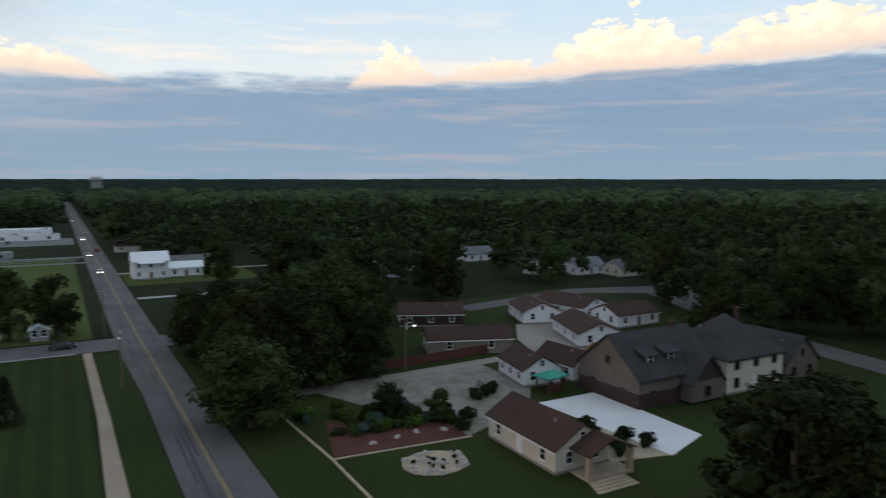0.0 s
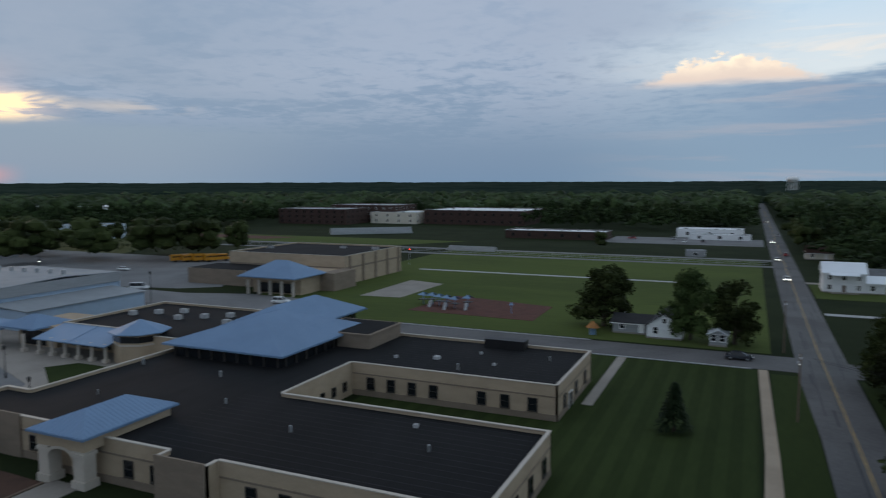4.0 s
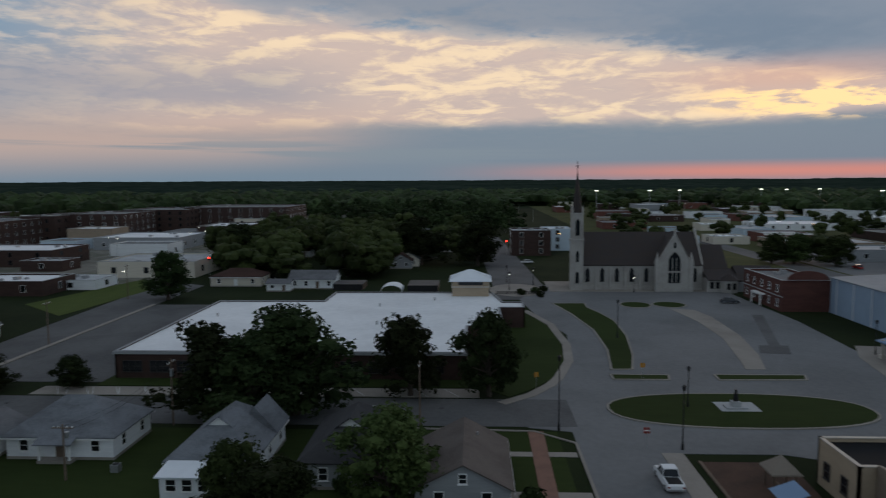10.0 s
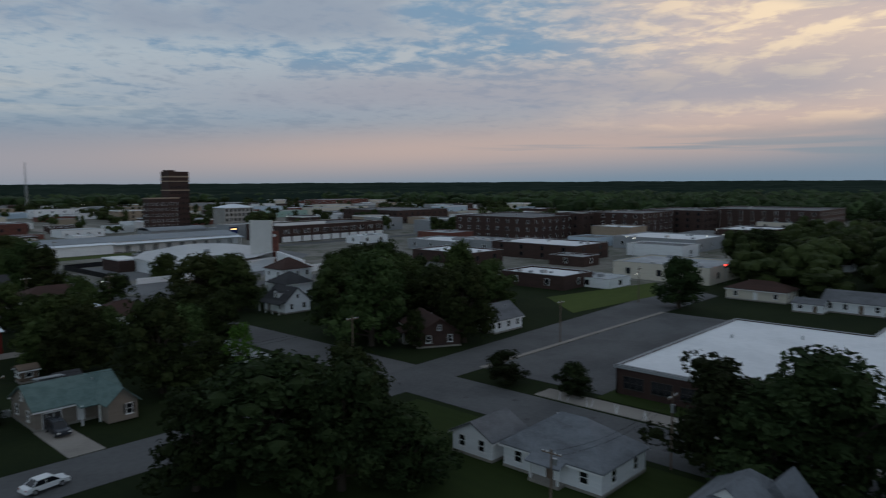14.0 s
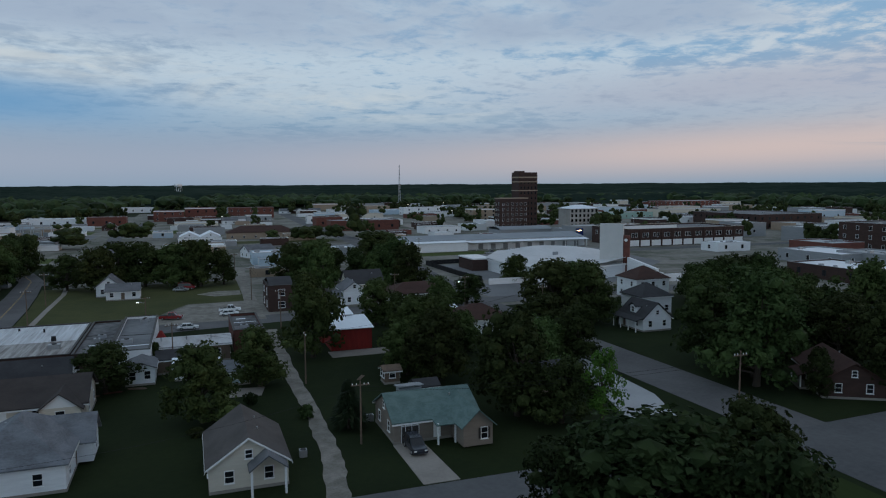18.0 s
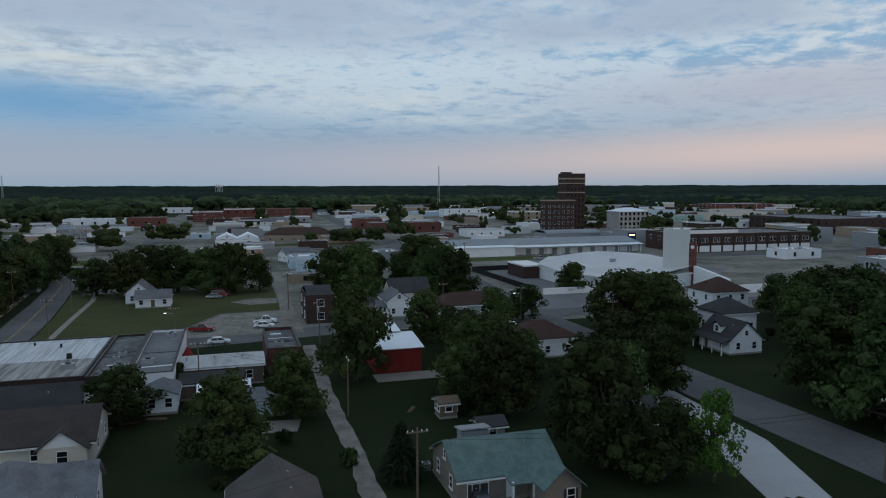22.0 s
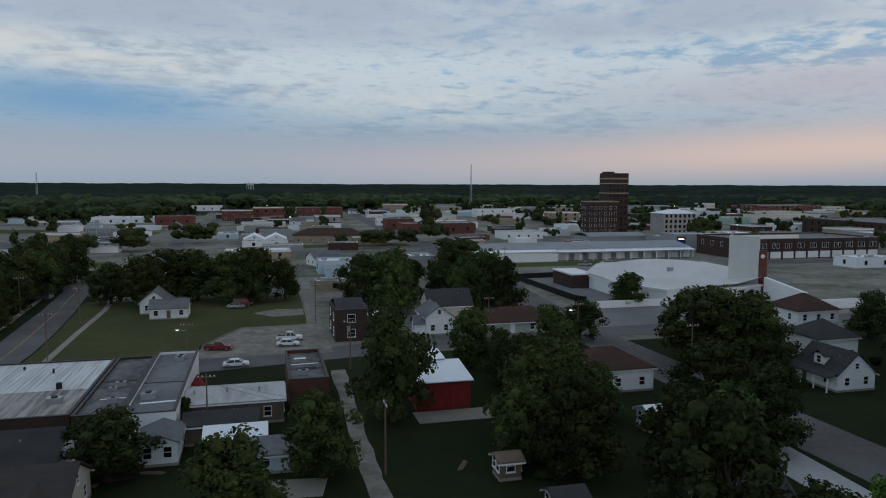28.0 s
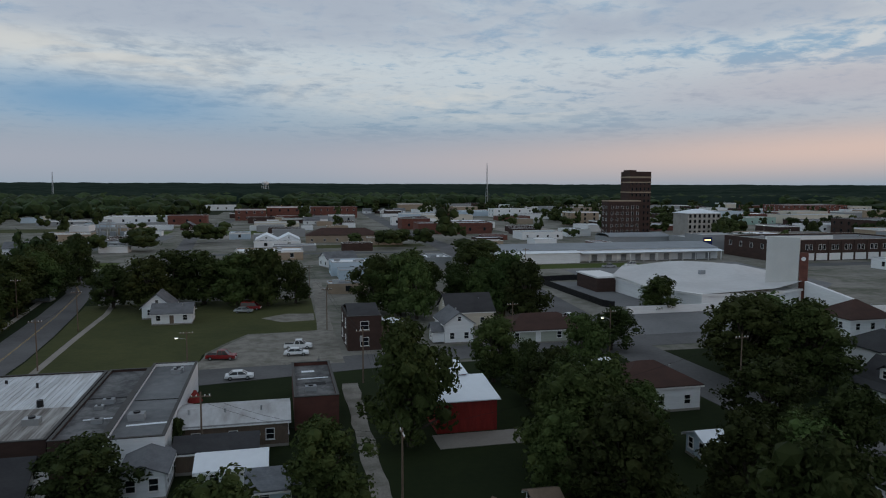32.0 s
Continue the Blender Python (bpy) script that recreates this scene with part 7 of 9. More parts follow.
for x, y in ((60.5, 66), (61, 62), (63.5, 63.5), (62, 69), (64.5, 60.5), (59.8, 60), (47.8, 76.5), (50.2, 79.5), (48.5, 83), (56, 86.5), (58, 87.3), (60, 88)):
    bush(x, y, 1.3, 1.7, 0)
tree(41, 84, 3.0, 5.5, LEAF_DARK, 1, "small dark ornamental garden tree")
tree(46.5, 81, 2.2, 4.6, LEAF, 3, "small dark ornamental garden tree")

# houses across the main road and along the cross street
house("white two-storey farmhouse with white tin roof", 29, 250, 0, 11, 9, 6.0, 2.6, WHITE_SIDING, ROOF_TINW, wins=3, porch=(0, 7, 2), name="farmhouse")
house("low white side building with a tin roof", 40, 250, 0, 11, 8, 3.2, 1.6, WHITE_SIDING, ROOF_TINW, wins=3)
house("long grey-roofed house beyond the white farmhouse", 42, 268, 0, 22, 9, 3.0, 2.0, BRICK_TAN, SHINGLE_GREY, wins=4)
house("small white gabled cottage with a dark roof", -12, 168, 90, 9.5, 7, 2.8, 2.6, WHITE_SIDING, SHINGLE_DARK, wins=2)
house("low grey annex of the cottage", -19, 169, 0, 8, 6, 2.5, 1.3, GREY_SIDING, SHINGLE_DARK, wins=2)
house("tiny grey shed with a pale roof", -1.5, 162.5, 90, 4, 3.2, 2.5, 0.8, GREY_SIDING, ROOF_TINW, wins=1, vents=0, name="shed")
house("tan cottage among trees beside the main road", 30, 345, 0, 10, 8, 3, 2.4, CREAM_SIDING, SHINGLE_BROWN, wins=2)
# roofs glimpsed in the eastern woods
er = random.Random(31)
for k, (x, y) in enumerate(((96, 214), (112, 226), (128, 236), (150, 196), (162, 188), (172, 178), (150, 240), (98, 260), (186, 168), (120, 300), (64, 320))):
    house("pale house half hidden in the woods", x, y, er.choice([0, 90, 30]), 12, 8.5, 3.2, 2.4, er.choice([WHITE_SIDING, BLUE_SIDING, CREAM_SIDING]),
          er.choice([SHINGLE_GREY, SHINGLE_BROWN, SHINGLE_LIGHT]), wins=3, far=True, vents=0)

# ---- houses in the block below the drive ----
house("white cottage with a worn grey hipped roof", -97, -20, 90, 13, 9.6, 3.0, 3.3, WHITE_SIDING, SHINGLE_LIGHT, "hip", 3, vents=2, porch=(0, 4, 1.4))
house("white garage with a grey gabled roof", -95, -31, 0, 6.5, 6.2, 2.7, 1.6, WHITE_SIDING, SHINGLE_GREY, wins=1, vents=0, name="garage")
wp_ = house("white house with steep grey hipped roof and tin porch roof", -92.3, 0.6, 0, 13.5, 9.2, 3.0, 3.5, WHITE_SIDING, SHINGLE_LIGHT, "hip", 3, gablet=1.5, vents=1)
wedge = Geo()
wedge.v = [(x_, y_, z_) for x_ in (-6.9, -1.5) for y_, z_ in ((-0.4, 3.0), (5.2, 3.0), (2.4, 6.1))]
wedge.f = [(0, 2, 1), (3, 4, 5), (0, 1, 4, 3), (1, 2, 5, 4), (2, 0, 3, 5)]
part("rear_roof", wedge, SHINGLE_LIGHT, wp_)
part("porch_roof", Geo().slab([(6.6, -4.4, 3.0), (10.6, -4.4, 2.6), (10.6, 2.2, 2.6), (6.6, 2.2, 3.0)], 0.14), ROOF_TINW, wp_, "pale tin porch roof")
part("porch_room", Geo().box(6.8, -4.0, -0.1, 10.2, 1.8, 2.55), WHITE_SIDING, wp_)
for y in (-2.8, -1.1, 0.6):
    window(wp_, 10.21, y, 1.0, 90, 1.0, 1.2)
house("grey house with a dark hipped roof and small gable", -92, 15.5, 0, 14, 9.8, 3.2, 3.4, GREY_SIDING, SHINGLE_DARK, "hip", 3, gablet=1.6)
house("brown-roofed house beside the brick path", -86.2, 28.0, 0, 13.2, 9.4, 2.8, 2.4, GREY_SIDING, material("brown_grey_shingles", (0.125, 0.105, 0.095), 0.9, (0.08, 0.066, 0.06), 0.25, 3.0, 0.9, bump=0.4), wins=3)
carp = thing("carport", "grey tin carport beside the house", "carport", -75.5, 31)
part("roof", Geo().slab([(-2.2, -3, 2.5), (2.2, -3, 2.3), (2.2, 3, 2.3), (-2.2, 3, 2.5)], 0.1), ROOF_TIN, carp)
for x in (-2, 2):
    for y in (-2.8, 2.8):
        part("post", Geo().box(x - 0.06, y - 0.06, -0.1, x + 0.06, y + 0.06, 2.3), STEEL, carp)

# ---- homes south of the cross street ----
tl = house("grey-tan house with green shingle roof, garage and porch", -64.5, -84.5, 0, 14, 9.5, 3.0, 2.4, TAN_SIDING, SHINGLE_TEAL, "gable", 3, door_side=180, wing=None)
tl.scale.x = 0.84
tg = part("front_gable", Geo().box(-7.2, 4.7, 0.2, -2.4, 9.2, 3.0), TAN_SIDING, tl, "tan gabled front room")
gr_ = Geo()
gr_.slab([(-4.8, 9.7, 5.0), (-4.8, 0, 5.0), (-7.7, 0, 2.8), (-7.7, 9.7, 2.8)], 0.15).slab([(-4.8, 0, 5.0), (-4.8, 9.7, 5.0), (-1.9, 9.7, 2.8), (-1.9, 0, 2.8)], 0.15)
part("gable_roof", gr_, SHINGLE_TEAL, tg)
ge = Geo()
ge.v += [(-7.2, 9.2, 3.0), (-2.4, 9.2, 3.0), (-4.8, 9.2, 4.8), (-7.2, 9.0, 3.0), (-2.4, 9.0, 3.0), (-4.8, 9.0, 4.8)]
ge.f += [(2, 1, 0), (3, 4, 5), (0, 1, 4, 3), (1, 2, 5, 4), (2, 0, 3, 5)]
part("gable_end", ge, TAN_SIDING, tg)
window(tg, -5.8, 9.22, 1.1, 180, 1.0, 1.4)
part("shutter", Geo().box(-6.75, 9.22, 1.1, -6.45, 9.27, 2.5).box(-5.15, 9.22, 1.1, -4.85, 9.27, 2.5), DARK_TRIM, tg)
door(tl, 4.4, 4.78, 0.05, 180, 2.7, 2.2, DARK_TRIM, "garage_door")
for x in (-2.2, 0.6):
    part("porch_post", Geo().box(x - 0.12, 6.6, 0, x + 0.12, 6.85, 2.8), TRIM, tl)
part("porch_roof", Geo().slab([(-2.5, 7.1, 2.7), (-2.5, 4.7, 3.1), (1.0, 4.7, 3.1), (1.0, 7.1, 2.7)], 0.14), SHINGLE_TEAL, tl)
part("rear_dormer", Geo().box(-1.2, -6.5, 0, 2.8, -4.76, 4.4).slab([(-1.5, -6.8, 4.5), (3.1, -6.8, 4.5), (3.1, -4.4, 4.8), (-1.5, -4.4, 4.8)], 0.15), GREY_SIDING, tl)
sheet("house_drive", [(-58.4, -66.8), (-62.8, -66.8), (-62.4, -79.6), (-58.4, -79.6)], 0.07, CONCRETE, "pale concrete driveway of the green-roofed house")
bh = house("small grey house with brown-grey roof and white gable trim", -40, -78.5, 90, 12, 8.5, 3.0, 2.9, CREAM_SIDING, material("grey_brown_shingles", (0.095, 0.085, 0.080), 0.9, (0.06, 0.054, 0.05), 0.25, 3.0, 0.9, bump=0.4), wins=2, vents=2, door_side=180)
pg = part("porch_gable", Geo().slab([(6.0, -0.2, 3.0), (8.6, -0.2, 3.0), (8.6, 1.9, 4.6), (6.0, 1.9, 4.6)], 0.15).slab([(8.6, 4.0, 3.0), (6.0, 4.0, 3.0), (6.0, 1.9, 4.6), (8.6, 1.9, 4.6)], 0.15), SHINGLE_GREY, bh)
for y in (0.1, 3.7):
    part("porch_post", Geo().box(8.1, y - 0.12, 0, 8.35, y + 0.12, 2.9), TRIM, pg)
tb = Geo()
for s in (-1, 1):
    tb.slab([(6.42, s * 4.6, 2.95), (6.5, s * 4.6, 2.95), (6.5, 0, 6.05), (6.42, 0, 6.05)][::s], 0.22)
part("gable_trim", tb, TRIM, bh)
house("white house with large pale grey cross-gabled roof", -15.5, -86, 270, 14, 11, 3.4, 3.6, WHITE_SIDING, SHINGLE_LIGHT, "hip", 3, vents=2, wing=(3.4, 5.4, 1.8, 3.2, 2.5))
DUSK_SHINGLE = material("dusky_shingles", (0.060, 0.050, 0.046), 0.9, (0.038, 0.033, 0.031), 0.25, 3.0, 0.9, bump=0.4, stretch=(1, 1, 3))
house("long brown-roofed cream house with white gable trim", -9.5, -109, 180, 21, 10.5, 3.0, 2.8, CREAM_SIDING, DUSK_SHINGLE, "gable", 5, vents=2, door_side=0, wing=(7.4, 5.2, 1.6, 2.9, 2.1))
house("white cottage with a dark grey roof behind the shops", -8, -120, 0, 16, 9, 3.0, 3.0, WHITE_SIDING, SHINGLE_DARK, wins=3)
house("small white tin-roofed garage", -35, -124, 0, 7.2, 5.2, 2.5, 0.9, WHITE_SIDING, ROOF_TINW, wins=2, vents=0, name="garage")
house("small pale blue shed with a tin roof", -40.2, -117.8, 0, 6.4, 5.0, 2.5, 1.2, BLUE_SIDING, SHINGLE_LIGHT, wins=2, vents=1, name="shed")
house("white shed beside the shops", -26, -124, 90, 6.5, 4.6, 3.0, 0.9, WHITE_SIDING, SHINGLE_GREY, wins=2, vents=0, name="shed")
rb = thing("red_barn", "tall red board barn with white tin roof", "barn", -65, -141, 0, 90)
rb.scale.z = 0.84
part("wall", Geo().box(-0.5, -4.2, -0.2, 7.5, 4.2, 5.2), RED_PAINT, rb)
for k in range(14):
    part("batten", Geo().box(7.51, -4.1 + k * 0.6, 0.0, 7.56, -3.95 + k * 0.6, 5.1), RED_PAINT, rb)
part("roof", Geo().slab([(-0.8, -4.6, 6.7), (8.0, -4.6, 5.3), (8.0, 4.6, 5.3), (-0.8, 4.6, 6.7)], 0.16), ROOF_TINW, rb, "white tin roof sloping to the yard")
part("roof_gap", Geo().box(-0.5, -4.2, 5.2, 2.5, 4.2, 6.0), RED_PAINT, rb)
part("upper_roof", Geo().slab([(-6.5, -4.9, 7.7), (-0.3, -4.9, 7.0), (-0.3, 2.2, 7.0), (-6.5, 2.2, 7.7)], 0.14), ROOF_TINW, rb, "second, higher white tin roof")
part("rear_wall", Geo().box(-6.2, -4.6, -0.1, -0.6, 2.0, 6.85), RED_PAINT, rb)
sheet("barn_pad", rect(-72, -133, -60, -128), 0.06, CONCRETE, "pale concrete apron by the red barn")
house("dark-roofed house with white walls", -95, -140, 0, 13, 10, 4.0, 2.5, WHITE_SIDING, SHINGLE_BROWN, "hip", 3)
house("white tin-roofed shed behind the brown house", -88.6, -147, 20, 9, 6, 3.6, 1.5, WHITE_SIDING, ROOF_TINW, wins=1, vents=0, name="shed")
house("pale blue shed roof among trees", -92.6, -118, 0, 5.5, 4.5, 2.6, 0.9, BLUE_SIDING, ROOF_TINW, wins=1, vents=0, name="shed")
house("small dark gabled house under the trees", -86, -93, 0, 8, 6.5, 2.9, 2.3, TAN_SIDING, SHINGLE_DARK, wins=2)
house("garden shed with weathered boards", -66, -108, 0, 2.6, 2.6, 2.4, 0.5, WOOD, WOOD, wins=1, vents=0, name="shed")
house("small grey shed with white trim", -68.5, -97, 0, 3.4, 3.0, 2.5, 0.7, GREY_SIDING, SHINGLE_DARK, wins=1, vents=0, name="shed")
dh = house("white house with black roof, dormer and porch", -134, -131, 270, 9.5, 7.6, 3.1, 3.3, WHITE_SIDING, SHINGLE_DARK, wins=2, door_side=180)
dd = part("dormer", Geo().box(-1.1, 0.9, 3.6, 1.1, 3.2, 5.4), WHITE_SIDING, dh, "white gabled dormer")
part("dormer_roof", Geo().slab([(0, 3.6, 6.2), (0, 0, 6.2), (-1.4, 0, 5.2), (-1.4, 3.6, 5.2)], 0.12).slab([(0, 0, 6.2), (0, 3.6, 6.2), (1.4, 3.6, 5.2), (1.4, 0, 5.2)], 0.12), SHINGLE_DARK, dd)
window(dd, 0, 3.22, 4.0, 180, 0.9, 1.1)
part("porch_roof", Geo().slab([(4.9, 5.9, 2.7), (-4.9, 5.9, 2.7), (-4.9, 3.9, 3.3), (4.9, 3.9, 3.3)], 0.14), SHINGLE_DARK, dh)
for x in (-4.4, -1.5, 1.5, 4.4):
    part("porch_post", Geo().cyl(x, 5.5, 0, 2.65, 0.13), TRIM, dh)
house("tall white house with a dark pyramid roof", -146, -147, 0, 9, 9, 5.0, 2.8, WHITE_SIDING, SHINGLE_DARK, "hip", 3)
house("white two-storey house with dark brown hipped roof", -160, -168, 0, 11, 10, 6.2, 3.0, WHITE_SIDING, SHINGLE_BROWN, "hip", 3)
house("brick bungalow with dark roof at the corner", -134, -79, 60, 14, 9, 3.0, 2.6, BRICK_DARK, SHINGLE_BROWN, wins=3, door_side=180, porch=(0, 5, 2))
house("white-trimmed house under tall trees", -152, -76, 0, 10, 8, 3.0, 2.8, WHITE_SIDING, SHINGLE_GREY, wins=3)
house("cream house with dark red-brown roof", -233, -45, 90, 16, 10, 3.2, 2.0, CREAM_SIDING, SHINGLE_BROWN, "hip", 3)
house("long white house with grey roof", -228, -20, 90, 14, 9, 3.0, 2.2, WHITE_SIDING, SHINGLE_GREY, wins=4)
house("small white garage with a grey roof", -221, -29, 90, 7, 5, 2.4, 1.0, WHITE_SIDING, SHINGLE_GREY, wins=2, name="garage")
# by the shops
house("white gabled house with pale blue roof", -77.2, -189.5, 90, 9.5, 6.2, 4.4, 2.2, WHITE_SIDING, SHINGLE_GREY, wins=2, wing=(2.2, 3.6, 2.4, 3.0, 1.4))
house("tan-gabled house with dark roof", -84, -205, 0, 11, 10, 4.0, 3.4, CREAM_SIDING, SHINGLE_DARK, wins=2)
house("long green-grey bungalow with brown roof", -96, -187, 0, 19, 11, 3.0, 2.4, material("sage_siding", (0.42, 0.44, 0.37), 0.8, (0.33, 0.35, 0.29), 0.3, 2.0, 0.6, stretch=(1, 1, 8)), SHINGLE_BROWN, "hip", 4, door_side=180)
ds = flat_building("two-storey dark brick building with white shop window", -60.5, -197, -53.6, -183, 7.0, BRICK_DARK, SHINGLE_DARK, "brick_shop", storeys=2, gap=4.2, sides="90 180", ww=1.6, wh=1.6, units=1, coping=DARK_TRIM)
part("pitched_roof", gable_roof(6.2, 13.0, 6.9, 1.5, 0.1), SHINGLE_DARK, ds)
part("lean_to", Geo().slab([(-8.4, 0, 5.0), (-3.47, 0, 5.6), (-3.47, 6, 5.6), (-8.4, 6, 5.0)], 0.12), ROOF_TINW, ds)
part("lean_to_wall", Geo().box(-8.0, 0.2, -0.1, -3.48, 5.8, 4.9), WOOD, ds)
house("small white house with a grey roof on the open lawn", -15.5, -222, 0, 9, 7, 2.8, 1.8, WHITE_SIDING, SHINGLE_GREY, wins=3, door_side=180)
house("white gabled house behind it", -11, -231, 90, 9, 7, 3.2, 3.0, WHITE_SIDING, SHINGLE_GREY, wins=2)
house("grey shed beside the road", 26, -262, 0, 7, 5, 2.6, 1.0, GREY_SIDING, ROOF_PALE, wins=1, vents=0, name="shed")
house("white shed beside the main road", 44, -300, 0, 10, 8, 3.4, 1.6, WHITE_SIDING, ROOF_TINW, wins=2, vents=0, name="shed")

# ---- shops beside the alley ----
def shop(label, x0, y0, x1, y1, h, wall, roof, **more):
    return flat_building(label, x0, y0, x1, y1, h, wall, roof, more.pop("name", "shop"), **more)


s1 = shop("long shop with a weathered white tin roof", -14.2, -160.5, 5.4, -130, 4.3, BRICK_DARK, TIN_WHITE, parapet=0.12, units=2, seed=2, coping=DARK_TRIM)
rb_ = Geo()
for k in range(25):
    rb_.box(-9.3 + k * 0.76, -14.9, 4.17, -9.2 + k * 0.76, 2.4, 4.25)
part("roof_ribs", rb_, TIN_WHITE, s1)
for x_, y_, r_, h_ in ((-5.2, 1.6, 0.45, 0.9), (-2.0, -8.0, 0.18, 0.7), (3.0, -11.0, 0.2, 0.5)):
    part("flue", Geo().cyl(x_, y_, 4.1, 4.2 + h_, r_, r_ * 0.9, 10), DARK_METAL, s1)
part("rusted_sheet", Geo().box(-9.45, 2.5, 4.18, 9.45, 14.9, 4.21), material("rusted_tin", (0.42, 0.41, 0.39), 0.7, (0.085, 0.068, 0.058), 0.55, 1.3, 1.0, bump=0.2, stretch=(2.4, 0.14, 1)), s1, "rusted grey tin sheets")
shop("shop with a dark patched flat roof", -20.4, -160.4, -14.6, -129, 4.4, BRICK_DARK, ROOF_TAR, units=3, seed=3, parapet=0.3, coping=DARK_TRIM)
shop("shop with a grey flat roof and white rear wall", -27.4, -161.5, -20.8, -127, 4.8, WHITE_SIDING, ROOF_GREY, units=3, gap=3.2, sides="180", ww=1.0, wh=1.2, seed=4, coping=DARK_TRIM)
t1 = house("low shed with a rusted white tin roof", -34.5, -138, 0, 13.5, 8.5, 3.4, 0.7, WOOD, ROOF_TIN, wins=3, vents=3, name="tin_shed")
shop("small brick store with a crumbling grey roof", -48.2, -158, -42.2, -139, 4.6, BRICK_MAROON, ROOF_TAR, coping=DARK_TRIM, units=1, parapet=0.5, seed=6)
house("dark-roofed shed between the shops", -33, -129, 0, 9, 4.5, 2.8, 1.0, WOOD, SHINGLE_DARK, wins=1, vents=0, name="shed")
for x_, y_, w_, d_, mt_ in ((-17.5, -146, 5.0, 0.5, RUBBER), (-18.2, -137, 3.6, 0.35, ROOF_TINW), (-24.1, -143, 5.6, 0.3, RUBBER), (-24.6, -133, 4.8, 0.5, ROOF_TINW), (-45.2, -150, 4.6, 0.4, ROOF_TINW), (-45.4, -147, 3.0, 1.4, RUBBER), (-44.6, -154, 2.0, 0.9, ROOF_TINW)):
    m_ = part("tar_strip", Geo().box(-w_ / 2, -d_ / 2, -0.02, w_ / 2, d_ / 2, 0.035), mt_, at=pose(x_, y_, 4.1 if x_ < -40 or x_ > -20 else 4.36, 0, 0, (x_ * 7) % 9 - 4))
    tagged(m_, "torn strip of roofing lying on the flat roof", "roofing strip", "roofing strips")
for x_, y_, rz_, mt_, lab_ in ((-22, -117.5, 8, RED_WOOD, "low pile of reddish boards in the grass"), (-25.5, -118.6, -14, WOOD, "low pile of weathered boards in the grass"), (-19, -115.8, 30, WOOD, "low pile of weathered boards in the grass"), (-62, -112, 60, WOOD, "low pile of weathered boards in the grass")):
    pile = thing("lumber_pile", lab_, "lumber", x_, y_, 0, rz_, "lumber piles")
    for k in range(5):
        part("board", Geo().box(-1.6 + 0.1 * k, -0.5 + 0.2 * (k % 3), 0.02 + 0.09 * (k // 3), 1.5 - 0.15 * k, -0.33 + 0.2 * (k % 3), 0.1 + 0.09 * (k // 3)), mt_, pile)
awn = thing("red_awning", "faded red corner awning on the shop front", "awning", -28.4, -148)
part("cloth", Geo().cyl(0, 0, 2.3, 3.9, 1.1, 0.2, 10), RED_PAINT, awn)

# ---- the white hall with a drooping roof, fin and brick pier ----
dome = thing("white_hall", "sprawling white church hall with a sagging tent-like roof", "hall", -165, -235)
HALL_RIM = [(15, 27, 4.5), (-7, 28, 5.6), (-19, 24, 6.8), (-35, -5, 5.0), (-37, -31, 5.0), (7, -33, 5.2), (22, -11, 5.0), (22, 11, 4.5)]
part("wall", Geo().prism([(a * 0.985, b * 0.985) for a, b, c in HALL_RIM], -0.2, 4.5), WHITE_SIDING, dome)
MEMBRANE = material("chalky_membrane", (0.60, 0.60, 0.60), 0.8, (0.46, 0.46, 0.46), 0.06, 0.8, 0.8)
# the roof rises over two low crests with a saddle between
NR, NA = 10, 64
shell = Geo()
rim_len = len(HALL_RIM)
for i in range(NR + 1):
    for k in range(NA):
        u = k / NA * rim_len
        p0, p1 = Vector(HALL_RIM[int(u) % rim_len]), Vector(HALL_RIM[(int(u) + 1) % rim_len])
        rim = p0.lerp(p1, u - int(u))
        q = i / NR
        x_, y_ = -6 + (rim.x + 6) * q, -6 + (rim.y + 6) * q
        crest = 3.6 * math.exp(-((x_ + 6) ** 2 + (y_ + 22) ** 2) / 220) + 2.9 * math.exp(-((x_ + 20) ** 2 + (y_ + 6) ** 2) / 150) + 1.2 * math.exp(-((x_ - 10) ** 2 + (y_ - 6) ** 2) / 120)
        shell.v.append((x_, y_, 4.6 + (rim.z - 4.6) * q ** 2 + crest * (1 - q ** 3)))
for i in range(NR):
    for k in range(NA):
        j = (k + 1) % NA
        shell.f.append((i * NA + k, (i + 1) * NA + k, (i + 1) * NA + j, i * NA + j))
part("roof", shell, MEMBRANE, dome, "white membrane roof with two low crests")
part("roof_edge", Geo().prism([(a, b) for a, b, c in HALL_RIM], 3.9, 4.52), TRIM, dome)
for x_, y_ in ((-12, -12), (-14.5, -13), (-4, -2)):
    part("roof_hatch", Geo().box(x_ - 1.0, y_ - 0.4, 4.8, x_ + 1.0, y_ + 0.4, 7.0), GREY_METAL, dome)
STUCCO = material("white_stucco", (0.60, 0.585, 0.56), 0.85, (0.5, 0.49, 0.47), 0.2, 2.0, 0.6)
part("fin", Geo().prism([(-12, 17), (-18, 23), (-19.2, 21.8), (-13.2, 15.8)], 0.0, 18.8), STUCCO, dome, "tall white stucco fin")
part("brick_pier", Geo().prism([(-18.1, 23.1), (-19.6, 24.6), (-20.8, 23.4), (-19.3, 21.9)], 0.0, 14.6), BRICK_RED, dome, "red brick pier")
part("pier_disc", Geo().tube((-18.3, 24.4, 13.0), (-18.2, 24.5, 13.0), 0.6, 0.6, 12), TRIM, dome)
part("brick_wing", Geo().box(20, -24, -0.2, 28, -9, 4.4), BRICK_DARK, dome, "low brick side wing")
part("wing_coping", Geo().box(19.8, -24.2, 4.4, 28.2, -8.8, 4.9), TRIM, dome)
fl = Geo()
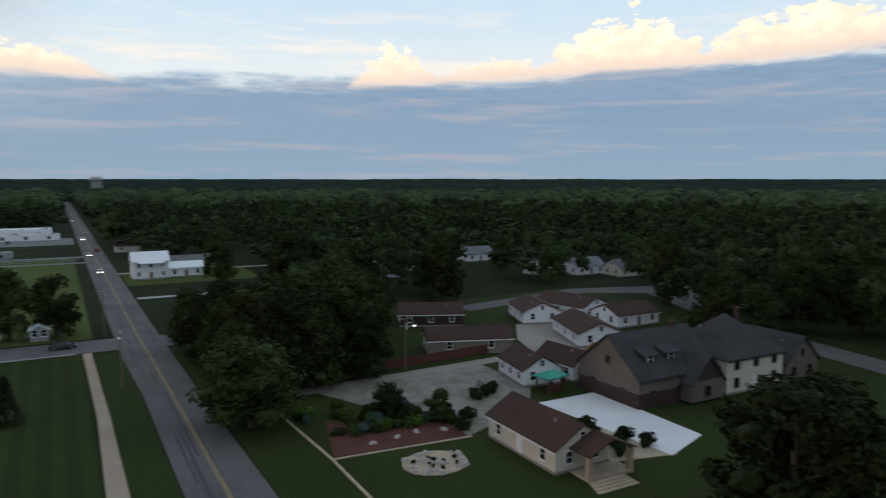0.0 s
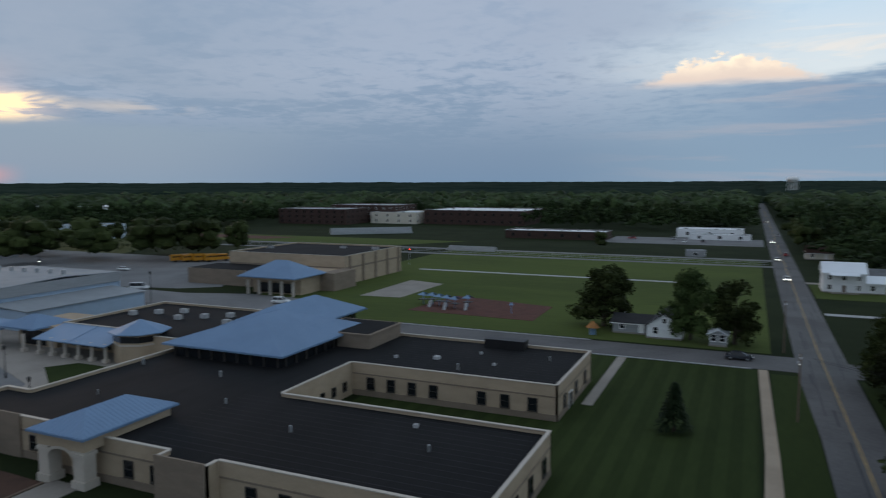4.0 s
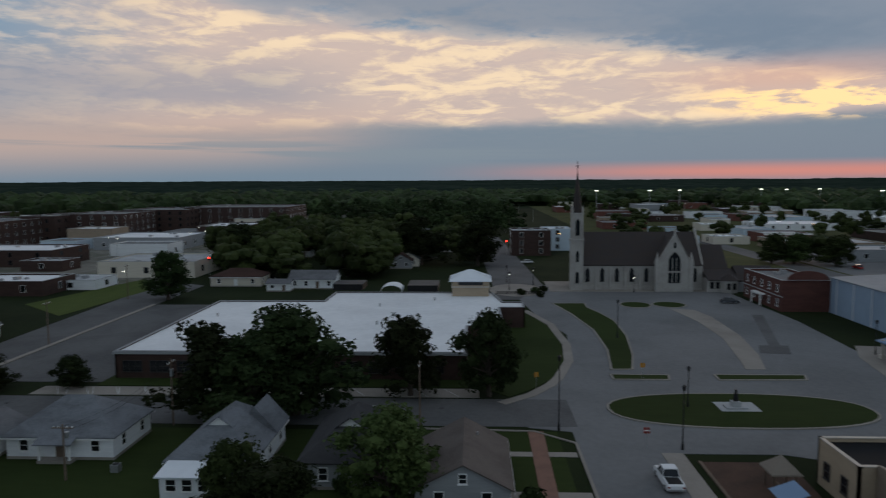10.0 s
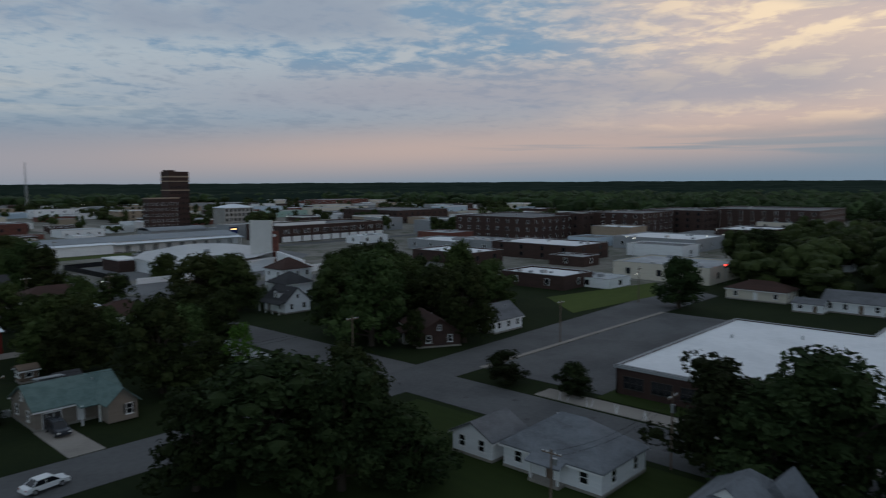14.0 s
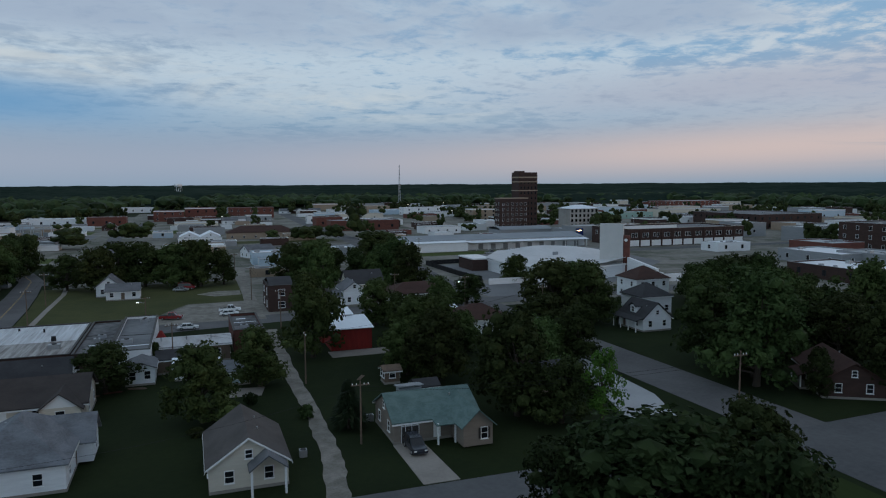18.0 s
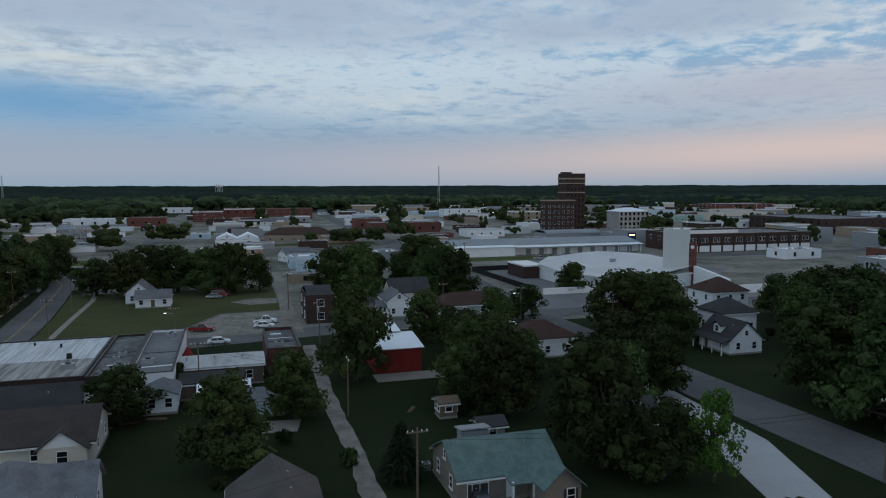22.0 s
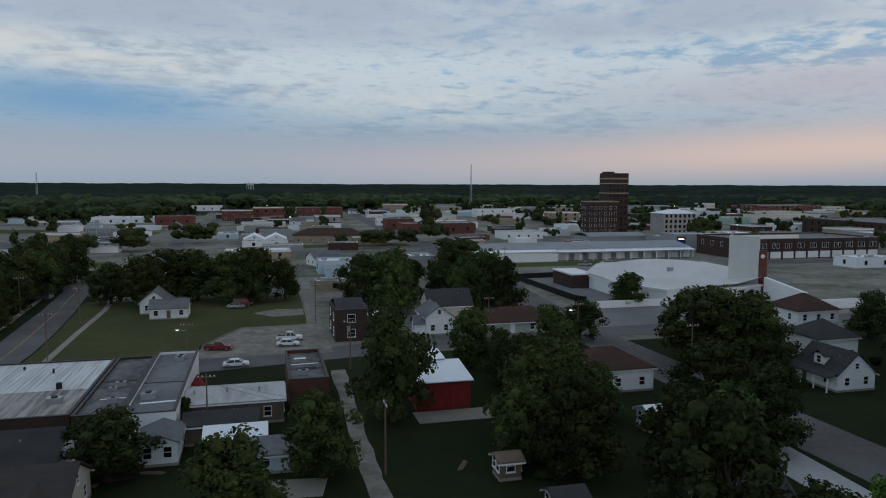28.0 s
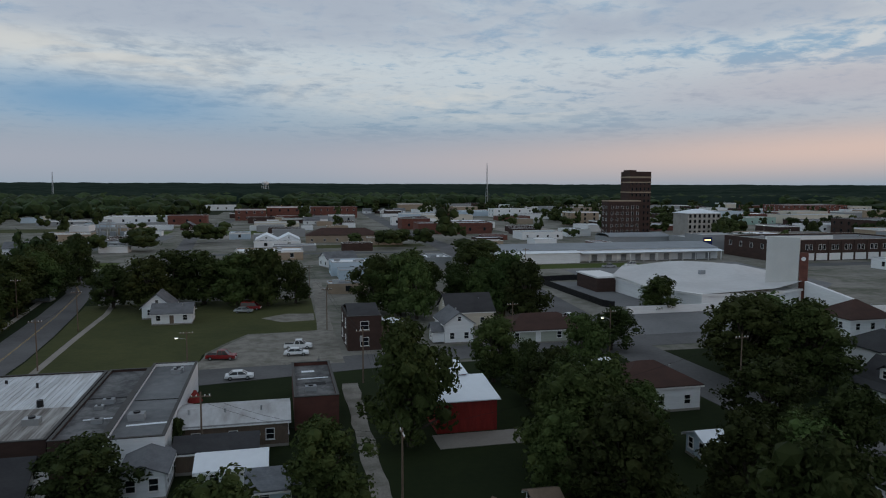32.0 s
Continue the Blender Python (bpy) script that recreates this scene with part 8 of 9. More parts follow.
fl.v += [(-18.5, 25, -0.2), (-18.5, 25, 6.8), (-20, 40, 4.2), (-20, 40, -0.2), (-19.7, 24.8, -0.2), (-19.7, 24.8, 6.8), (-21.2, 39.8, 4.2), (-21.2, 39.8, -0.2)]
fl.f += [(3, 2, 1, 0), (4, 5, 6, 7), (1, 2, 6, 5), (2, 3, 7, 6), (0, 1, 5, 4)]
part("white_flank", fl, WHITE_SIDING, dome, "low white flanking wall")
part("court_wall", Geo().box(13, 26.8, -0.2, 37, 27.4, 2.0), WHITE_SIDING, dome)
part("planter_wall", Geo().box(-46, 42, -0.2, -21, 42.6, 2.6).box(-21.6, 40, -0.2, -21, 42, 3.0), WHITE_SIDING, dome, "low white planter wall")
fence("dark screened fence of the parking court", [(-129, -216.5), (-127.2, -220), (-126.6, -270), (-146, -272)], DARK_METAL, 1.9, 4.0)

# ---- the long white warehouse ----
wh = thing("long_warehouse", "long white warehouse with pale grey roof and a loading porch", "warehouse", -181, -338)
part("wall", Geo().box(-55, -12, -0.2, 52, 12, 5.2), WHITE_SIDING, wh)
part("roof", gable_roof(108, 24, 5.2, 1.8, 0.5), GREY_METAL, wh)
part("front_shed", Geo().box(15, 12.01, -0.2, 52, 17, 4.4), WHITE_SIDING, wh)
part("front_shed_roof", Geo().slab([(14.6, 17.5, 4.5), (52.4, 17.5, 4.5), (52.4, 12, 5.1), (14.6, 12, 5.1)][::-1], 0.15), ROOF_TINW, wh)
for k in range(11):
    part("porch_post", Geo().box(-54 + k * 6.4, 16.2, 0, -53.7 + k * 6.4, 16.5, 4.0), TRIM, wh)
part("porch_roof", Geo().slab([(-55, 17, 4.1), (14, 17, 4.1), (14, 12.02, 4.7), (-55, 12.02, 4.7)][::-1], 0.15), ROOF_TINW, wh)
for k in range(9):
    door(wh, -50 + k * 7, 12.05, 0.1, 180, 2.6, 2.8, GREY_SIDING, "loading_door")

# ---- downtown ----
tower = thing("office_tower", "tall dark brown brick office tower with banded crown", "tower", -262, -451)
part("wall", Geo().box(-7.2, -6, -0.2, 7.2, 6, 37.6), BRICK_DARK, tower)
for z, h in ((28.4, 0.7), (34.6, 0.7), (37.6, 1.0)):
    part("stone_band", Geo().box(-7.4, -6.2, z, 7.4, 6.2, z + h), BRICK_TAN, tower)
part("crown", Geo().box(-7.2, -6, 38.6, 7.2, 6, 41.6), BRICK_DARK, tower)
part("lift_house", Geo().box(1.6, -3.4, 41.6, 6.9, 3.4, 42.6), BRICK_DARK, tower)
part("low_block", Geo().box(4.6, 6.2, -0.2, 26, 15, 23.2), BRICK_DARK, tower, "lower brown brick wing")
part("low_coping", Geo().box(4.4, 6.2, 23.2, 26.2, 15.2, 23.9), BRICK_TAN, tower)
for st in range(9):
    for k in range(5):
        window(tower, -5.6 + k * 2.8, 6.02, 4.0 + st * 3.7, 180, 1.0, 1.7, DARK_TRIM, far=True)
for st in range(5):
    for k in range(6):
        window(tower, 6.5 + k * 3.4, 15.02, 4.0 + st * 3.7, 180, 1.3, 1.7, far=True)
    for k in range(2):
        window(tower, 26.02, 8.4 + k * 4.0, 4.0 + st * 3.7, 90, 1.4, 1.7, far=True)
ch = thing("courthouse", "pale stone courthouse with a shallow white hipped roof", "building", -309, -455)
part("wall", Geo().box(-12, -8.5, -0.2, 12, 8.5, 15.2), LIMESTONE, ch)
part("roof", hip_roof(24, 17, 15.2, 2.4, 0.6), ROOF_TINW, ch)
for st in range(4):
    for k in range(7):
        window(ch, -10.2 + k * 3.4, 8.52, 2.0 + st * 3.5, 180, 1.4, 2.0, DARK_TRIM, far=True)
bb = shop("two-storey dark brick garage building with white arched bays", -328, -344, -252, -308, 9.4, BRICK_DARK, ROOF_GREY, name="brick_block", parapet=0.7, units=6, seed=11)
for k in range(11):
    x = -34.5 + k * 6.9
    window(bb, x - 1.1, 18.02, 5.0, 180, 1.3, 2.2, far=True)
    window(bb, x + 1.1, 18.02, 5.0, 180, 1.3, 2.2, far=True)
    part("shop_bay", Geo().box(x - 2.9, 18.02, 0.3, x + 2.9, 18.1, 3.4), TRIM, bb, "white shop bay")
    part("brick_pier", Geo().box(x + 3.1, 18.02, 0, x + 3.8, 18.3, 9.0), BRICK_DARK, bb)
for k in range(4):
    window(bb, 38.02, -13 + k * 7.5, 5.0, 90, 1.6, 2.2, far=True)
part("white_parapet", Geo().box(2, 10, 9.0, 37, 11.0, 10.6), TRIM, bb)
shop("pale green flat-roofed block", -455, -585, -402, -562, 6.0, material("pale_green_stucco", (0.33, 0.47, 0.42), 0.8, (0.26, 0.37, 0.33), 0.2, 2.0, 0.6), ROOF_PALE, units=4, seed=12, gap=6, sides="180")
cv = thing("round_roofed_store", "low store with a rounded grey roof", "store", -243, -419)
part("wall", Geo().box(-19, -9, -0.2, 19, 9, 3.6), GREY_SIDING, cv)
cg = Geo()
for k in range(8):
    a0, a1 = math.pi * k / 8, math.pi * (k + 1) / 8
    cg.slab([(-19, 9.4 * math.cos(a0), 3.6 + 1.8 * math.sin(a0)), (19, 9.4 * math.cos(a0), 3.6 + 1.8 * math.sin(a0)), (19, 9.4 * math.cos(a1), 3.6 + 1.8 * math.sin(a1)), (-19, 9.4 * math.cos(a1), 3.6 + 1.8 * math.sin(a1))][::-1], 0.15)
part("roof", cg, GREY_METAL, cv)
sg = shop("grey store with a lit blue and red sign", -280, -372, -248, -356, 8.4, GREY_SIDING, ROOF_PALE, seed=14)
part("sign_board", Geo().box(10.6, 8.02, 2.6, 15.6, 8.2, 7.2), material("blue_sign", (0.012, 0.03, 0.14), 0.5), sg)
part("sign_light", Geo().box(11.4, 8.2, 5.7, 14.8, 8.28, 6.1), LAMP_AMBER, sg)
shop("white stuccoed shop with an arched false front", -210, -462, -184, -444, 4.6, WHITE_SIDING, ROOF_PALE, gap=5, sides="180", seed=15)
WALLS = [BRICK_RED, BRICK_DARK, BRICK_TAN, WHITE_SIDING, GREY_SIDING, CREAM_SIDING, BLUE_SIDING]
ROOFS = [ROOF_GREY, ROOF_PALE, ROOF_WHITE, ROOF_GREY, ROOF_PALE, TIN_WHITE, material("green_felt", (0.10, 0.16, 0.13), 0.9, (0.07, 0.11, 0.09), 0.2, 2.0, 0.7)]
# x0, y0, x1, y1, height, wall, roof, storeys
BLOCKS = [
    (-182, -518, -131, -500, 7.4, 0, 1, 1), (-30, -716, -3, -700, 10.0, 0, 2, 2), (-62, -740, -30.5, -720, 11.6, 0, 2, 2), (-117, -760, -72, -740, 10.6, 0, 1, 2), (16, -660, 46, -643, 7.4, 0, 0, 1), (-38, -664, -16, -651, 5.2, 1, 0, 1), (-106, -676, -84, -659, 6.0, 4, 2, 1),
    (12, -1470, 50, -1440, 8.0, 3, 2, 1), (-138, -612, -130, -603, 6.8, 3, 2, 1), (-318, -640, -291, -615, 7.1, 3, 2, 1), (-192, -548, -159, -530, 6.0, 1, 2, 1), (-205, -645, -188, -630, 6.8, 5, 1, 1), (-541, -596, -473, -568, 7.5, 5, 1, 1), (-685, -720, -657, -696, 10.2, 5, 1, 2), (6, -965, 46, -945, 6.5, 3, 2, 1),
    (90, -655, 141, -640, 4.0, 4, 2, 1), (48, -680, 97, -660, 6.0, 3, 2, 1), (64, -492, 88, -480, 4.8, 2, 2, 1), (34, -434, 64, -421, 3.7, 4, 1, 1),
    (-24, -492, -12, -479, 4.0, 6, 2, 1), (-52, -426, -28, -420, 3.4, 3, 2, 1), (-51, -374, -22, -357, 4.2, 2, 2, 1), (-74, -312, -59, -299, 5.0, 6, 2, 1), (-74.5, -298.6, -61, -289, 3.2, 6, 4, 1),
    (-67, -264, -55, -257, 3.2, 2, 2, 1), (-107, -326, -91, -311, 4.8, 4, 2, 1), (-150, -570, -129, -551, 8.0, 0, 6, 1), (-298, -745, -254, -725, 8.4, 3, 2, 2),
    (-296, -592, -272, -573, 11.2, 2, 2, 3), (-656, -738, -578, -700, 11.7, 0, 1, 3), (-484, -705, -448, -688, 7.4, 3, 0, 1), (-238, -478, -221, -464, 4.8, 3, 2, 1),
    (-320, -250, -301, -226, 6.6, 0, 1, 1), (-296, -281, -276, -269, 4.4, 3, 2, 1), (-262, -192, -240, -160, 4.8, 1, 2, 1), (-306, -212, -287, -184, 5.4, 4, 1, 1), (-304, -178, -277, -134, 6.6, 1, 2, 2),
    (-226, -119, -209, -95, 4.4, 1, 2, 1), (-234, -102, -221, -86, 3.0, 3, 1, 1), (-276, -138, -264, -122, 4.0, 1, 1, 1), (-276, -100, -248, -66, 5.6, 5, 1, 1),
    (-400, -262, -346, -205, 13.5, 1, 0, 3), (-425, -216, -384, -197, 14.6, 1, 0, 3), (-440, -202, -398, -167, 15.0, 1, 0, 4), (-490, -190, -444, -150, 15.4, 1, 0, 4),
    (-382, -155, -345, -112, 6.0, 4, 2, 1), (-480, -462, -420, -392, 10.6, 1, 0, 2), (-520, -160, -466, -92, 16.0, 1, 0, 4), (-470, -124, -458, -84, 9.0, 5, 1, 2),
    (-300, -232, -276, -200, 5.0, 4, 2, 1), (-410, -304, -386, -272, 10.4, 3, 1, 3), (-334, 46, -318, 63, 11.0, 1, 1, 3), (-356, 62, -340, 75, 10.2, 6, 2, 3),
    (-315, 178, -294, 222, 4.8, 4, 1, 1), (-600, 300, -556, 400, 8.0, 3, 1, 1), (-505, 215, -466, 262, 4.0, 3, 2, 1), (-388, 150, -370, 168, 4.0, 5, 2, 1),
    (-600, 455, -510, 545, 12.0, 3, 2, 1), (-345, 478, -282, 512, 12.0, 1, 1, 3), (-276, 506, -236, 545, 9.0, 5, 2, 2), (-232, 512, -150, 575, 11.0, 1, 2, 2), (-322, 520, -262, 560, 14.0, 1, 1, 3),
    (-128, 404, -70, 424, 4.6, 1, 2, 1), (-36, 444, 0, 462, 5.0, 3, 2, 1), (-28, 430, 4, 440, 3.0, 3, 2, 1), (-22, 335, -14, 341, 2.6, 4, 2, 1),
]
for k, (x0, y0, x1, y1, h, w, rf, st) in enumerate(BLOCKS):
    near = y0 > -560 and x0 > -480
    flat_building(("flat-roofed %s building of the town blocks" % ("red brick", "dark brick", "tan brick", "white painted", "grey metal", "cream painted", "pale blue metal")[w]), x0, y0, x1, y1, h,
                  WALLS[w], ROOFS[rf], "town_building", units=5 if near else 3, seed=40 + k, storeys=st, gap=6.2 if h > 9 else 9.0, sides="90 180" if y0 < 0 else "0 90", ww=1.5, wh=1.9,
                  trim=TRIM if k % 2 else DARK_TRIM, coping=PALE_CONCRETE, far=True, band=0.8 if rf in (2, 5) and y0 < -340 else 0.0)
house("long low tan hall under a dark red-brown hipped roof", -77, -451, 176, 42, 17, 4.4, 3.6, BRICK_TAN, SHINGLE_BROWN, "hip", 6, door_side=180, name="hall", far=True, vents=0)
for x, lab in ((-34.2, "white gable-fronted store with a pale tin roof"), (-46, "white gable-fronted store beside its twin")):
    house(lab, x, -437, 90, 18, 11, 3.6, 2.6, WHITE_SIDING, ROOF_TINW, wins=2, name="store", far=True, vents=0)
for x, y, rz, lab in ((22.5, -576, 90, "small brown gabled house on the far lots"), (-67, -628, 0, "small white house on the far lots"), (76, -405, 0, "white barn with a grey roof"), (-140, -832, 0, "white house in a far row"),
                      (-157, -835, 90, "white house in a far row"), (-175, -834, 0, "white house in a far row"), (-64, -330, 20, "small white shed behind the sage store"), (92, -372, 10, "white shed by the southern road")):
    house(lab, x, y, rz, 13, 9, 3.4, 2.6, WHITE_SIDING if "white" in lab else BRICK_DARK, SHINGLE_GREY, wins=2, far=True, vents=0)
# lattice of the electric yard
yard = thing("substation", "grey steel lattice gantry of an electric yard", "substation", 61, -524)
for kx in range(4):
    for ky in range(2):
        part("column", Geo().box(-9 + kx * 6 - 0.25, -4 + 8 * ky - 0.25, -0.1, -9 + kx * 6 + 0.25, -4 + 8 * ky + 0.25, 9 - 1.5 * (kx % 2)), STEEL, yard)
for z in (5.0, 7.2):
    for ky in (-4, 4):
        part("beam", Geo().box(-9.4, ky - 0.2, z, 9.4, ky + 0.2, z + 0.4), STEEL, yard)
for kx in range(3):
    part("transformer", Geo().box(-7 + kx * 6, -1.5, -0.1, -4 + kx * 6, 1.5, 2.8), GREY_METAL, yard)
# further streets of low roofs, closing up with distance
tr_ = random.Random(90)
taken = [(b[0], b[1], b[2], b[3]) for b in BLOCKS] + [(-276, -461, -246, -420), (-335, -305, -228, -195), (-98, -462, -56, -442), (-46, -450, -28, -426), (12, -800, 16, -330), (-136, -900, -118, -400), (-325, -468, -294, -443), (-250, -360, -130, -320), (-329, -345, -251, -300), (-460, -590, -400, -560), (-214, -290, -135, -180), (-246, -439, -204, -418), (-212, -464, -182, -442), (-260, -374, -236, -356)]


def free(x0, y0, x1, y1, m=4):
    return all(x1 + m < a or x0 - m > c or y1 + m < b or y0 - m > d for a, b, c, d in taken)


count = 0
for k in range(1500):
    x, y = tr_.uniform(-740, 4), tr_.uniform(-980, -345)
    if tr_.random() < 0.3:
        x, y = tr_.uniform(-560, -285), tr_.uniform(-420, -120)
    elif tr_.random() < 0.22:
        x, y = tr_.uniform(-860, -340), tr_.uniform(110, 330)
    w, d = tr_.uniform(14, 38), tr_.uniform(12, 30)
    if x > -230 and (y > -600 or k % 3):
        continue
    if -128 < x < -100 or not free(x, y, x + w, y + d) or (x > -100 and y > -380) or x + w > 6:
        continue
    taken.append((x, y, x + w, y + d))
    h = tr_.choice([4, 4.5, 5, 5.5, 6.5, 8.5])
    wl = tr_.randrange(7)
    flat_building("low flat-roofed shop far down in the town", x, y, x + w, y + d, h, WALLS[wl], tr_.choice(ROOFS[:6]), "town_building", units=1, seed=k, far=True,
                  gap=11.0 if y > -520 else None, sides="180" if y < 0 else "90", ww=1.8, wh=1.6, coping=PALE_CONCRETE, band=0.8 if k % 3 == 0 else 0.0)
    count += 1
    if count > 170:
        break
sheds = 0
for k in range(400):
    x, y = tr_.uniform(-230, 60), tr_.uniform(-760, -392)
    w, d = tr_.uniform(8, 22), tr_.uniform(7, 13)
    if sheds < 46 and free(x, y, x + w, y + d, 5) and not (-16 < x + w and x < 26):
        sheds += 1
        taken.append((x, y, x + w, y + d))
        flat_building("small low shed among the far lots", x, y, x + w, y + d, tr_.choice([3.0, 3.4, 4.0, 4.6]), WALLS[tr_.choice([0, 1, 1, 3, 3, 4, 2])], ROOFS[tr_.choice([0, 1, 2, 2, 5])], "town_building", units=0, seed=k, far=True, coping=TRIM if k % 2 else PALE_CONCRETE)
for k in range(300):
    x, y = tr_.uniform(28, 225), tr_.uniform(-815, -335)
    w, d = tr_.uniform(9, 28), tr_.uniform(8, 18)
    if k < 26 and free(x, y, x + w, y + d, 8):
        taken.append((x, y, x + w, y + d))
        flat_building("low shed on the open southern lots", x, y, x + w, y + d, tr_.choice([3.4, 4.2, 5.0]), WALLS[tr_.randrange(7)], tr_.choice(ROOFS[:6]), "town_building", units=1, seed=k, far=True, coping=PALE_CONCRETE)
    elif k >= 90 and free(x, y, x + 6, y + 6, 2) and (k % 5 == 0 or x > 150 or y < -640):
        tree(x, y, tr_.uniform(3.2, 6.0), tr_.uniform(8, 13), LEAF, "far")
for k in range(620):
    x, y = tr_.uniform(-720, 0), tr_.uniform(-980, -200)
    if not free(x, y, x + 6, y + 6, 2) or -122 < x < -102 or (x > -240 and y > -345) or (x > -260 and y > -720 and k % 4):
        continue
    tree(x, y, tr_.uniform(3.0, 5.4), tr_.uniform(8, 13), LEAF_DARK if k % 2 else LEAF, "far")
    if k % 4 == 0 and x < -260:
        for j in range(4):
            u, v = x + tr_.uniform(-11, 11), y + tr_.uniform(-7, 7)
            if free(u - 3, v - 3, u + 3, v + 3, 2) and not -134 < u < -114:
                tree(u, v, tr_.uniform(3.5, 6.5), tr_.uniform(6, 12), LEAF, "far")
for x, y, r_, h_ in ((38, -478, 8, 11), (30, -470, 6, 9), (-2, -462, 6, 11), (5, -452, 7, 12), (-8, -455, 5, 9), (-64, -698, 7, 14), (-66, -640, 6, 9), (-96, -425, 5, 9), (-104, -420, 6, 10), (-110, -428, 5, 9), (-80, -424, 5, 8), (-216, -447, 5, 7), (-228, -616, 5, 8), (-116, -408, 7, 12)):
    tree(x, y, r_, h_, LEAF, "far")
for k in range(150):
    x, y = tr_.uniform(-860, -300), tr_.uniform(110, 330)
    if free(x, y, x + 6, y + 6, 2):
        tree(x, y, tr_.uniform(4, 7), tr_.uniform(8, 14), LEAF_DARK if k % 2 else LEAF, "far")
# trees of the old residential blocks west of the white roof
for k in range(120):
    x, y = tr_.uniform(-430, -240), tr_.uniform(-85, 45)
    if free(x, y, x + 6, y + 6, 3) and not (28 < y < 50):
        tree(x, y, tr_.uniform(5, 8.5), tr_.uniform(10, 17), LEAF_DARK if k % 2 else LEAF, "far")
for k in range(22):
    x, y = tr_.uniform(-420, -245), tr_.uniform(-80, 25)
    house("house among the trees of the old blocks", x, y, tr_.choice([0, 90]), 11, 8, 3.2, 2.4, tr_.choice([WHITE_SIDING, CREAM_SIDING, GREY_SIDING]), tr_.choice([SHINGLE_GREY, SHINGLE_BROWN, SHINGLE_DARK]), wins=2, far=True, vents=0)


woods("town_trees", FAR_SPOTS, LEAF, "scattered street and yard trees down in the town", True)


# ---- towers on the skyline ----
def water_tower(x, y, h, r, label):
    ob = thing("water_tower", label, "water tower", x, y)
    g = Geo()
    ring = [(0.0, -0.5), (0.75, -0.42), (1.0, -0.1), (1.0, 0.12), (0.8, 0.34), (0.4, 0.48), (0.02, 0.52)]
    n = 16
    for (r0, z0), (r1, z1) in zip(ring, ring[1:]):
        for k in range(n):
            a, b = 2 * math.pi * k / n, 2 * math.pi * (k + 1) / n
            g.face((r * r0 * math.cos(a), r * r0 * math.sin(a), h + r * z0), (r * r0 * math.cos(b), r * r0 * math.sin(b), h + r * z0),
                   (r * r1 * math.cos(b), r * r1 * math.sin(b), h + r * z1), (r * r1 * math.cos(a), r * r1 * math.sin(a), h + r * z1))
    part("tank", g, TRIM, ob)
    for k in range(6):
        a = math.pi * k / 3
        part("leg", Geo().tube((r * 0.95 * math.cos(a), r * 0.95 * math.sin(a), -0.5), (r * 0.8 * math.cos(a), r * 0.8 * math.sin(a), h - r * 0.2), 0.5, 0.4), TRIM, ob)
    part("riser", Geo().cyl(0, 0, -0.5, h - r * 0.4, 0.9), TRIM, ob)


def mast(x, y, h, label="lattice radio mast with red and white bands"):
    ob = thing("radio_mast", label, "mast", x, y)
    for k in range(3):
        a = 2 * math.pi * k / 3
        part("leg", Geo().tube((2.2 * math.cos(a), 2.2 * math.sin(a), -0.5), (0.4 * math.cos(a), 0.4 * math.sin(a), h), 0.3, 0.16, 4), STEEL, ob)
    for k in range(12):
        z = h * k / 12
        rr2 = 2.2 - 1.8 * k / 12
        g = Geo()
        for j in range(3):
            a, b = 2 * math.pi * j / 3, 2 * math.pi * (j + 1) / 3
            g.tube((rr2 * math.cos(a), rr2 * math.sin(a), z), (rr2 * math.cos(b), rr2 * math.sin(b), z + h / 12), 0.12, sides=3)
        part("lattice", g, STEEL, ob)


water_tower(74, 1520, 36, 11, "white water tower standing over the far woods")
water_tower(-10, -1900, 34, 10, "white water tower on the southern skyline")
mast(-325, -985, 62)
mast(300, -1250, 50, "slender lattice mast over the southern woods")
mast(260, -820, 38, "slender lattice mast over the southern woods")

# ---- vehicles ----
WHEEL = {}


def wheel_meshes():
    if not WHEEL:
        t, r = Geo(), Geo()
        t.tube((0, -0.11, 0), (0, 0.11, 0), 0.34, 0.34, 14)
        r.tube((0, -0.125, 0), (0, 0.125, 0), 0.2, 0.2, 10)
        WHEEL["t"], WHEEL["r"] = t.mesh("tyre", RUBBER), r.mesh("rim", STEEL)
    return WHEEL["t"], WHEEL["r"]


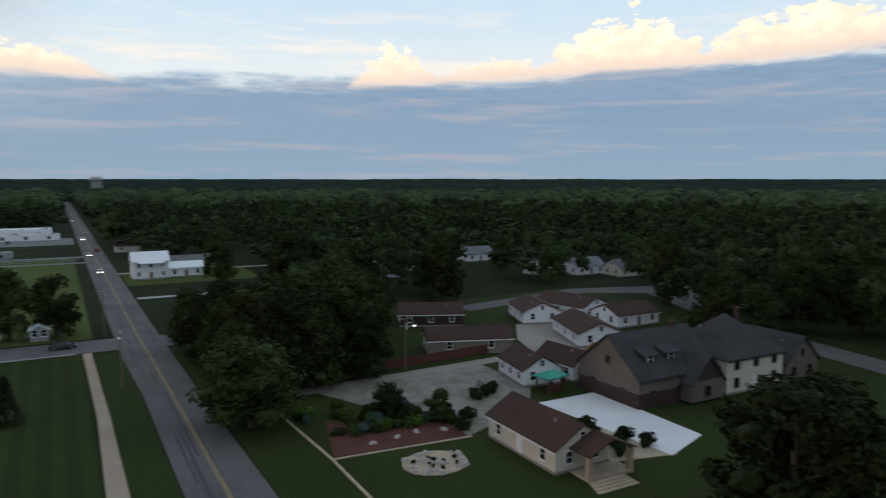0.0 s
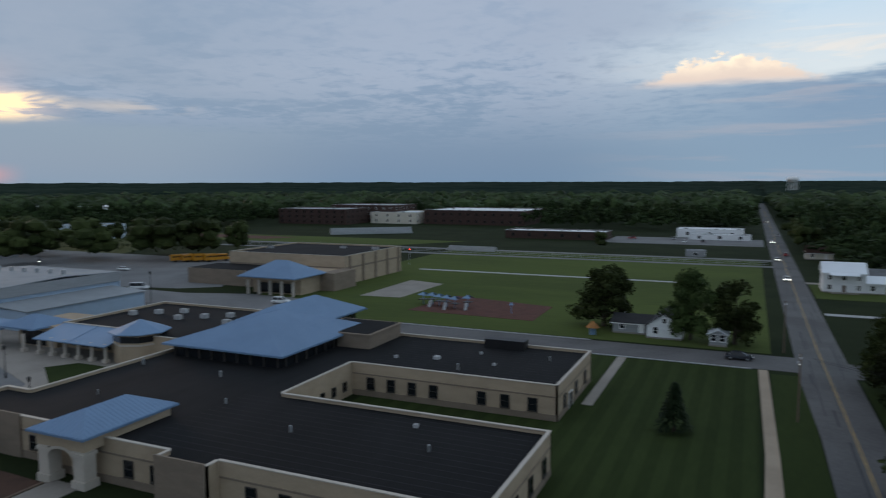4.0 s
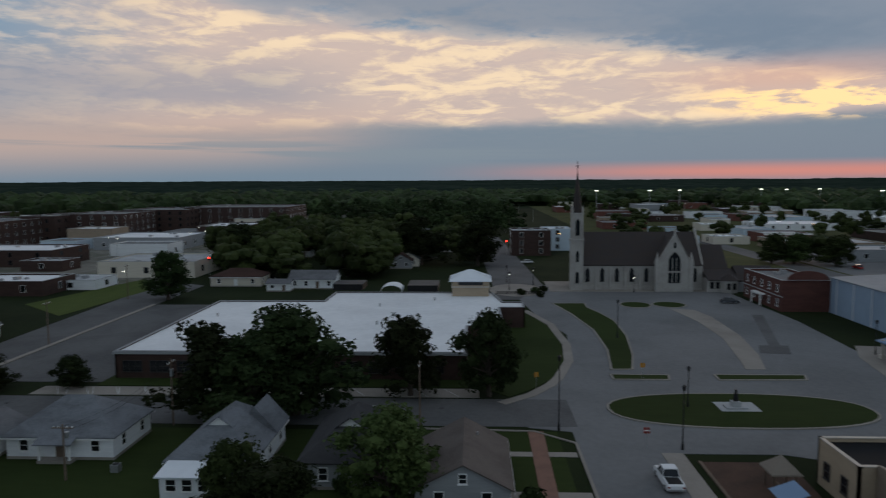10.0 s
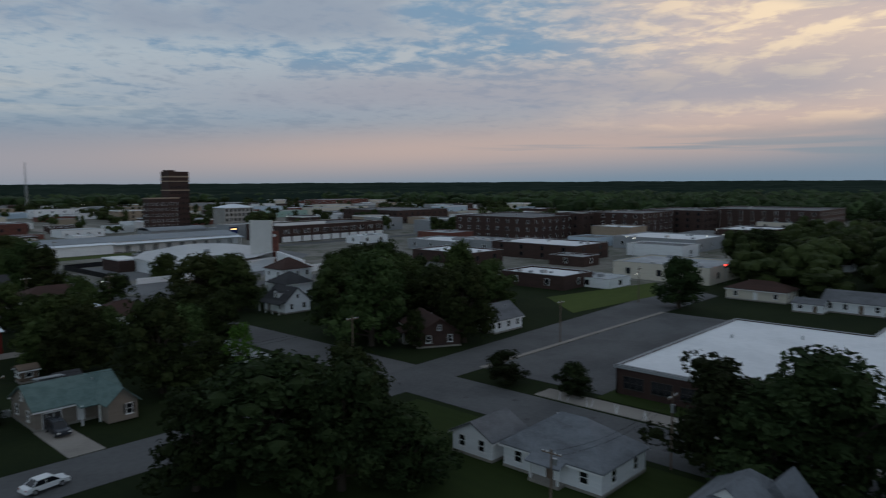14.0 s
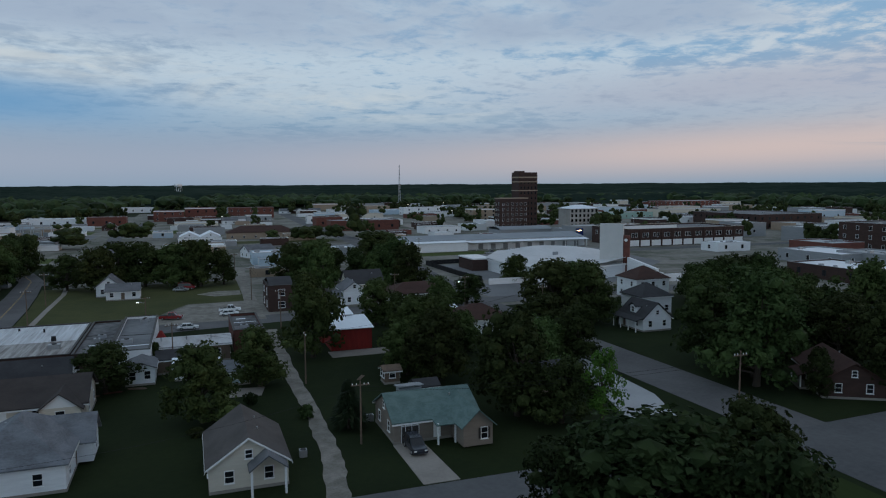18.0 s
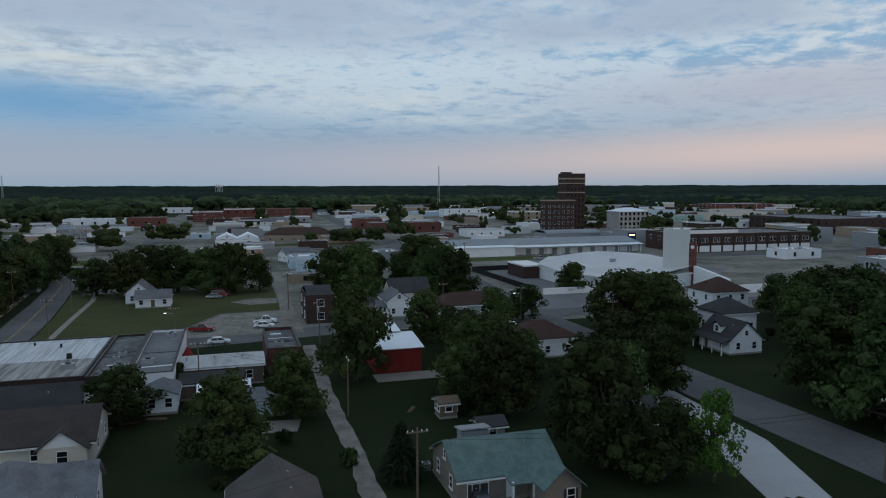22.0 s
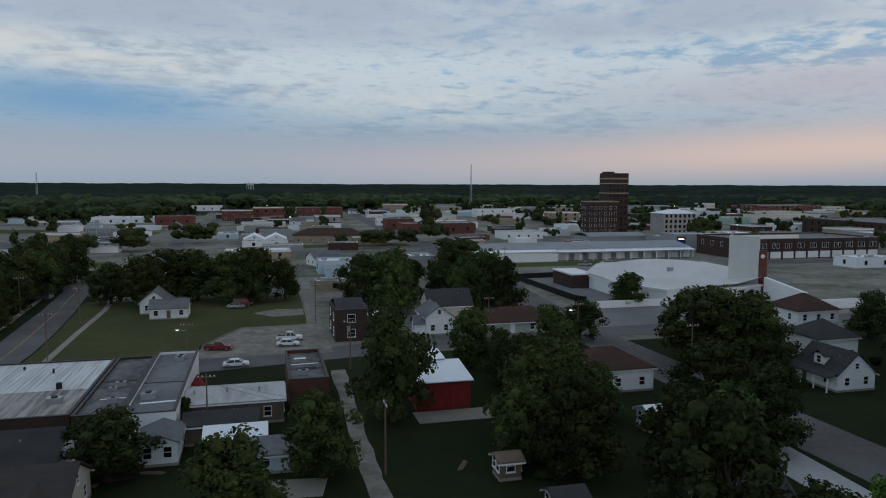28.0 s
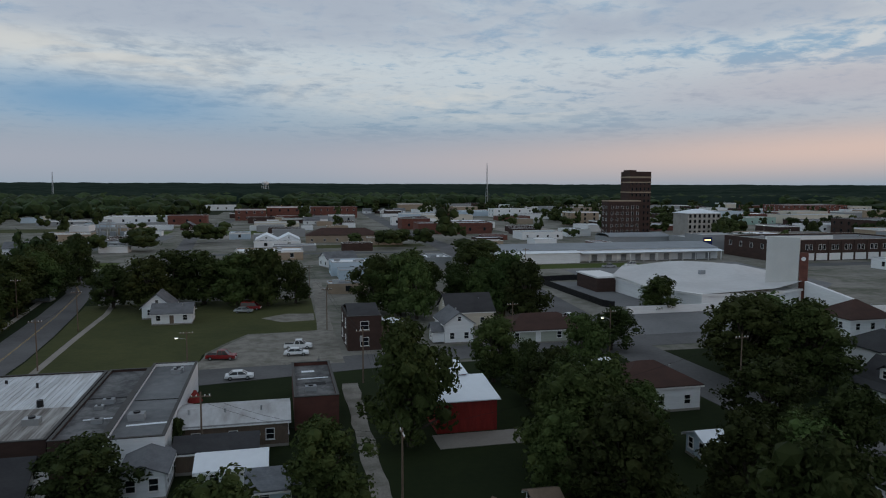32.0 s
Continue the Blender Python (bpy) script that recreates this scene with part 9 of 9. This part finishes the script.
def car(label, x, y, rz, paint, style="sedan", z=0.06, category="car", name="car"):
    """A road vehicle, nose to +x."""
    ob = thing(name, label, category, x, y, z, rz, "parked cars")
    L, W = {"sedan": (4.7, 1.8), "pickup": (5.6, 1.95), "suv": (4.8, 1.9), "van": (5.4, 2.0)}[style]
    h1 = {"sedan": 0.92, "pickup": 1.05, "suv": 1.05, "van": 1.1}[style]
    g = Geo()
    prof = [(-L / 2, 0.38), (L / 2 - 0.1, 0.36), (L / 2, 0.62), (L / 2 - 0.12, h1 - 0.12), (L / 2 - 1.25, h1), (-L / 2 + 0.15, h1), (-L / 2, h1 - 0.15)]
    n = len(prof)
    for s, inset in ((-1, 0.0), (1, 0.0)):
        g.v += [(px, s * (W / 2 - (0.06 if pz > 0.8 else 0.0)), pz) for px, pz in prof]
    g.f += [tuple(range(n)), tuple(range(2 * n - 1, n - 1, -1))] + [(i, i + n, (i + 1) % n + n, (i + 1) % n) for i in range(n)]
    body = part("body", g, paint, ob)
    cab = {"sedan": (-1.75, -1.05, 0.55, 1.35, 1.45), "pickup": (-0.7, -0.5, 0.75, 1.5, 1.82), "suv": (-2.2, -1.95, 0.5, 1.25, 1.75), "van": (-2.5, -2.4, 1.0, 1.9, 2.05)}[style]
    a, b, c, d, top = cab
    w0, w1 = W / 2 - 0.08, W / 2 - 0.24
    gl = Geo()
    gl.v = [(a, -w0, h1 - 0.01), (d, -w0, h1 - 0.01), (d, w0, h1 - 0.01), (a, w0, h1 - 0.01), (b, -w1, top), (c, -w1, top), (c, w1, top), (b, w1, top)]
    gl.f = [(0, 1, 5, 4), (1, 2, 6, 5), (2, 3, 7, 6), (3, 0, 4, 7), (4, 5, 6, 7)]
    part("glasshouse", gl, GLASS, body, "dark car windows")
    part("cabin_roof", Geo().prism([(b - 0.03, -w1 - 0.02), (c + 0.03, -w1 - 0.02), (c + 0.03, w1 + 0.02), (b - 0.03, w1 + 0.02)], top - 0.03, top + 0.05), paint, body)
    pil = Geo()
    for s in (-1, 1):
        for (x0, x1) in ((a, b), (d, c), ((a + d) / 2, (b + c) / 2)):
            pil.tube((x0, s * w0, h1), (x1, s * w1, top), 0.05, sides=4)
    part("pillar_frame", pil, paint, body)
    if style == "pickup":
        part("bed_floor", Geo().box(-L / 2 + 0.2, -W / 2 + 0.2, h1, -0.85, W / 2 - 0.2, h1 + 0.01), RUBBER, body, "dark load bed")
    t, r = wheel_meshes()
    for wx in (-L / 2 + 0.9, L / 2 - 0.95):
        for s in (-1, 1):
            wl = part("wheel", t, None, ob, at=pose(wx, s * (W / 2 - 0.1), 0.34))
            part("rim", r, None, wl)
    for s in (-1, 1):
        part("headlight", Geo().box(L / 2 - 0.1, s * W * 0.36 - 0.18, 0.62, L / 2 + 0.01, s * W * 0.36 + 0.18, 0.78), TRIM, body)
        part("tail_light", Geo().box(-L / 2 - 0.01, s * W * 0.4 - 0.12, 0.65, -L / 2 + 0.08, s * W * 0.4 + 0.12, 0.82), CAR_RED, body)
    part("bumper", Geo().box(L / 2 - 0.06, -W / 2 + 0.05, 0.36, L / 2 + 0.05, W / 2 - 0.05, 0.55).box(-L / 2 - 0.05, -W / 2 + 0.05, 0.36, -L / 2 + 0.06, W / 2 - 0.05, 0.55), STEEL if style == "pickup" else paint, body)
    return ob


car("white pickup truck parked at the kerb by the playground", -87.6, 50.2, 180, CAR_WHITE, "pickup", category="pickup truck", name="pickup_truck")
car("white saloon parked on the street", -53.5, -59.5, 190, CAR_WHITE, "sedan")
car("dark estate car in the driveway", -60.6, -77, 90, CAR_DARK, "suv")
car("dark saloon in the church car park", -200, 97, 80, CAR_DARK, "sedan")
car("dark car crossing at the junction", 2.5, 151.2, 0, CAR_DARK, "sedan")
car("white saloon on the side street", -111, -205, 100, CAR_WHITE, "sedan")
car("white pickup parked on gravel", -44, -187.5, 175, CAR_WHITE, "pickup", category="pickup truck", name="pickup_truck")
car("white saloon parked on gravel", -43.5, -181.8, 175, CAR_WHITE, "sedan")
car("long red saloon parked on gravel", -29.5, -181.5, 170, CAR_RED, "pickup", category="pickup truck", name="pickup_truck")
car("silver saloon on the grass verge", -31.3, -231, 170, CAR_SILVER, "sedan")
car("red van under the trees", -33, -235, 170, CAR_RED, "van")
car("pale saloon by the shop wall", -33.5, -166.8, 180, CAR_WHITE, "sedan")
car("white van beside the blue hall", -168, 172, 20, CAR_WHITE, "van")
car("white estate car before the sports hall", -112, 168, 10, CAR_WHITE, "suv")
for k, (x, y) in enumerate(((15, 268), (14, 330), (18, 352), (14.2, 420), (18, 470), (14, 620))):
    c = car("car driving on the main road with lights on", x, y, -90 if x < 16 else 90, (CAR_WHITE, CAR_SILVER, CAR_RED)[k % 3])
    for s in (-0.65, 0.65):
        part("lit_lamp", Geo().box(2.36, s - 0.2, 0.6, 2.46, s + 0.2, 0.85), LAMP_WHITE, c)
vr = random.Random(61)
for k in range(27):
    x, y = vr.choice([(vr.uniform(-235, -125), vr.uniform(-312, -300)), (vr.uniform(-240, -150), vr.uniform(-200, -320)), (vr.uniform(-60, 5), vr.uniform(398, 436)), (vr.uniform(-320, -205), vr.uniform(160, 236)),
                      (vr.uniform(-330, -245), vr.uniform(-288, -240)), (vr.uniform(-100, -20), vr.uniform(-440, -405)), (vr.uniform(-300, -235), vr.uniform(20, 60))])
    if not free(x - 3, y - 3, x + 3, y + 3, 1):
        continue
    car("parked car in a town lot", x, y, vr.choice([0, 90, 180, 270]) + vr.uniform(-4, 4), vr.choice([CAR_WHITE, CAR_SILVER, CAR_DARK, CAR_RED]), vr.choice(["sedan", "suv", "pickup", "sedan"]))
for k in range(4):
    b = thing("school_bus", "yellow school bus parked in a row", "bus", -212 + k * 4.2, 236 + 2.0 * k, 0.06, 60, "school buses")
    part("body", Geo().box(-5.2, -1.2, 0.7, 4.0, 1.2, 3.0).box(4.0, -1.0, 0.7, 5.4, 1.0, 1.7).box(-5.0, -1.05, 3.0, 3.8, 1.05, 3.12), BUS_YELLOW, b)
    for s in (-1, 1):
        for j in range(8):
            part("bus_window", Geo().box(-4.8 + j * 1.08, s * 1.21 - 0.01, 1.95, -3.95 + j * 1.08, s * 1.21 + 0.01, 2.6), GLASS, b)
        for wx in (-3.4, 3.6):
            w_ = part("wheel", WHEEL["t"], None, b, at=pose(wx, s * 1.1, 0.45))
            w_.scale = (1.35, 1.2, 1.35)


# ---- poles, lamps and wires ----
POLE = Geo().cyl(0, 0, -0.3, 9.6, 0.14, 0.09, 8).mesh("pole", WOOD)
ARM = Geo().box(-1.2, -0.07, 8.9, 1.2, 0.07, 9.05).mesh("crossarm", WOOD)
INSUL = Geo().cyl(-1.05, 0, 9.05, 9.25, 0.06).cyl(-0.5, 0, 9.05, 9.25, 0.06).cyl(0.5, 0, 9.05, 9.25, 0.06).cyl(1.05, 0, 9.05, 9.25, 0.06).mesh("insulators", TRIM)
CAN = Geo().cyl(0.3, 0.2, 7.2, 8.2, 0.24, sides=10).mesh("transformer", STEEL)


def utility_pole(x, y, rz=0, h=9.6, lamp=False, can=False, arm=True):
    ob = thing("utility_pole", "weathered wooden utility pole" + (" with a lit street lamp" if lamp else " with a crossarm"), "utility pole", x, y, 0, rz, "utility poles")
    ob.scale = (1, 1, h / 9.6)
    part("pole", POLE, None, ob)
    if arm:
        a = part("crossarm", ARM, None, ob)
        part("insulator_row", INSUL, None, a)
    if can:
        part("transformer", CAN, None, ob)
    if lamp:
        part("lamp_arm", Geo().tube((0, 0, 7.4), (1.6, 0, 7.9), 0.04), STEEL, ob)
        hd_ = part("lamp_head", Geo().box(1.4, -0.14, 7.8, 2.1, 0.14, 8.0), STEEL, ob)
        part("bulb", Geo().box(1.5, -0.12, 7.7, 2.0, 0.12, 7.8), LAMP_WHITE, hd_)
    return ob


for p in ((53, 104.5, 0, 9.8, True, True), (-86.5, -16, 90, 6.4, False, True), (-107, -71.7, 0, 10, False, False), (-54.7, -81.5, 0, 8.4, False, False), (-52.3, -112, 90, 9, False, False),
          (-117, -13, 0, 9, False, True), (-54, -160, 0, 9.5, False, True), (-51, -205, 0, 10, False, False), (-49, -250, 0, 10, False, False), (1.8, -180, 0, 9.5, False, False),
          (4, -215, 0, 9.5, False, False), (23, -190, 0, 10, False, False), (22.8, -235, 0, 10, False, False), (-24, -176, 0, 7, True, False), (-88, -182, 0, 9, False, False),
          (-112, -300, 0, 10, False, True), (-130, -290, 0, 10, False, False), (-103.8, 22, 0, 9.2, False, False), (-31, -131, 0, 8.5, False, False), (10.4, 118, 90, 9.5, True, False), (10.2, 160, 90, 10, False, False),
          (-150, -57, 0, 9, False, False), (-205, -68, 0, 10, True, False), (-112, -140, 0, 10, False, False), (-104.3, -170, 0, 9, True, False), (-104.2, -11.5, 0, 9.2, False, True)):
    utility_pole(*p)


def wires(a, b, n=2, label="sagging black overhead wires"):
    g = Geo()
    for k in range(n):
        off = Vector(((k - (n - 1) / 2) * 0.5, (k - (n - 1) / 2) * 0.3, -0.4 * (k % 2)))
        pts = []
        for j in range(13):
            t = j / 12
            p = Vector(a).lerp(Vector(b), t) + off
            p.z -= 1.1 * 4 * t * (1 - t)
            pts.append(p)
        for p, q in zip(pts, pts[1:]):
            g.tube(p, q, 0.018, sides=3)
    ob = part("overhead_wires", g, RUBBER)
    tagged(ob, label, "wires")


wires((53, 104.5, 9), (12, 118, 9))
wires((-54.7, -81.5, 7.6), (-107, -71.7, 9))
wires((-54.7, -81.5, 7.6), (-15, -66, 8), 1)
wires((-52.3, -112, 8.6), (-112, -140, 9.4), 1)
wires((-52.3, -112, 8.4), (-31, -131, 8), 2)
wires((-54, -160, 9), (-52.3, -112, 8.4), 2)
wires((-54, -160, 9), (-51, -205, 9.5), 2)
wires((-51, -205, 9.5), (-49, -250, 9.5), 2)
wires((1.8, -180, 9), (4, -215, 9), 2)
wires((23, -190, 9.5), (22.8, -235, 9.5), 2)
wires((-86.5, -16, 6.1), (-104.2, -11.5, 8.5), 2)
wires((-104.2, -11.5, 8.6), (-117, -13, 8.5), 2)
wires((-104.2, -11.5, 8.6), (-103.8, 22, 8.6), 1)


def lamp_post(x, y, h=6.5, lit=False, rz=0):
    ob = thing("lamp_post", "dark iron lamp post" + (" with a lit head" if lit else " with a lantern head"), "street lamp", x, y, 0.05, rz, "lamp posts")
    part("base", Geo().cyl(0, 0, -0.05, 0.9, 0.2, 0.13, 10), DARK_METAL, ob)
    part("pole", Geo().cyl(0, 0, 0.9, h, 0.09, 0.06, 8), DARK_METAL, ob)
    part("head", Geo().cyl(0, 0, h - 0.2, h + 0.35, 0.16, 0.26, 8).cyl(0, 0, h + 0.35, h + 0.6, 0.3, 0.05, 8), DARK_METAL, ob)
    if lit:
        part("bulb", Geo().cyl(0, 0, h - 0.42, h - 0.2, 0.13, 0.13, 8), LAMP_WHITE, ob)
    part("banner_arm", Geo().tube((0, 0, h * 0.8), (0.7, 0, h * 0.8), 0.03), DARK_METAL, ob)


for x, y, h, lit in ((-103.6, 40.3, 9.5, False), (-97.3, 54.5, 7.5, False), (-113.5, 60, 5.5, False), (-158, 59, 7.5, False), (-128, 98, 6, False), (-90, 80, 4.5, False), (-145, 104, 6, False), (-140, 150, 9, False),
                     (-196, 160, 9, True), (-110, 90, 5, False), (-218, 76, 4.5, True), (-222, 40, 5, True), (-232, 48, 5, True), (-238, 40, 5, False), (-210, 108, 5, True)):
    lamp_post(x, y, h, lit)
lr = random.Random(52)
for k in range(64):
    x, y = lr.choice([(lr.uniform(-700, -30), lr.uniform(-900, -360)), (lr.uniform(-800, -300), lr.uniform(-60, 330)), (lr.uniform(-560, -300), lr.uniform(-330, -90))])
    if not free(x, y, x, y, 1):
        continue
    ob = thing("street_light", "tall street light burning at dusk", "street lamp", x, y, 0, lr.uniform(0, 360), "street lights")
    part("pole", Geo().cyl(0, 0, -0.2, 8.5, 0.1, 0.07, 6), STEEL, ob)
    part("lamp_head", Geo().box(-0.1, -0.15, 8.4, 0.9, 0.15, 8.55), STEEL, ob)
    part("bulb", Geo().box(0.0, -0.16, 8.26, 0.9, 0.16, 8.4), LAMP_WHITE if k % 5 else LAMP_AMBER, ob)
# floodlights over the far ball park
for k, (x, y) in enumerate(((-700, 200), (-712, 232), (-690, 128), (-705, 150), (-760, 330), (-735, 345), (-640, 385), (-760, 390))):
    ob = thing("floodlight_mast", "tall floodlight mast lit over a far ball park", "floodlight", x, y, 0, 0, "floodlights")
    part("pole", Geo().cyl(0, 0, -0.5, 22, 0.35, 0.2, 6), STEEL, ob)
    part("lamp_bank", Geo().box(-0.3, -1.2, 21.7, 0.3, 1.2, 22.4), LAMP_WHITE, ob)
for x, y in ((-322, 44), (-300, 128), (-262, -60), (-256, -64), (-120, 262)):
    ob = thing("traffic_signal", "traffic signal showing red on a steel pole", "traffic light", x, y, 0, 0, "traffic signals")
    part("pole", Geo().cyl(0, 0, -0.2, 6.2, 0.1), STEEL, ob)
    hd_ = part("signal_head", Geo().box(-0.3, -0.35, 5.2, 0.3, 0.35, 6.4), DARK_METAL, ob)
    part("red_lamp", Geo().box(0.3, -0.3, 5.8, 0.36, 0.3, 6.35), LAMP_RED, hd_)

# ---- playgrounds ----
pl = thing("play_tower", "wooden play tower with a blue sheet roof", "play equipment", -80.6, 60.4)
for x in (-1.3, 1.3):
    for y in (-1.0, 1.0):
        part("post", Geo().box(x - 0.08, y - 0.08, -0.1, x + 0.08, y + 0.08, 2.2), WOOD, pl)
part("deck", Geo().box(-1.4, -1.1, 1.2, 1.4, 1.1, 1.32), WOOD, pl)
part("roof", Geo().slab([(-1.7, -1.9, 2.0), (1.7, -1.9, 2.0), (1.7, 0.6, 2.9), (-1.7, 0.6, 2.9)], 0.06), BLUE_METAL, pl, "blue sheet roof")
part("slide", Geo().slab([(1.4, -0.4, 1.3), (1.4, 0.4, 1.3), (4.0, 0.4, 0.2), (4.0, -0.4, 0.2)], 0.08), DARK_METAL, pl)
part("ladder", Geo().tube((-1.5, -0.3, 0), (-1.4, -0.3, 1.3), 0.04).tube((-1.5, 0.3, 0), (-1.4, 0.3, 1.3), 0.04), WOOD, pl)
gz = thing("play_hut", "small play hut with a pyramid shingle roof", "play equipment", -86.5, 61.5)
for x in (-1.1, 1.1):
    for y in (-1.1, 1.1):
        part("post", Geo().box(x - 0.07, y - 0.07, -0.1, x + 0.07, y + 0.07, 2.4), WOOD, gz)
part("roof", hip_roof(2.6, 2.6, 2.4, 1.3, 0.3), TAN_SIDING, gz)
part("bench", Geo().box(-1.0, -0.2, 0.35, 1.0, 0.2, 0.45), WOOD, gz)
big = thing("play_structure", "large blue and grey climbing structure with slides", "play equipment", -69, 181)
pr = random.Random(6)
for k in range(6):
    x, y = -7 + k * 2.6, pr.uniform(-2, 2)
    part("post", Geo().cyl(x, y, -0.1, 3.0, 0.1), BLUE_METAL, big)
    part("deck", Geo().box(x - 1.1, y - 1.0, 1.3 + 0.2 * (k % 2), x + 1.1, y + 1.0, 1.42 + 0.2 * (k % 2)), DARK_METAL, big)
    part("roof", Geo().slab([(x - 1.3, y - 1.2, 2.6), (x + 1.3, y - 1.2, 2.6), (x, y, 3.4)], 0.06).slab([(x + 1.3, y + 1.2, 2.6), (x - 1.3, y + 1.2, 2.6), (x, y, 3.4)], 0.06), BLUE_METAL, big)
    if k % 2:
        part("slide", Geo().slab([(x - 0.4, y - 1.0, 1.5), (x + 0.4, y - 1.0, 1.5), (x + 1.4, y - 4.4, 0.2), (x + 0.6, y - 4.4, 0.2)], 0.08), GREY_SIDING, big)
swing = thing("blue_spinner", "blue play post on the mulch bed", "play equipment", -50, 178)
part("post", Geo().cyl(0, 0, -0.1, 2.4, 0.12), BLUE_METAL, swing)
part("top", Geo().cyl(0, 0, 2.2, 2.8, 0.6, 0.2), BLUE_METAL, swing)
kiosk = thing("play_kiosk", "small orange-roofed play kiosk with a blue drum", "play equipment", -26.5, 162)
part("drum", Geo().cyl(0, 0, -0.1, 1.6, 0.7), BLUE_METAL, kiosk)
part("roof", Geo().cyl(0, 0, 1.6, 3.0, 1.5, 0.1, 6), ORANGE_WOOD, kiosk)

# ---- statue, signs and street furniture ----
st_ = thing("monument", "dark monument on a pale stone plinth in the island", "monument", -113, 66.6, 0.15)
part("plinth", Geo().box(-0.9, -1.5, 0, 0.9, 1.5, 0.3).box(-0.6, -0.6, 0.3, 0.6, 0.6, 1.0), PALE_CONCRETE, st_)
part("figure_block", Geo().cyl(0, 0, 1.1, 2.2, 0.4, 0.28, 8).cyl(0, 0, 2.2, 2.7, 0.2, 0.16, 8), DARK_METAL, st_)
sheet("monument_pad", rect(-115.6, 64.2, -111.4, 69.8), 0.19, PALE_CONCRETE, "pale paved pad round the monument")


def road_sign(x, y, rz, red=False):
    ob = thing("road_sign", "red and white no-entry sign on a post" if red else "yellow warning sign on a post", "road sign", x, y, 0.05, rz, "road signs")
    part("post", Geo().cyl(0, 0, -0.05, 2.6, 0.04), STEEL, ob)
    part("plate", Geo().box(-0.02, -0.38, 1.9, 0.02, 0.38, 2.65), RED_PAINT if red else BUS_YELLOW, ob)
    if red:
        part("bar", Geo().box(0.02, -0.3, 2.2, 0.035, 0.3, 2.36), TRIM, ob)


road_sign(-97.5, 50.2, 0, True)
road_sign(-122, 39, 30)
road_sign(-128, 57, 0)
road_sign(-116, -14, 0)
cs = random.Random(15)
for k in range(14):
    g_ = part("street_plate", Geo().prism(oval(0, 0, 0.4, 0.4, 10), 0, 0.012), DARK_METAL, at=pose(cs.uniform(-114, -107), -60 + 6.5 * k, 0.056))
    tagged(g_, "round iron manhole cover in the asphalt", "manhole", kind="structure")
for k in range(9):
    y = -36 + k * 4.2
    m_ = part("stall_line", Geo().prism([(-121, y), (-117.6, y + 1.6), (-117.6, y + 1.75), (-121, y + 0.15)], 0.05, 0.096), WHITE_LINE)
    tagged(m_, "faded slanted parking stall line", "road marking", kind="structure")
bl = thing("bleachers", "long pale metal bleachers beyond the field", "bleachers", -216, 402, 0, 37)
for k in range(5):
    part("bench", Geo().box(-26, k * 1.2, -0.1, 26, k * 1.2 + 0.9, 1.0 + 0.7 * k), STEEL, bl)
pb = thing("press_frame", "low pale metal grandstand beside the lane", "bleachers", -118, 322, 0, 0)
for k in range(4):
    part("bench", Geo().box(-12, k * 1.1, -0.1, 12, k * 1.1 + 0.8, 0.5 + 0.5 * k), STEEL, pb)
sheet("ball_field", [(-330, 330), (-170, 330), (-140, 372), (-330, 372)], 0.05, FIELD, "bright ball field beyond the lanes")
sheet("ball_infield", [(-330, 345), (-255, 345), (-245, 362), (-330, 366)], 0.07, MULCH, "reddish infield dirt")
fence("chain-link fence along the far lane", [(-250, 311), (10, 311)], STEEL, 1.4, 6.0, False, 2)
fence("iron railing across the church square", [(-214, 36), (-214, 50)], DARK_METAL, 1.0, 2.5, False, 3)
sheet("church_square", oval(-222, 42, 12, 8, 26), 0.11, CONCRETE, "round paved square beside the church")
for x, y in ((-216, 47), (-213, 43), (-219, 50), (-209, 48)):
    bush(x, y, 1.3, 1.8, 0)
# heat-pump boxes and bins against houses
for x, y in ((-89, -11.6), (-83, 24.6), (-58, -90), (-47, -80), (-23, -128), (60, 92)):
    ob = thing("cooling_unit", "grey outdoor cooling unit on a slab", "cooling unit", x, y)
    part("case", Geo().box(-0.45, -0.45, 0, 0.45, 0.45, 0.9), STEEL, ob)
    part("fan_grille", Geo().cyl(0, 0, 0.9, 0.94, 0.38, sides=12), DARK_METAL, ob)
for k in range(30):
    x, y = cs.choice([(cs.uniform(-100, -60), cs.uniform(-60, -110)), (cs.uniform(-50, -30), cs.uniform(-110, -75)), (cs.uniform(-95, -70), cs.uniform(-15, 40)), (cs.uniform(70, 110), cs.uniform(70, 100)), (cs.uniform(-160, -125), cs.uniform(-150, -80))])
    bush(x, y, cs.uniform(0.7, 1.5), cs.uniform(0.9, 2.0), cs.choice([0, 1]))
